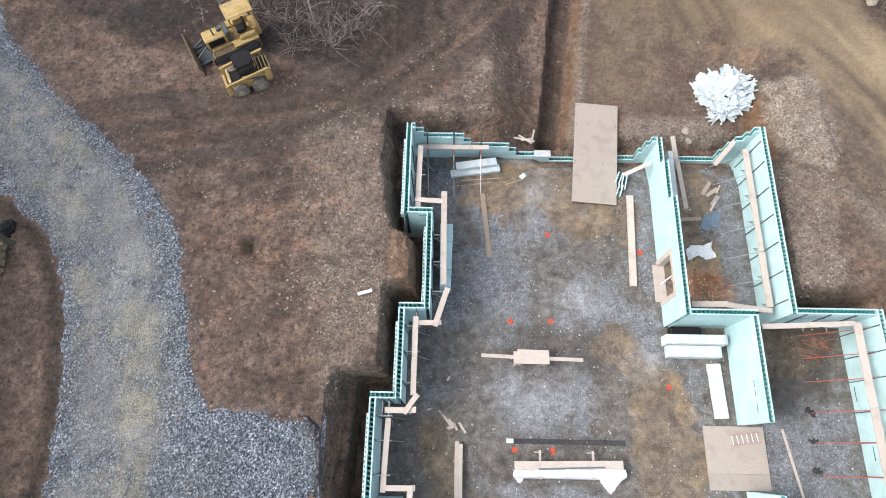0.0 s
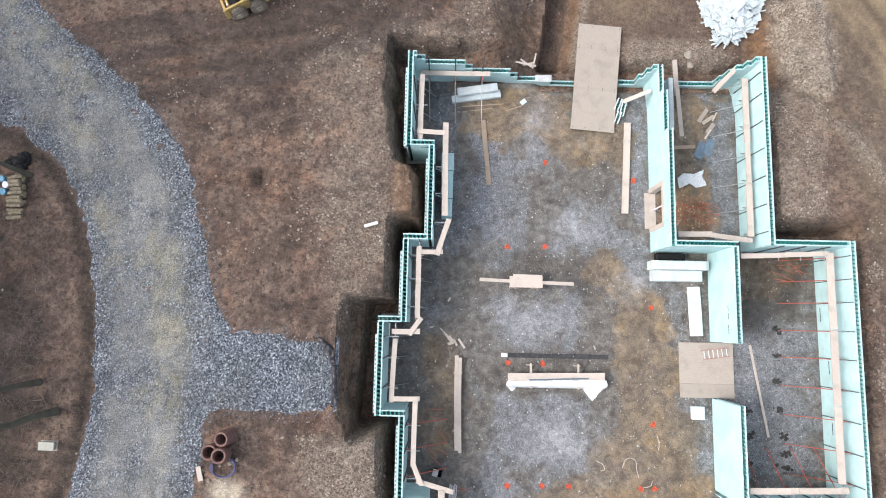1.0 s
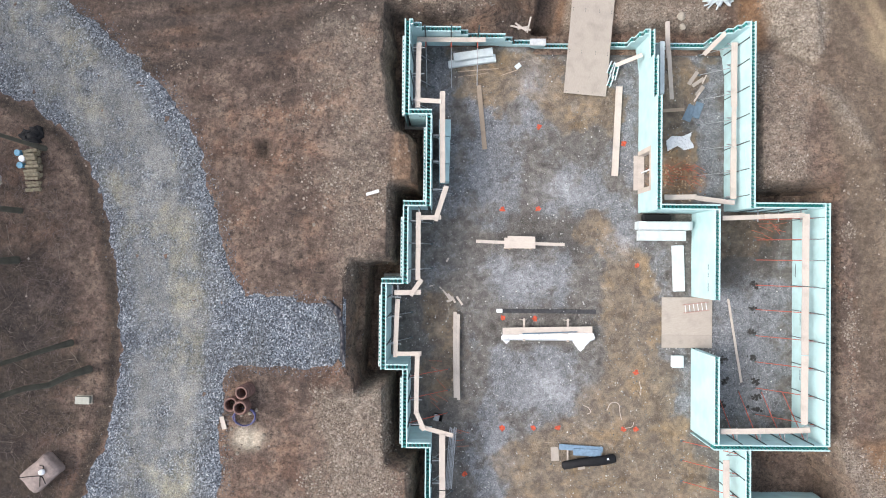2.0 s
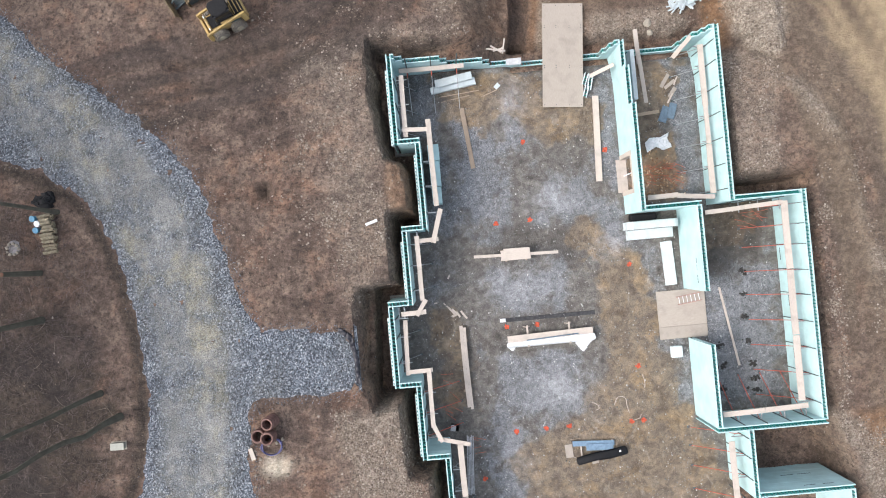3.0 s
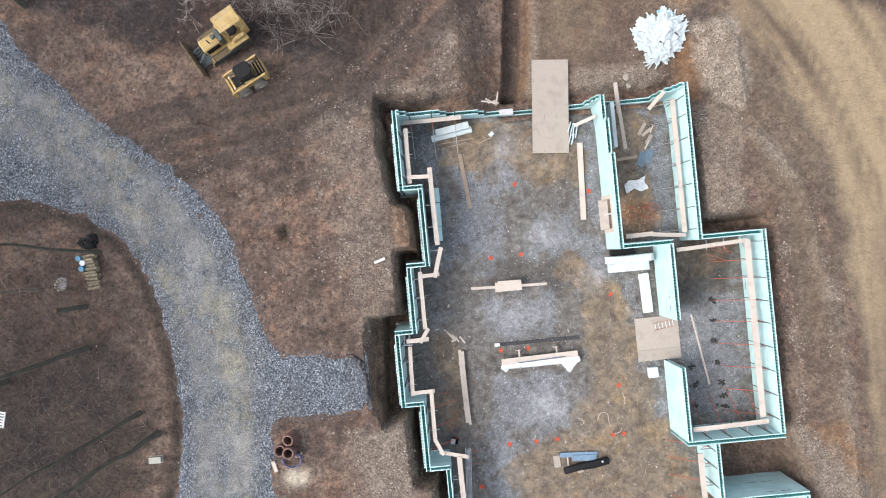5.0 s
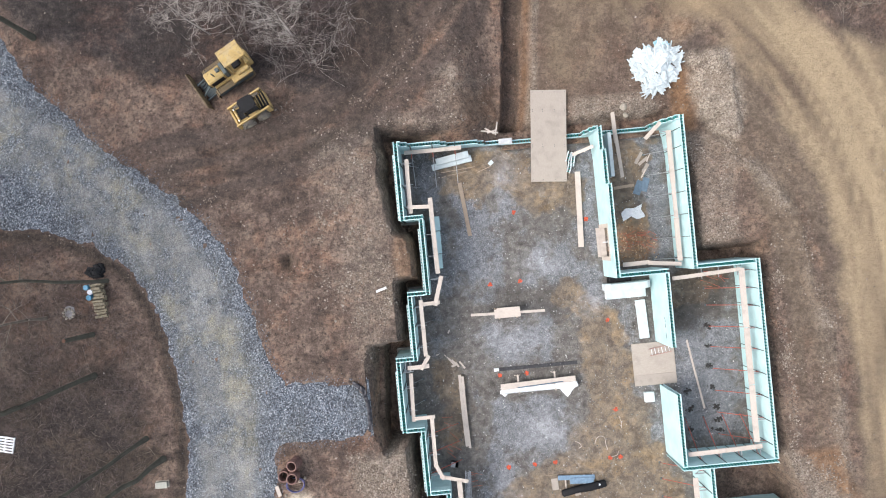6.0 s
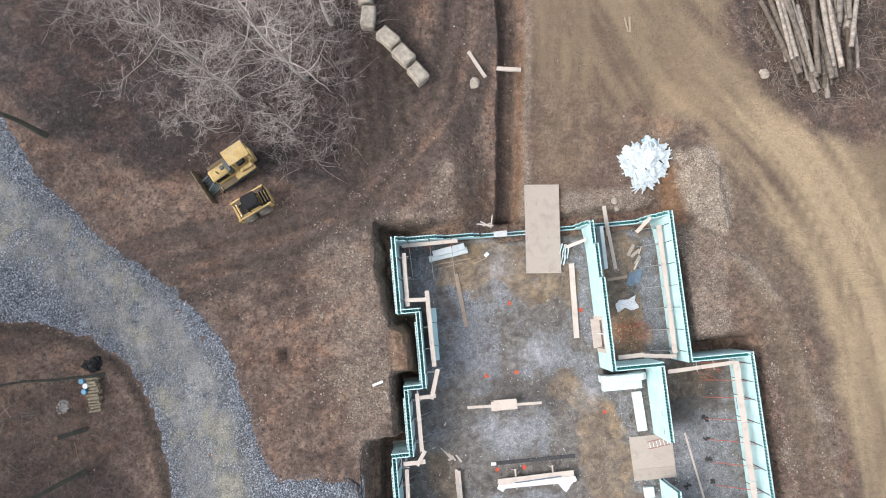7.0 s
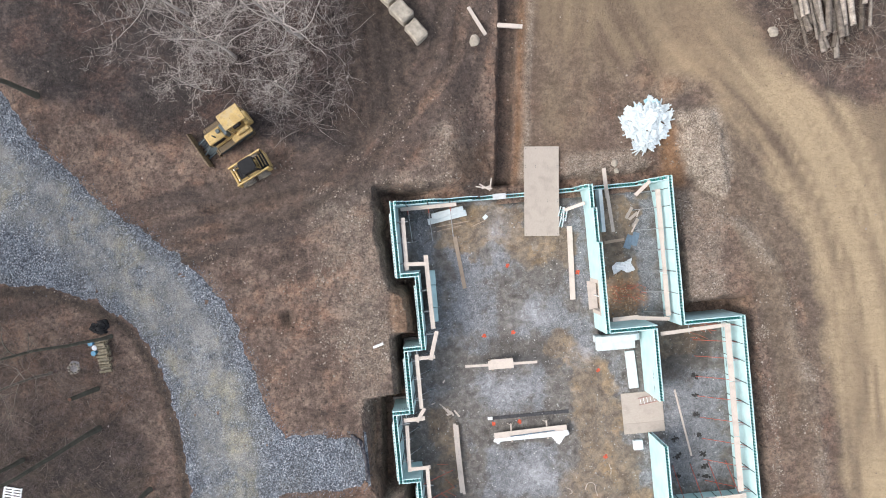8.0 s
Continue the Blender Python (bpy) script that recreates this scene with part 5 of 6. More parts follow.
for x, y in ((19.98, -13.98), (19.92, -15.37), (19.83, -16.76), (19.9, -18.17), (20.06, -19.54), (20.13, -20.39), (20.01, -21.14), (18.2, -18.27), (18.34, -19.58), (18.22, -20.93)):
    ring = thing("gravel_ring", "small dark ring of wet stone on the floor", "gravel ring", "gravel rings", m=pose(x, y, 0.0))
    for k in range(16):
        a, r, q = rb.uniform(0, math.tau), abs(rb.gauss(0.1, 0.08)), rb.uniform(0.9, 1.9)
        piece("stone", LUMP, ring, pose(r * 1.35 * math.cos(a), r * math.sin(a), 0.012, rb.uniform(0, 90), rb.uniform(0, 90), rb.uniform(0, 90)) @ Matrix.Scale(q, 4))

# strings of pale cord on the mud
for pts in ([(10.2, -21.0), (10.5, -21.15), (10.62, -21.4), (10.4, -21.5)], [(11.55, -21.3), (11.7, -20.95), (11.95, -20.8), (12.25, -20.95), (12.3, -21.4), (12.4, -21.8)], [(12.6, -22.3), (13.0, -22.2), (13.1, -21.95)], [(13.4, -19.6), (13.5, -20.1), (13.45, -20.4)]):
    cu = bpy.data.curves.new("cord", "CURVE")
    cu.dimensions, cu.bevel_depth, cu.bevel_resolution = "3D", 0.02, 1
    sp = cu.splines.new("POLY")
    path_ = curve_through(pts, 5)
    sp.points.add(len(path_) - 1)
    for q, (x, y) in zip(sp.points, path_):
        q.co = (x, y, 0.04, 1)
    cu.materials.append(LUMBER)
    tagged(new("cord", cu), "pale cord lying loose on mud", "cord", "cords")

# ledge forms on the outside of the long walls
for x, y0, y1 in ((-0.08, -4.95, -0.7), (1.10, -9.5, -5.6), (-0.08, -13.6, -10.4), (-1.20, -18.4, -14.6), (-0.04, -22.5, -19.0)):
    ledge = thing("ledge_form", "dotted white foam ledge form along the outer wall face", "foam ledge", "ledge forms")
    bm = bmesh.new()
    solid(bm, x - 0.135, x - 0.03, y0, y1, 2.2, 2.62, bevel=0.01)
    part("ledge", bm, FOAM_WHITE, ledge)
    me_ = mesh_of("slot", box_bm(-0.028, 0.028, -0.05, 0.05, 0, 0.006), WEB)
    for i in range(int((y1 - y0) / 0.203)):
        piece("slot", me_, ledge, Matrix.Translation((x - 0.085, y0 + 0.12 + 0.203 * i, 2.618)))


# ---- machines ----
def wheel(parent, x, y, r, w):
    hub = thing("wheel", "", "", m=None)
    for k in ("label", "category", "group", "kind"):
        if k in hub:
            del hub[k]
    hub.parent = parent
    bm = bmesh.new()
    bmesh.ops.create_cone(bm, cap_ends=True, segments=24, radius1=r, radius2=r, depth=w, matrix=Matrix.Translation((x, y, r)) @ Matrix.Rotation(radians(90), 4, "X"))
    es = [e for e in bm.edges if len(e.link_faces) == 2 and any(len(f.verts) > 4 for f in e.link_faces)]
    bmesh.ops.bevel(bm, geom=es, offset=0.06, segments=3, affect="EDGES")
    for k in range(18):
        a = k * math.tau / 18
        solid(bm, -0.03, 0.03, -w / 2 + 0.01, w / 2 - 0.01, -0.02, 0.03, m=Matrix.Translation((x + r * math.cos(a), y, r + r * math.sin(a))) @ Matrix.Rotation(math.pi / 2 - a, 4, "Y"))
    part("tyre", bm, TYRE, hub)
    s_ = 1 if y > 0 else -1
    bm = bmesh.new()
    bmesh.ops.create_cone(bm, cap_ends=True, segments=18, radius1=r * 0.5, radius2=r * 0.42, depth=0.06, matrix=Matrix.Translation((x, y + s_ * (w / 2 + 0.005), r)) @ Matrix.Rotation(radians(-90 * s_), 4, "X"))
    part("rim", bm, GREYPAINT, hub)


GREYPAINT = plain("dusty_pale_rim", (0.36, 0.32, 0.24), 0.6, vary=0.3)
GLASS = plain("dark_cab", (0.03, 0.032, 0.035), 0.25, vary=0.3)
sk = thing("skid_steer", "dusty yellow skid-steer loader with a black cab roof", "loader", m=pose(-8.98, 3.05, 2.0, 0, 0, 204))
bm = bmesh.new()
solid(bm, -1.2, 0.95, -0.47, 0.47, 0.28, 0.95, bevel=0.05)
part("chassis", bm, YELLOW, sk)
bm = bmesh.new()
solid(bm, -1.28, -0.68, -0.46, 0.46, 0.95, 1.32, bevel=0.07)
hood = part("engine_cover", bm, BLACK, sk, "dark engine cover under yellow bars")
for i in range(3):
    part("grille_bar", box_bm(-1.2 + 0.2 * i, -1.15 + 0.2 * i, -0.4, 0.4, 1.322, 1.36), YELLOW, hood)
part("tail_frame", box_bm(-1.36, -1.285, -0.5, 0.5, 0.5, 1.2, bevel=0.02), YELLOW, hood)
bm = bmesh.new()
for x, y in ((-0.6, -0.4), (-0.6, 0.4), (0.25, -0.4), (0.25, 0.4)):
    solid(bm, x - 0.04, x + 0.04, y - 0.04, y + 0.04, 0.95, 1.98)
solid(bm, -0.55, 0.25, 0.37, 0.39, 1.2, 1.9)
solid(bm, -0.55, 0.25, -0.39, -0.37, 1.2, 1.9)
cab = part("cab", bm, GLASS, sk)
bm = bmesh.new()
solid(bm, -0.7, 0.34, -0.46, 0.46, 1.95, 2.07)
bmesh.ops.bevel(bm, geom=[e for e in bm.edges if abs(e.verts[0].co.z - e.verts[1].co.z) > 0.05], offset=0.13, segments=4, affect="EDGES")
bmesh.ops.bevel(bm, geom=[e for e in bm.edges if min(v.co.z for v in e.verts) > 2.06], offset=0.035, segments=2, affect="EDGES")
part("cab_roof", bm, BLACK, cab, "black cab roof")
part("seat", box_bm(-0.3, 0.15, -0.25, 0.25, 0.95, 1.4, bevel=0.06), BLACK, cab)
part("footwell", box_bm(0.3, 0.8, -0.36, 0.36, 0.952, 0.99, bevel=0.01), BLACK, cab)
for y in (-0.3, 0.3):
    bm = bmesh.new()
    tube(bm, (0.45, y, 0.98), (0.38, y, 1.35), 0.022)
    part("lever", bm, STEEL, cab)
part("front_frame", box_bm(0.8, 0.95, -0.46, 0.46, 0.952, 1.08, bevel=0.03), YELLOW, sk)
for y in (-0.38, 0.38):
    part("work_light", box_bm(0.84, 0.92, y - 0.06, y + 0.06, 1.082, 1.17, bevel=0.015), WHITE, sk)
for s_ in (-1, 1):
    bm = bmesh.new()
    solid(bm, -1.3, -1.0, s_ * 0.64 - 0.07, s_ * 0.64 + 0.07, 0.6, 1.55, bevel=0.03)
    part("arm_tower", bm, YELLOW, sk)
    bm = bmesh.new()
    solid(bm, -1.15, 1.05, s_ * 0.64 - 0.055, s_ * 0.64 + 0.055, -0.09, 0.09, m=Matrix.Translation((0, 0, 1.28)) @ Matrix.Rotation(radians(9), 4, "Y"), bevel=0.02)
    solid(bm, 0.95, 1.2, s_ * 0.64 - 0.055, s_ * 0.64 + 0.055, 0.35, 1.15, bevel=0.02)
    arm = part("lift_arm", bm, YELLOW, sk)
    bm = bmesh.new()
    tube(bm, (-0.9, s_ * 0.52, 0.8), (0.3, s_ * 0.55, 1.15), 0.04)
    part("ram", bm, STEEL, arm)
bm = bmesh.new()
solid(bm, 1.1, 1.24, -0.62, 0.62, 0.25, 0.65, bevel=0.02)
part("coupler", bm, YELLOW, sk)
bm = bmesh.new()
tube(bm, (-1.25, -0.6, 1.5), (-1.25, 0.6, 1.5), 0.045)
part("cross_bar", bm, BLACK, sk)
for x in (-0.55, 0.56):
    for y in (-0.66, 0.66):
        wheel(sk, x, y, 0.42, 0.3)

dz = thing("bulldozer", "weathered yellow crawler bulldozer with a canopy and front blade", "bulldozer", m=pose(-10.32, 5.72, 1.74, 0, 0, 209.5))
for s_ in (-1, 1):
    tr = part("track_frame", box_bm(-1.05, 1.05, s_ * 0.78 - 0.13, s_ * 0.78 + 0.13, 0.2, 0.55, bevel=0.04), STEEL, dz)
    for x in (-1.0, 1.0):
        bm = bmesh.new()
        bmesh.ops.create_cone(bm, cap_ends=True, segments=18, radius1=0.32, radius2=0.32, depth=0.2, matrix=Matrix.Translation((x, s_ * 0.78, 0.4)) @ Matrix.Rotation(radians(90), 4, "X"))
        part("sprocket", bm, STEEL, tr)
    me_ = mesh_of("track_shoe", box_bm(-0.07, 0.07, -0.2, 0.2, -0.015, 0.03, bevel=0.004), plain("track_steel", (0.17, 0.125, 0.075), 0.7, 0.3) if "track_steel" not in bpy.data.materials else bpy.data.materials["track_steel"])
    for i in range(14):
        for z_, up in ((0.76, 1), (0.025, -1)):
            piece("track_shoe", me_, tr, Matrix.Translation((-1.04 + 0.16 * i, s_ * 0.78, z_)) @ (Matrix.Identity(4) if up > 0 else Matrix.Rotation(math.pi, 4, "X")))
    for x, sg in ((-1.04, -1), (1.04, 1)):
        for a in (-60, -30, 0, 30, 60):
            m = Matrix.Translation((x + sg * 0.37 * math.cos(radians(a)), s_ * 0.78, 0.4 + 0.37 * math.sin(radians(a)))) @ Matrix.Rotation(sg * radians(90 - a * 1.0), 4, "Y")
            piece("track_shoe", me_, tr, m)
bm = bmesh.new()
solid(bm, -1.35, 1.2, -0.55, 0.55, 0.35, 0.85, bevel=0.04)
part("chassis", bm, YELLOW, dz)
bm = bmesh.new()
solid(bm, 0.15, 1.35, -0.4, 0.4, 0.85, 1.5, bevel=0.06)
hd = part("engine_hood", bm, YELLOW, dz)
for s_ in (-1, 1):
    part("engine_side", box_bm(0.3, 1.2, s_ * 0.415 - 0.014, s_ * 0.415 + 0.014, 0.95, 1.4), BLACK, hd, "dark open engine side")
part("air_cleaner", box_bm(0.25, 0.5, -0.22, 0.05, 1.502, 1.66, bevel=0.03), STEEL, hd)
for y in (-0.18, 0.0, 0.2):
    bm = bmesh.new()
    tube(bm, (1.35, y, 0.95), (1.75, y + 0.1, 0.75), 0.025)
    tube(bm, (1.75, y + 0.1, 0.75), (2.1, y * 1.6, 0.45), 0.025)
    part("hose", bm, BLACK, dz)
part("belly_pan", box_bm(1.2, 2.0, -0.5, 0.5, 0.22, 0.3), STEEL, dz)
bm = bmesh.new()
tube(bm, (0.75, 0.12, 1.5), (0.75, 0.12, 2.05), 0.045)
part("exhaust", bm, STEEL, hd)
part("radiator_grille", box_bm(1.352, 1.40, -0.34, 0.34, 0.8, 1.42), BLACK, hd)
for s_ in (-1, 1):
    bm = bmesh.new()
    solid(bm, -1.45, 0.0, s_ * 0.74 - 0.24, s_ * 0.74 + 0.24, 0.86, 0.98, bevel=0.03)
    solid(bm, -1.4, -0.5, s_ * 0.66 - 0.12, s_ * 0.66 + 0.12, 0.98, 1.22, bevel=0.04)
    part("fender", bm, YELLOW, dz)
bm = bmesh.new()
solid(bm, -1.0, -0.5, -0.27, 0.27, 0.98, 1.18, bevel=0.05)
solid(bm, -1.12, -0.98, -0.27, 0.27, 1.1, 1.65, bevel=0.05)
part("seat", bm, BLACK, dz)
bm = bmesh.new()
solid(bm, -1.75, -1.3, -0.45, 0.45, 0.5, 1.25, bevel=0.06)
part("fuel_tank", bm, YELLOW, dz)
bm = bmesh.new()
solid(bm, -0.1, 0.15, -0.4, 0.4, 0.85, 1.6, bevel=0.04)
part("dashboard", bm, STEEL, dz)
for x, y in ((-1.65, -0.48), (-1.65, 0.48), (-0.35, -0.48), (-0.35, 0.48)):
    part("canopy_post", box_bm(x - 0.045, x + 0.045, y - 0.045, y + 0.045, 0.95, 2.5), YELLOW, dz)
bm = bmesh.new()
solid(bm, -1.75, -0.24, -0.56, 0.56, 2.5, 2.58, bevel=0.03)
for y in (-0.3, 0.3):
    solid(bm, -1.7, -0.3, y - 0.02, y + 0.02, 2.575, 2.595)
part("canopy_roof", bm, YELLOW, dz)
bm = bmesh.new()
n_ = 7
prof = [(2.12 + 0.16 * (1 - math.sin(math.pi * k / (n_ - 1))), 0.05 + 0.9 * k / (n_ - 1)) for k in range(n_)]
rows_ = []
for s_ in (-1.32, 1.32):
    rows_.append([bm.verts.new((x, s_, z)) for x, z in prof] + [bm.verts.new((x + 0.06, s_, z)) for x, z in reversed(prof)])
L = len(rows_[0])
for k in range(L):
    bm.faces.new((rows_[0][k], rows_[0][(k + 1) % L], rows_[1][(k + 1) % L], rows_[1][k]))
bm.faces.new(list(reversed(rows_[0]))), bm.faces.new(rows_[1])
bmesh.ops.recalc_face_normals(bm, faces=bm.faces[:])
blade = part("blade", bm, plain("worn_blade", (0.20, 0.15, 0.09), 0.55, 0.3, vary=0.5), dz)
part("cutting_edge", box_bm(2.24, 2.3, -1.33, 1.33, 0.0, 0.12), STEEL, blade)
for s_ in (-1, 1):
    bm = bmesh.new()
    tube(bm, (0.2, s_ * 0.5, 0.4), (2.15, s_ * 0.62, 0.3), 0.07)
    part("push_arm", bm, STEEL, dz)
    bm = bmesh.new()
    tube(bm, (1.3, s_ * 0.3, 1.15), (2.12, s_ * 0.4, 0.6), 0.05)
    part("ram", bm, STEEL, dz)

# ---- things on the ground round about ----
def on_ground(x, y, up=0.0):
    return float(ground_height(np.array([x]), np.array([y]))[0]) + up


def rock_bm(r, seed, squash=0.7, cuts=1):
    bm = bmesh.new()
    bmesh.ops.create_icosphere(bm, subdivisions=cuts, radius=r)
    o = Vector((seed * 3.1, seed * 1.7, 0))
    for v in bm.verts:
        v.co *= 1 + 0.45 * noise.noise(v.co / r * 0.9 + o)
        v.co.z *= squash
    return bm


# great rough blocks beside the haul track
rk = random.Random(3)
for x, y, L, W, a in ((-0.45, 17.2, 1.5, 1.0, 88), (-0.35, 15.5, 1.5, 0.95, 80), (0.9, 13.9, 1.5, 1.0, -48), (1.85, 12.6, 1.4, 1.05, -50), (2.7, 11.3, 1.4, 1.0, -55)):
    bm = bmesh.new()
    solid(bm, -L / 2, L / 2, -W / 2, W / 2, 0, 0.95, bevel=0.1)
    bmesh.ops.subdivide_edges(bm, edges=bm.edges[:], cuts=2, use_grid_fill=True)
    for v in bm.verts:
        v.co += noise.noise_vector(v.co * 2.2 + Vector((x, y, 0))) * 0.09
    ob = part("stone_block", bm, STONE)
    ob.matrix_basis = pose(x, y, on_ground(x, y, -0.1), 0, 0, a)
    tagged(ob, "great pale rough stone block on brown soil", "stone block", "stone blocks")

# sawn posts by and across the trench
board("post", "pale squared timber lying across the trench", (7.6, 11.62), (9.95, 11.25), on_ground(9.9, 11.2, 0.06), 0.27, 0.2, LUMBER, "posts", category="post")
board("post", "pale squared timber lying on soil by the trench", (6.35, 12.75), (7.35, 10.8), on_ground(6.8, 11.8, 0.08), 0.22, 0.18, LUMBER, "posts", category="post")
tagged(part("stone", rock_bm(0.4, 3, 0.6, 2), STONE), "pale stone beside a squared timber", "stone").matrix_basis = pose(6.6, 10.6, on_ground(6.6, 10.6))
for a, b in (((5.75, 0.75), (6.95, 0.5)), ((6.0, 0.95), (6.7, 0.45)), ((6.75, 0.35), (6.95, 1.25)), ((6.2, 0.55), (6.8, 0.7))):
    board("lumber_scrap", "short pale lumber scrap dropped by the wall", a, b, 0.36 + 0.05 * (b[0] - 6.7), 0.09, 0.06, LUMBER, "lumber scraps")
ob = part("plastic_pipe", bmesh.new(), WHITE)
bm = bmesh.new()
tube(bm, (-0.34, 0, 0.09), (0.34, 0, 0.09), 0.085, sides=14)
bm.to_mesh(ob.data), bm.free()
ob.matrix_basis = pose(-1.65, -9.2, on_ground(-1.65, -9.2), 0, 0, 17)
tagged(ob, "short white plastic pipe offcut on stony soil", "pipe")
for x, y, r in ((15.7, 1.5, 0.24), (15.85, 0.98, 0.2), (26.4, 9.0, 0.36)):
    tagged(part("boulder", rock_bm(r, x, 0.6, 2), STONE), "pale boulder lying on brown soil", "boulder", "boulders").matrix_basis = pose(x, y, on_ground(x, y, 0.05))

# heap of foam scraps
heap = thing("foam_scrap_heap", "heap of white foam scraps and strips dumped on soil", "foam heap")
SCRAP = plain("dusty_foam", (0.56, 0.625, 0.65), 0.8, vary=0.22, scale=3, fine=30)
sizes = ((0.62, 0.4, 0.065), (0.42, 0.3, 0.065), (0.8, 0.3, 0.065), (0.34, 0.24, 0.08), (1.1, 0.085, 0.065), (0.75, 0.075, 0.065), (0.55, 0.34, 0.065))
shapes = [mesh_of("foam_scrap", box_bm(-a / 2, a / 2, -b / 2, b / 2, -c / 2, c / 2, bevel=0.012), FOAMBLUE if k == 6 else SCRAP) for k, (a, b, c) in enumerate(sizes)]
PILE = [(16.35, 4.3), (17.0, 5.2), (17.9, 5.45), (18.6, 5.75), (19.5, 5.2), (19.95, 4.5), (19.6, 3.3), (18.9, 2.75), (18.2, 2.2), (17.2, 2.15), (17.1, 3.1), (16.6, 3.6)]
rh = random.Random(17)
left = 300
while left:
    x, y = rh.uniform(16.2, 20.1), rh.uniform(2.0, 5.9)
    d = float(inside_by(np.array([x]), np.array([y]), PILE)[0])
    if d < 0.05:
        continue
    left -= 1
    z = 0.85 * (1 - math.exp(-d / 0.75)) * rh.uniform(0.8, 1.05) + 0.06
    pick = rh.choice((4, 5, 4, 5, 0, 1)) if y < 3.1 else rh.choice((6, 4, 1, 2, 3)) if y > 5.15 else rh.choice((0, 1, 2, 3, 3, 1, 4, 5))
    turn = rh.choice((-58, 64, 20)) + rh.gauss(0, 14) if pick in (4, 5) else rh.uniform(0, 180)
    tip = 7 if pick in (4, 5) else 11
    piece("foam_scrap", shapes[pick], heap, pose(x, y, on_ground(x, y, z), rh.gauss(0, tip), rh.gauss(0, tip), turn))

# coils of corrugated drain pipe, and scraps by the road
for x, y, up, n_ in ((-8.75, -20.25, 0, 5), (-8.2, -20.32, 0.12, 6), (-8.0, -19.5, 0, 6)):
    coil = thing("pipe_coil", "clay-red corrugated drain pipe coil on soil", "pipe coil", "pipe coils", m=pose(x, y, on_ground(x, y, up), rk.uniform(-13, 13), rk.uniform(-13, 13), 0))
    for k in range(n_):
        bm = bmesh.new()
        R, r = 0.31 - 0.012 * (k % 2), 0.07
        ring = [[bm.verts.new(((R + rr * math.cos(b)) * math.cos(a), (R + rr * math.cos(b)) * math.sin(a), r + 0.14 * k + rr * math.sin(b)))
                 for b in (math.tau * j / 8 for j in range(8))] for a, rr in ((math.tau * i / 48, r * (1.0 if i % 2 else 0.88)) for i in range(48))]
        for i in range(48):
            for j in range(8):
                bm.faces.new((ring[i][j], ring[(i + 1) % 48][j], ring[(i + 1) % 48][(j + 1) % 8], ring[i][(j + 1) % 8]))
        part("loop", bm, CLAY, coil, smooth=True)
cu = bpy.data.curves.new("blue_cable", "CURVE")
cu.dimensions, cu.bevel_depth = "3D", 0.025
sp = cu.splines.new("POLY")
sp.points.add(47)
for i, q in enumerate(sp.points):
    a = i * 0.4
    q.co = (-8.2 + (0.55 + 0.05 * math.sin(i)) * math.cos(a), -20.95 + 0.45 * math.sin(a), on_ground(-8.2, -20.95, 0.06 + 0.004 * i), 1)
cu.materials.append(plain("blue_cable", (0.10, 0.10, 0.24), 0.5))
tagged(new("cable_coil", cu), "loose coil of dull blue cable on soil", "cable")
board("board", "pale board offcut at the road edge", (-9.42, -20.95), (-9.25, -21.6), on_ground(-9.3, -21.3, 0.08), 0.24, 0.05, LUMBER)
for x, y in ((-9.35, -22.1), (-9.25, -22.5), (-9.3, -23.1), (-8.9, -23.2), (-8.6, -22.9), (-8.4, -20.9), (-7.95, -20.8), (-7.7, -21.1), (-8.9, -21.6), (-8.5, -21.5), (-7.6, -20.6), (-7.5, -22.6), (-8.8, -22.4), (-7.2, -21.9), (-3.0, -2.5), (-2.2, -1.2), (-4.7, -10.9), (-2.9, 0.3), (-3.3, -5.4)):
    tagged(part("stone", rock_bm(rk.uniform(0.06, 0.12), x + y, 0.6), plain("field_stone", (0.27, 0.235, 0.19), 0.9, vary=0.35) if "field_stone" not in bpy.data.materials else bpy.data.materials["field_stone"]), "pale loose stone on brown soil", "stone", "loose stones").matrix_basis = pose(x, y, on_ground(x, y, 0.04))

# black edging sheet at the end of the road spur
d = drape("edge_fabric", "", [(-3.95, -14.8), (-3.3, -15.3), (-3.02, -16.6), (-3.05, -17.9), (-3.25, -17.95), (-3.22, -16.6), (-3.45, -15.55), (-4.0, -15.0)], lambda u, v: lie(u, v) + 0.12, plain("grey_fabric", (0.026, 0.025, 0.034), 0.45), 60, 0.10, 9)
tagged(d, "dark grey ground fabric folded at the spur's end", "fabric")

# utility box
ub = thing("utility_box", "pale utility box on a pad in the leaves", "utility box", m=pose(-16.62, -20.15, on_ground(-16.62, -20.15), 0, 0, -1))
part("cabinet", box_bm(-0.36, 0.36, -0.18, 0.18, 0.0, 0.22, bevel=0.03), plain("cream_paint", (0.30, 0.30, 0.26), 0.5, vary=0.1), ub)
part("lid", box_bm(-0.38, 0.38, -0.2, 0.2, 0.22, 0.26, bevel=0.015), plain("cream_lid", (0.33, 0.33, 0.285), 0.5, vary=0.1), ub)
part("pad", box_bm(-0.42, 0.42, -0.24, 0.24, -0.1, 0.03, bevel=0.01), STONE, ub)

# white slatted pallet in the woods
wp = thing("pallet", "white slatted pallet lying in leaf litter", "pallet", m=pose(-26.35, -16.7, on_ground(-26.35, -16.7, 0.02), 0, 0, -14))
for i in range(6):
    part("slat", box_bm(-0.6, 0.6, -0.5 + 0.18 * i, -0.4 + 0.18 * i, 0.1, 0.122, bevel=0.004), WHITE, wp)
for x in (-0.55, 0.0, 0.55):
    part("bearer", box_bm(x - 0.04, x + 0.04, -0.5, 0.5, 0.0, 0.098), WHITE, wp)

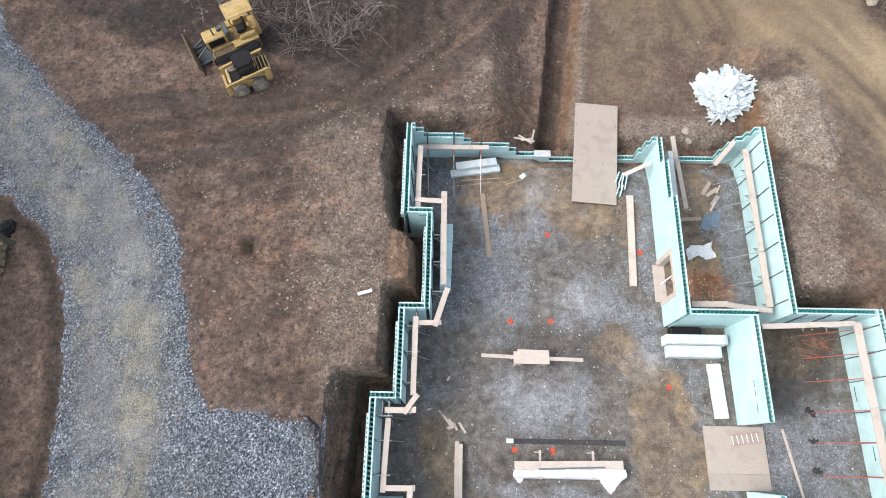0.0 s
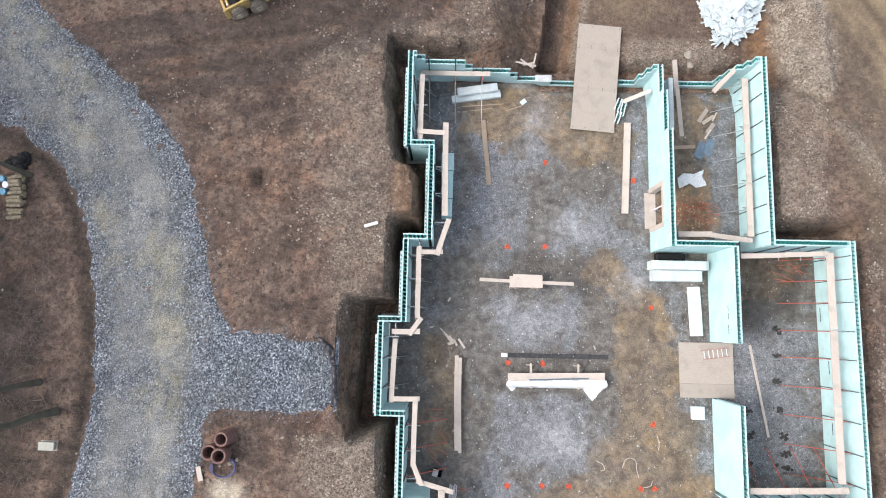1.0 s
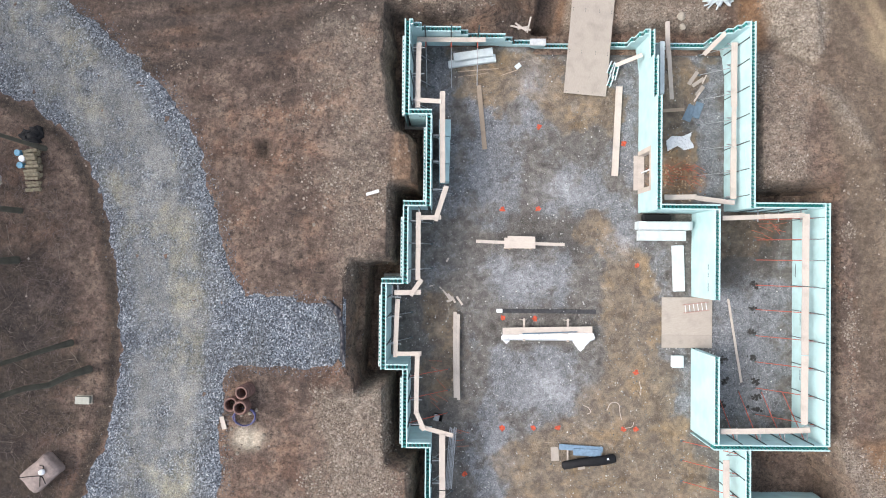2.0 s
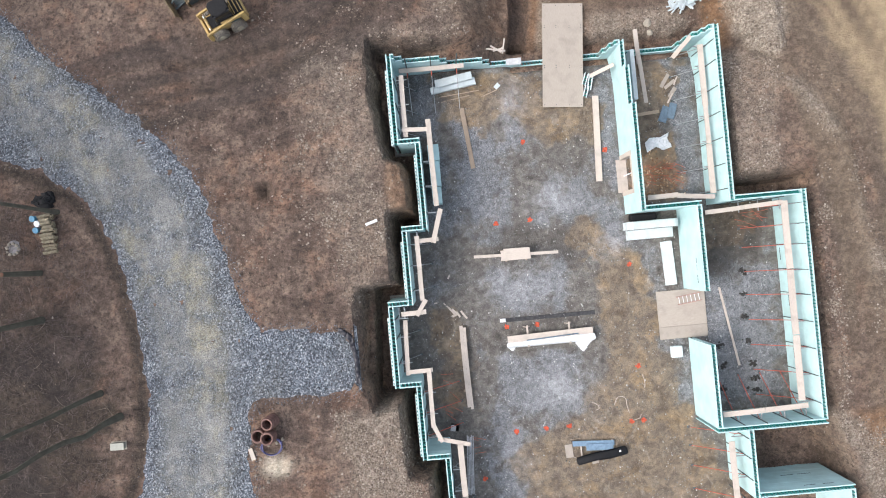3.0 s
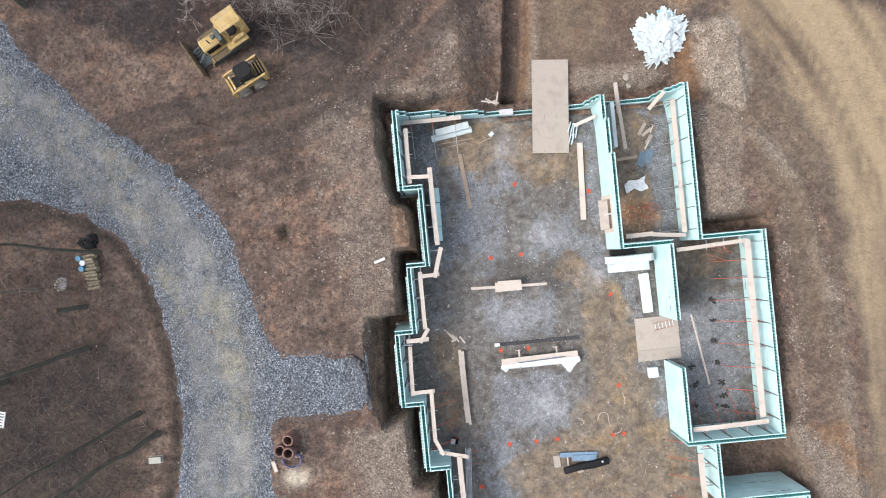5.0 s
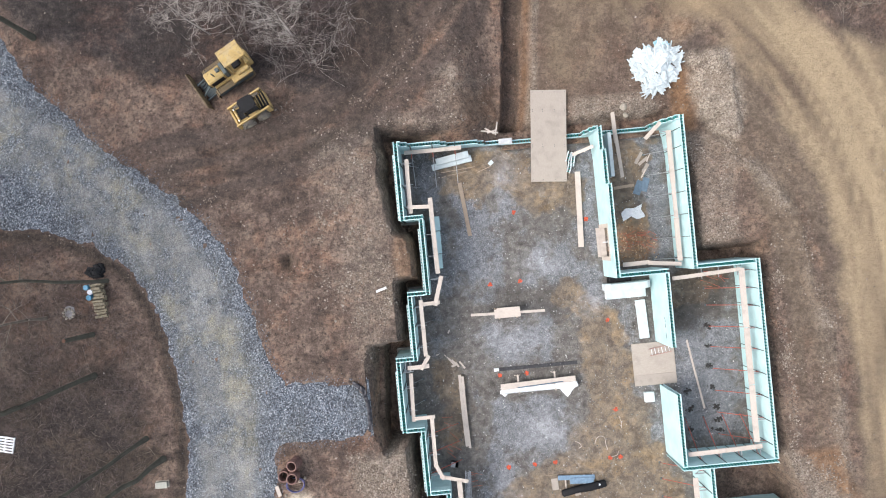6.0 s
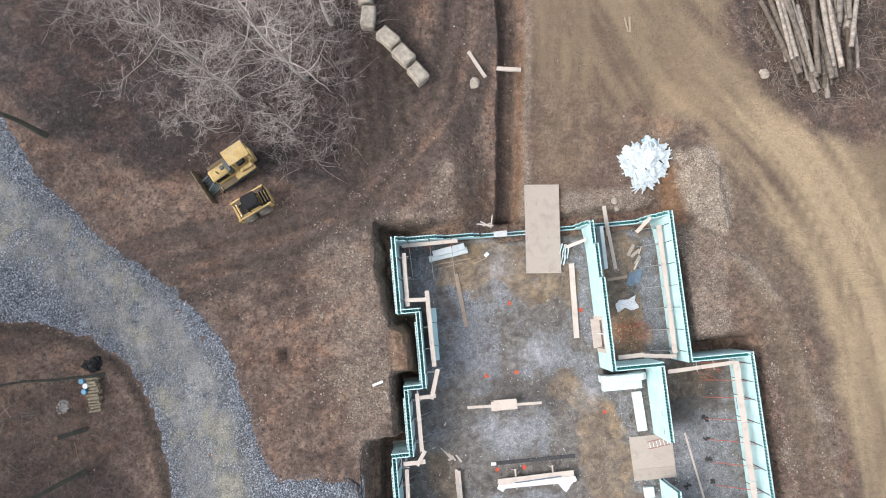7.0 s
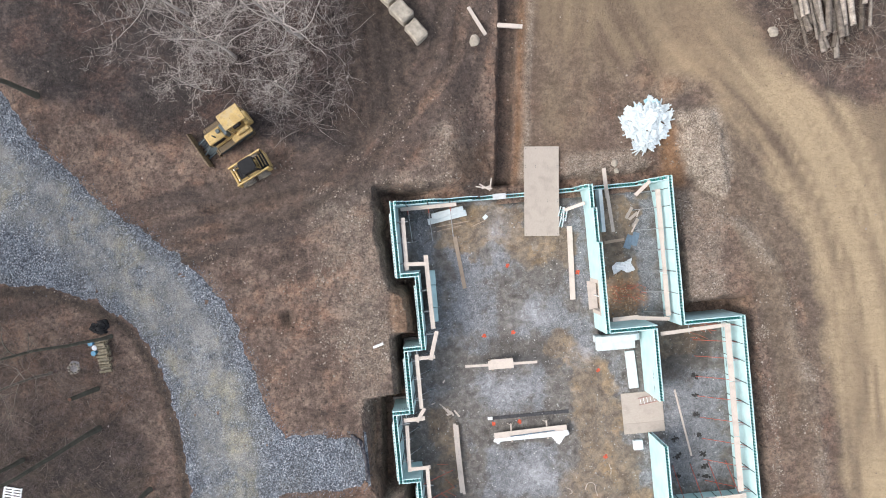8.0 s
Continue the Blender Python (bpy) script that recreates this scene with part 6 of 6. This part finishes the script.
# the covered crate at the bend
cr = thing("tarped_pallet", "grey-brown tarped load tied with a cord", "tarped load", m=pose(-18.45, -23.8, on_ground(-18.45, -23.8), 0, 0, 43))
bm = bmesh.new()
solid(bm, -0.9, 0.9, -0.62, 0.62, 0.0, 0.75, bevel=0.13)
bmesh.ops.subdivide_edges(bm, edges=bm.edges[:], cuts=3, use_grid_fill=True)
for v in bm.verts:
    v.co += noise.noise_vector(v.co * 2.3) * 0.06
part("tarp", bm, plain("grey_brown_tarp", (0.30, 0.235, 0.215), 0.7, vary=0.25), cr, smooth=True)
for pts in (((-0.8, 0.55), (-0.2, 0.1), (0.1, -0.2), (0.0, -0.6)), ((-0.3, -0.5), (0.1, -0.1), (0.5, 0.1), (0.4, 0.3))):
    cu = bpy.data.curves.new("cord", "CURVE")
    cu.dimensions, cu.bevel_depth = "3D", 0.022
    sp = cu.splines.new("POLY")
    pp = curve_through(pts, 6)
    sp.points.add(len(pp) - 1)
    for q, (x, y) in zip(sp.points, pp):
        q.co = (x, y, 0.79, 1)
    cu.materials.append(BLACK)
    ob = new("cord", cu)
    ob.parent = cr
bm = rock_bm(0.16, 2.0, 0.7, 2)
part("weight", bm, WHITE, cr, "pale lump holding the tarp").matrix_basis = pose(0.3, -0.05, 0.85)

# firewood stack with blue pails, and a dark bag
fw = thing("firewood_stack", "stack of cut firewood rounds under pale and blue scraps", "firewood", m=pose(-19.5, -8.15, on_ground(-19.5, -8.15), 0, 0, 4))
for i in range(11):
    y = 0.95 - 0.2 * i
    for k in range(2 if i < 8 else 1):
        bm = bmesh.new()
        tube(bm, (-0.36 + 0.2 * k + rk.uniform(-0.1, 0.1), y, 0.1 + 0.19 * k), (0.4 + rk.uniform(-0.12, 0.12), y + rk.uniform(-0.06, 0.06), 0.1 + 0.19 * k), rk.uniform(0.08, 0.11), sides=10)
        part("round", bm, plain("cut_wood", (0.30, 0.255, 0.175), 0.8, vary=0.4) if "cut_wood" not in bpy.data.materials else bpy.data.materials["cut_wood"], fw)
PAIL = plain("blue_pail", (0.10, 0.30, 0.46), 0.4)
for x, y, mt in ((-20.1, -7.25, PAIL), (-19.95, -7.9, PAIL), (-19.85, -7.55, WHITE)):
    pl = thing("pail", "blue plastic pail beside firewood" if mt is PAIL else "white plastic pail beside firewood", "pail", "pails", m=pose(x, y, on_ground(x, y), 8, -6, 0))
    bm = bmesh.new()
    tube(bm, (0, 0, 0), (0, 0, 0.38), 0.13, 0.16, 18)
    part("bucket", bm, mt, pl)
    bm = bmesh.new()
    tube(bm, (0, 0, 0.38), (0, 0, 0.41), 0.175, 0.165, 18)
    part("lid", bm, mt, pl)
bm = rock_bm(0.45, 9.0, 0.5, 4)
for v in bm.verts:
    v.co += noise.noise_vector(v.co * 5.0) * 0.16
    v.co.x *= 1.25
tagged(part("bag", bm, BLACK), "crumpled black bag lying on leaves", "bag").matrix_basis = pose(-19.6, -6.3, on_ground(-19.6, -6.3, 0.1))
ring = thing("fire_ring", "small burnt ring of pale stones and ash", "fire ring", m=pose(-21.5, -8.85, on_ground(-21.5, -8.85)))
for k in range(9):
    part("stone", rock_bm(rk.uniform(0.07, 0.13), k, 0.7), STONE, ring).matrix_basis = pose(0.33 * math.cos(k * 0.7), 0.3 * math.sin(k * 0.7), 0.06)
bm = bmesh.new()
bmesh.ops.create_cone(bm, cap_ends=True, segments=20, radius1=0.5, radius2=0.2, depth=0.06)
part("ash", bm, plain("ash", (0.30, 0.28, 0.28), 0.95, vary=0.3), ring)

board("board", "thin grey stake lying on the tan road", (17.3, 13.9), (17.42, 12.85), on_ground(17.3, 13.4, 0.04), 0.1, 0.05, GREYWOOD)
board("board", "thin grey stake lying on the tan road", (17.65, 13.9), (17.55, 12.8), on_ground(17.6, 13.4, 0.04), 0.13, 0.05, GREYWOOD)

# log stack
def log_material():
    n = Nodes("felled_logs", 0.9)
    bark = n.ramp(n.noise(3, 7, 0.75), (0.35, 0.35), (0.65, 1.0))
    tone = n.ramp(n.each(), (0.0, (0.085, 0.065, 0.05)), (0.3, (0.165, 0.135, 0.11)), (0.75, (0.27, 0.235, 0.205)), (1.0, (0.46, 0.40, 0.34)))
    n.color(n.mix(1.0, tone, bark, "MULTIPLY"))
    return n.bump(n.noise(9, 6, 0.7), 0.6, 0.03).mat


logs = thing("log_pile", "pile of long grey felled logs heaped at the wood's edge", "log pile")
rl = random.Random(23)
LOGS = log_material()
for i in range(52):
    row = i // 18
    u = (i % 18) / 17 + rl.uniform(-0.03, 0.03)
    x0, y0 = 27.9 + 5.0 * u, 7.9 + 0.8 * (u - 0.5) ** 2 * 4 - 0.9 * math.sin(u * 3.1) + rl.choice((0.0, 0.3, 0.8, 1.6, 2.6, 3.4)) + rl.uniform(-0.3, 0.4) + 0.4 * row
    L = rl.uniform(4.5, 8.5)
    lean = -0.28 * (u - 0.75) + rl.gauss(0, 0.10)
    r = rl.uniform(0.08, 0.2)
    z = on_ground(30, 9) + 0.15 + 0.33 * row + rl.uniform(-0.05, 0.1)
    a = Vector((x0, y0, z))
    b = a + Vector((-L * math.sin(lean), L * math.cos(lean), rl.uniform(-0.1, 0.35)))
    bm = bmesh.new()
    tube(bm, a, b, r, r * rl.uniform(0.7, 0.95), 9)
    bmesh.ops.subdivide_edges(bm, edges=[e for e in bm.edges if e.calc_length() > 2], cuts=4)
    for v in bm.verts:
        v.co += noise.noise_vector(v.co * 0.6 + Vector((i, 0, 0))) * 0.05
    part("log", bm, LOGS, logs)

# ---- trees, brush and stones ----
def skin(name, limbs, mat, sides=5):
    """One mesh of tapered round limbs; each limb is a list of (place, radius)."""
    verts, faces = [], []
    for limb in limbs:
        base, up = len(verts), None
        for i, (p, r) in enumerate(limb):
            d = (limb[min(i + 1, len(limb) - 1)][0] - limb[max(i - 1, 0)][0]).normalized()
            a = d.orthogonal().normalized() if up is None else (up - d * up.dot(d)).normalized()
            up = a
            b = d.cross(a)
            for k in range(sides):
                t = math.tau * k / sides
                verts.append(p + (a * math.cos(t) + b * math.sin(t)) * r)
        for i in range(len(limb) - 1):
            for k in range(sides):
                q = base + i * sides
                faces.append((q + k, q + (k + 1) % sides, q + sides + (k + 1) % sides, q + sides + k))
    me = bpy.data.meshes.new(name)
    me.from_pydata([tuple(v) for v in verts], [], faces)
    me.materials.append(mat)
    me.shade_smooth()
    return me


def grow(rng, start, way, length, radius, level, out, curl=0.22, lift=0.05, kids=(5, 7)):
    """A limb and its side shoots, out[level] collects them."""
    n = 6 if level < 2 else 4
    p, d, limb = start.copy(), way.normalized(), []
    for i in range(n + 1):
        limb.append((p.copy(), radius * (1 - 0.75 * i / n)))
        d = (d + Vector((rng.gauss(0, curl), rng.gauss(0, curl), rng.gauss(lift, curl * 0.6)))).normalized()
        p = p + d * (length / n)
    out[level].append(limb)
    if level >= len(out) - 1:
        return
    for _ in range(rng.randint(*kids)):
        i = rng.randint(1, n)
        q, r = limb[i]
        heading = (limb[i][0] - limb[i - 1][0]).normalized()
        side = Vector((rng.gauss(0, 1), rng.gauss(0, 1), rng.gauss(0.2, 0.6))).normalized()
        grow(rng, q, heading * 0.55 + side * 0.85, length * rng.uniform(0.4, 0.66), max(r * 0.6, 0.007), level + 1, out, curl, lift, kids)


def bare_tree(label, x, y, height, radius, crown_at, reach, seed, bark, lean=(0, 0), limbs_n=8, kids=(3, 5), levels=3):
    rng = random.Random(seed)
    ob = thing("tree", label, "tree", "bare trees", m=pose(x, y, on_ground(x, y, -0.1)))
    trunk, p = [], Vector((0, 0, 0))
    n = 10
    for i in range(n + 1):
        trunk.append((p.copy(), radius * (1.35 if i == 0 else 1 - 0.72 * i / n)))
        p = p + Vector((lean[0] + rng.gauss(0, 0.05), lean[1] + rng.gauss(0, 0.05), 1)) * (height / n)
    out = [[] for _ in range(levels + 1)]
    for k in range(limbs_n):
        f = crown_at + (0.98 - crown_at) * (k + rng.random()) / limbs_n
        i = min(n - 1, int(f * n))
        q = trunk[i][0].lerp(trunk[i + 1][0], f * n - i)
        a = k * 2.4 + rng.uniform(-0.5, 0.5)
        grow(rng, q, Vector((math.cos(a), math.sin(a), rng.uniform(0.2, 0.8))), reach * rng.uniform(0.7, 1.1) * (1.15 - 0.5 * f), max(trunk[i][1] * 0.5, 0.02), 1, out, kids=kids)
    new("trunk", skin("trunk", [trunk], bark, 9)).parent = ob
    crown = new("crown", skin("crown", [b for tier in out[1:] for b in tier], bark, 3))
    crown.parent = ob
    return ob


SYC = "pale-barked bare tree with spreading twisted limbs over brush"
for x, y, h, r, at, reach, seed, lean, n_ in ((-5.0, 11.8, 12.0, 0.15, 0.2, 4.4, 5, (-0.02, -0.13), 15), (-9.6, 10.8, 10.0, 0.12, 0.2, 3.8, 8, (0, -0.14), 12),
                                             (-3.0, 15.5, 12.0, 0.14, 0.25, 4.2, 12, (0, -0.05), 13), (-7.4, 14.5, 13.0, 0.15, 0.25, 4.4, 15, (0, -0.1), 13),
                                             (-12.5, 14.0, 11.0, 0.12, 0.25, 4.0, 19, (0, -0.1), 11), (-13.8, 20.5, 13.0, 0.15, 0.3, 4.4, 22, (0, 0), 9),
                                             (-3.5, 21.5, 12.0, 0.15, 0.3, 4.4, 25, (0, 0), 9), (-6.0, 8.0, 7.0, 0.07, 0.15, 2.6, 27, (0.02, -0.12), 10),
                                             (-11.5, 8.6, 6.0, 0.06, 0.15, 2.4, 28, (-0.05, -0.1), 9)):
    bare_tree(SYC, x, y, h, r * 0.85, at, reach * 1.05, seed, BARK, lean, n_, (3, 5), 4)
DARK = "slender dark-trunked bare tree in leaf litter by the road"
bare_tree(DARK, -19.0, -7.0, 15.0, 0.12, 0.5, 2.6, 31, DARKBARK, (-0.01, 0.01), 7, (2, 3))
bare_tree(DARK, -20.3, -12.9, 15.0, 0.17, 0.6, 2.4, 33, DARKBARK, (0, 0), 7, (2, 3))
bare_tree(DARK, -16.4, -18.55, 15.5, 0.17, 0.75, 2.2, 35, DARKBARK, (0, 0), 6, (2, 3))
bare_tree(DARK, -17.4, -17.2, 13.0, 0.15, 0.6, 1.6, 37, DARKBARK, (0, 0), 5, (2, 3))
bare_tree(DARK, -23.2, 9.5, 15.0, 0.19, 0.7, 2.6, 39, DARKBARK, (0, 0), 6, (2, 3))
bare_tree(DARK, -23.0, -9.0, 9.0, 0.10, 0.2, 3.2, 41, LOGWOOD, (0.02, 0), 12, (3, 5))
bare_tree(DARK, -25.5, -14.5, 13.0, 0.14, 0.45, 2.6, 43, DARKBARK, (0, 0), 6, (2, 3))
# Trees added beyond the view so that they shade the drive and litter.
UNSEEN_TREE = "tall bare woodland tree out of view, added to shade the drive"
for k, (x, y, h) in enumerate(((-30.5, -13, 19), (-32, -20.5, 21), (-29.5, -5.5, 18), (-33, -0.5, 21), (-35.5, -9.5, 23), (-34, -16.5, 22), (-37, -27, 22), (-31.5, 3.2, 18),
                               (-36, 6.2, 21), (-33, 11.5, 20), (-39, 0.8, 23), (-41, -5.5, 24), (-31, -29, 19), (-38, -14, 23), (-30.5, -9.3, 17), (-34.5, -3.2, 20))):
    bare_tree(UNSEEN_TREE, x, y, h, 0.40, 0.38, 5.0, 200 + k, DARKBARK, (0, 0), 22, (4, 5))
stub = thing("tree_stump", "tall cut trunk with a reddish-brown top in leaf litter", "stump", m=pose(-20.15, -10.3, on_ground(-20.15, -10.3, -0.1)))
bm = bmesh.new()
tube(bm, (0, 0, 0), (-0.06, 0.02, 2.9), 0.17, 0.13, 12)
part("trunk", bm, DARKBARK, stub)
bm = bmesh.new()
tube(bm, (-0.06, 0.02, 2.9), (-0.06, 0.02, 2.92), 0.12, 0.11, 12)
part("cut_face", bm, plain("red_heartwood", (0.17, 0.085, 0.055), 0.85), stub, "weathered brown cut face")


def scatter_limbs(count, area, tall, radius, seed, stems, clear=None, flat=0.5):
    """Thin stems over an area of the plan."""
    rng, out = random.Random(seed), []
    xs_, ys_ = [p[0] for p in area], [p[1] for p in area]
    spots = []
    while len(spots) < count:
        cand = np.random.RandomState(seed + len(spots)).rand(2000, 2) * (max(xs_) - min(xs_), max(ys_) - min(ys_)) + (min(xs_), min(ys_))
        ok = inside_by(cand[:, 0], cand[:, 1], area) + 0.8 * rough_field(cand[:, 0], cand[:, 1], 3.0, 61) > 0
        if clear is not None:
            ok &= inside_by(cand[:, 0], cand[:, 1], clear) < 0.2
        spots += cand[ok].tolist()
    spots = np.array(spots[:count])
    zs = ground_height(spots[:, 0], spots[:, 1])
    for (x, y), z in zip(spots, zs):
        for _ in range(stems):
            p, h = Vector((x + rng.gauss(0, 0.1), y + rng.gauss(0, 0.1), z - 0.03)), tall * rng.uniform(0.4, 1.2)
            d = Vector((rng.gauss(0, flat), rng.gauss(0, flat), 1)).normalized()
            limb = []
            for i in range(4):
                limb.append((p.copy(), radius * (1 - 0.25 * i) * rng.uniform(0.8, 1.2)))
                d = (d + Vector((rng.gauss(0, 0.25), rng.gauss(0, 0.25), -0.12))).normalized()
                p = p + d * (h / 3)
            out.append(limb)
    return out


WOODS = [(-13.5, 15), (-11.5, 9.5), (-9.4, 7.4), (-7.2, 5.6), (-3.4, 5.4), (-2.2, 7.2), (-1.8, 10), (-1.2, 13), (0.5, 16), (2.2, 26), (-24, 26), (-22, 17)]
MACHINES = [(-13.5, 6), (-9.5, 8.3), (-6.6, 4.6), (-9, 0.5)]
tagged(new("brush", skin("brush", scatter_limbs(2900, WOODS, 1.2, 0.010, 70, 4, MACHINES, 0.8), TWIG, 3)), "tangled leafless brown brush under the trees", "brush", kind="stuff")
tagged(new("brush", skin("brush", scatter_limbs(800, WOODS, 2.2, 0.012, 71, 3, MACHINES, 0.9), BARK, 3)), "pale leafless saplings and cane in the brush", "brush", kind="stuff")
UNDER = [(-14.5, 15), (-12, 9), (-9, 7), (-7, 5.2), (-2.5, 5), (-0.5, 6.5), (0.2, 9), (0.5, 12), (3.5, 16), (4.2, 26), (-24, 26), (-22, 17)]
tagged(new("brush", skin("brush", scatter_limbs(2600, UNDER, 0.55, 0.011, 74, 3, MACHINES, 1.0), plain("dead_stalks", (0.115, 0.072, 0.058), 0.9, vary=0.4, scale=2), 3)), "low reddish-brown dead stalks matted over soil", "brush", kind="stuff")
WEST = [(-32, -4), (-24, -4.8), (-19, -7.4), (-17, -10), (-16.3, -18), (-18, -26), (-26, -34), (-34, -34)]
tagged(new("brush", skin("brush", scatter_limbs(1700, WEST, 0.7, 0.011, 72, 3, None, 1.1), TWIG, 3)), "sparse fallen twigs and stems in leaf litter", "brush", kind="stuff")
tagged(new("brush", skin("brush", scatter_limbs(160, WEST, 1.5, 0.014, 75, 1, None, 2.2), LOGWOOD, 4)), "grey broken branches lying on leaf litter", "brush", kind="stuff")
EDGE = [(26, 10), (27.5, 7.0), (30, 5.6), (33, 6.0), (35, 9), (35, 16), (26, 16)]
tagged(new("brush", skin("brush", scatter_limbs(260, EDGE, 1.3, 0.02, 73, 3, None, 1.6), LOGWOOD, 3)), "broken branches strewn round the log pile", "brush", kind="stuff")


def stones(name, label, count, seed, low, high, density, mat):
    """Many small stones lying on the ground, thick where density is high."""
    rng = np.random.RandomState(seed)
    base = np.array([(1, 0, 0), (0, 1, 0), (-1, 0, 0), (0, -1, 0), (0.1, 0.1, 0.8), (-0.1, 0, -0.8)])
    tri = np.array([(0, 1, 4), (1, 2, 4), (2, 3, 4), (3, 0, 4), (1, 0, 5), (2, 1, 5), (3, 2, 5), (0, 3, 5)])
    spots = np.zeros((0, 2))
    while len(spots) < count:
        c = rng.rand(60000, 2) * (58, 48) + (-24, -33)
        c = c[rng.rand(len(c)) < density(c[:, 0], c[:, 1])]
        spots = np.concatenate([spots, c])
    spots = spots[:count]
    z = ground_height(spots[:, 0], spots[:, 1])
    size = low + (high - low) * rng.rand(count) ** 4
    turn = rng.rand(count) * math.tau
    shape = base[None] * (0.65 + 0.7 * rng.rand(count, 6, 1)) * size[:, None, None] * np.array((1, 0.8, 0.6))
    c, s = np.cos(turn)[:, None], np.sin(turn)[:, None]
    x = shape[..., 0] * c - shape[..., 1] * s + spots[:, :1]
    y = shape[..., 0] * s + shape[..., 1] * c + spots[:, 1:]
    v = np.stack([x, y, shape[..., 2] + (z + 0.15 * size)[:, None]], -1).reshape(-1, 3)
    f = (tri[None] + 6 * np.arange(count)[:, None, None]).reshape(-1, 3)
    me = bpy.data.meshes.new(name)
    me.from_pydata(v.tolist(), [], f.tolist())
    me.materials.append(mat)
    return tagged(new(name, me), label, "stones", kind="stuff")


def pebble_material():
    n = Nodes("pebbles", 0.9)
    r = n.island()
    n.color(n.ramp(r, (0.0, (0.10, 0.075, 0.057)), (0.5, (0.185, 0.146, 0.115)), (0.85, (0.28, 0.232, 0.19)), (1.0, (0.42, 0.365, 0.31))))
    return n.bump(n.noise(40, 3), 0.3, 0.01).mat


def stone_density(x, y):
    w = 0.5 + 0.5 * rough_field(x, y, 2.4, 81, 3)
    d = 0.012 + 0.25 * np.clip(w - 0.6, 0, 1)
    d = d + 0.9 * step(-0.5, 0.8, inside_by(x, y, [(-5.6, 1.5), (-1.3, 1.5), (-0.6, -13), (-3, -14), (-5, -8)])) * np.clip(w, 0, 1)
    d = d + 1.0 * step(-0.5, 0.8, inside_by(x, y, [(-4.5, -19), (-0.8, -19.3), (0.6, -33), (-6.5, -33), (-5, -24)])) * np.clip(w + 0.1, 0, 1)
    d = d + 0.6 * step(-0.4, 0.5, inside_by(x, y, [(-1.0, 1.0), (6.4, 1.0), (6.8, 4.6), (5.2, 5.0), (2.2, 2.2), (-1, 1.5)])) * np.clip(w + 0.2, 0, 1)
    d = d + 0.9 * step(-0.2, 0.3, inside_by(x, y, HEAP)) + 0.5 * step(-0.3, 0.5, inside_by(x, y, [(19.2, -1), (22.4, -1.5), (21.6, -5), (21.8, -8.4), (19.3, -8.4)]))
    d = d + 0.45 * np.exp(-(off_line(x, y, [(21.6, -2.8), (23.2, -3.7), (25.5, -7.0), (25.7, -10.0), (27.0, -15.5), (27.2, -30)]) / 0.5) ** 2)
    d = d + 0.4 * step(-0.3, 0.4, inside_by(x, y, [(10, 0.9), (18.5, 0.9), (18, 2.5), (10, 2.6)])) + 0.5 * np.exp(-((x - 23.9) / 0.5) ** 2) * step(-24, -20, y) * (1 - step(-10, -9, y))
    d = d + 0.8 * step(-0.3, 0.6, inside_by(x, y, [(23.6, -22.4), (25.8, -23), (27.4, -27), (26, -31), (24.6, -26)]))
    d = d * np.clip(0.2 + 1.7 * rough_field(x, y, 1.1, 82, 4), 0.04, 1.5)
    d = d * (1 - 0.93 * step(-0.5, 0.8, np.maximum(inside_by(x, y, [(-30, 3), (-16, 3.6), (-3, 3.4), (2, 7), (4, 12), (4, 40), (-60, 40)]), inside_by(x, y, [(-60, -1), (-24, -3), (-18, -6), (-15, -10), (-15, -18), (-17, -26), (-25, -46), (-60, -46)]))))
    d = d * (inside_by(x, y, ROAD) < 0.1) * (1 - 0.9 * step(0.2, 0.6, inside_by(x, y, DIG)))
    tan_way = step(-1, 1, inside_by(x, y, [(10, 5), (12, 40), (23.5, 40), (24.6, 10), (31, 3.6), (36, 2.5), (40, -60), (29, -60), (27.8, -13), (24.2, 2), (17, 7.5)]))
    return np.clip(1.6 * d * (1 - 0.93 * tan_way), 0, 1)


stones("pebbles", "pale pebbles and broken stone scattered over brown soil", 52000, 91, 0.013, 0.09, stone_density, pebble_material())
stones("road_stones", "loose grey stones spilled along the road edges", 5000, 92, 0.015, 0.05, lambda x, y: 0.9 * np.exp(-((inside_by(x, y, ROAD) + 0.05) / 0.3) ** 2) * (1 - 0.95 * ((x < -13.5) & (y < -2.5))), GRAVEL)


def floor_stones(count, seed):
    rng = np.random.RandomState(seed)
    c = rng.rand(count * 3, 2) * (23.5, 32) + (-1.2, -32.3)
    w = rough_field(c[:, 0], c[:, 1], 1.7, 95)
    c = c[(inside_by(c[:, 0], c[:, 1], INSIDE) > 0.2) & (rng.rand(len(c)) < 0.35 + 0.5 * w)][:count]
    rr = random.Random(seed)
    bm_v, bm_f = [], []
    for (x, y), z in zip(c.tolist(), floor_height(c[:, 0], c[:, 1]).tolist()):
        s, a = 0.014 + 0.05 * rr.random() ** 4, rr.random() * math.tau
        k = len(bm_v)
        for i in range(4):
            bm_v.append((x + s * rr.uniform(0.6, 1.2) * math.cos(a + i * 1.57), y + s * rr.uniform(0.6, 1.2) * math.sin(a + i * 1.57), z))
        bm_v.append((x, y, z + s))
        bm_f.extend([(k, k + 1, k + 4), (k + 1, k + 2, k + 4), (k + 2, k + 3, k + 4), (k + 3, k, k + 4)])
    me = bpy.data.meshes.new("floor_stones")
    me.from_pydata(bm_v, [], bm_f)
    n = Nodes("fill_stones", 0.85)
    n.color(n.ramp(n.island(), (0.0, (0.10, 0.10, 0.10)), (0.6, (0.30, 0.30, 0.29)), (1.0, (0.58, 0.57, 0.54))))
    me.materials.append(n.mat)
    return tagged(new("floor_stones", me), "loose pale chips of stone on the fill", "stones", kind="stuff")


floor_stones(9000, 97)
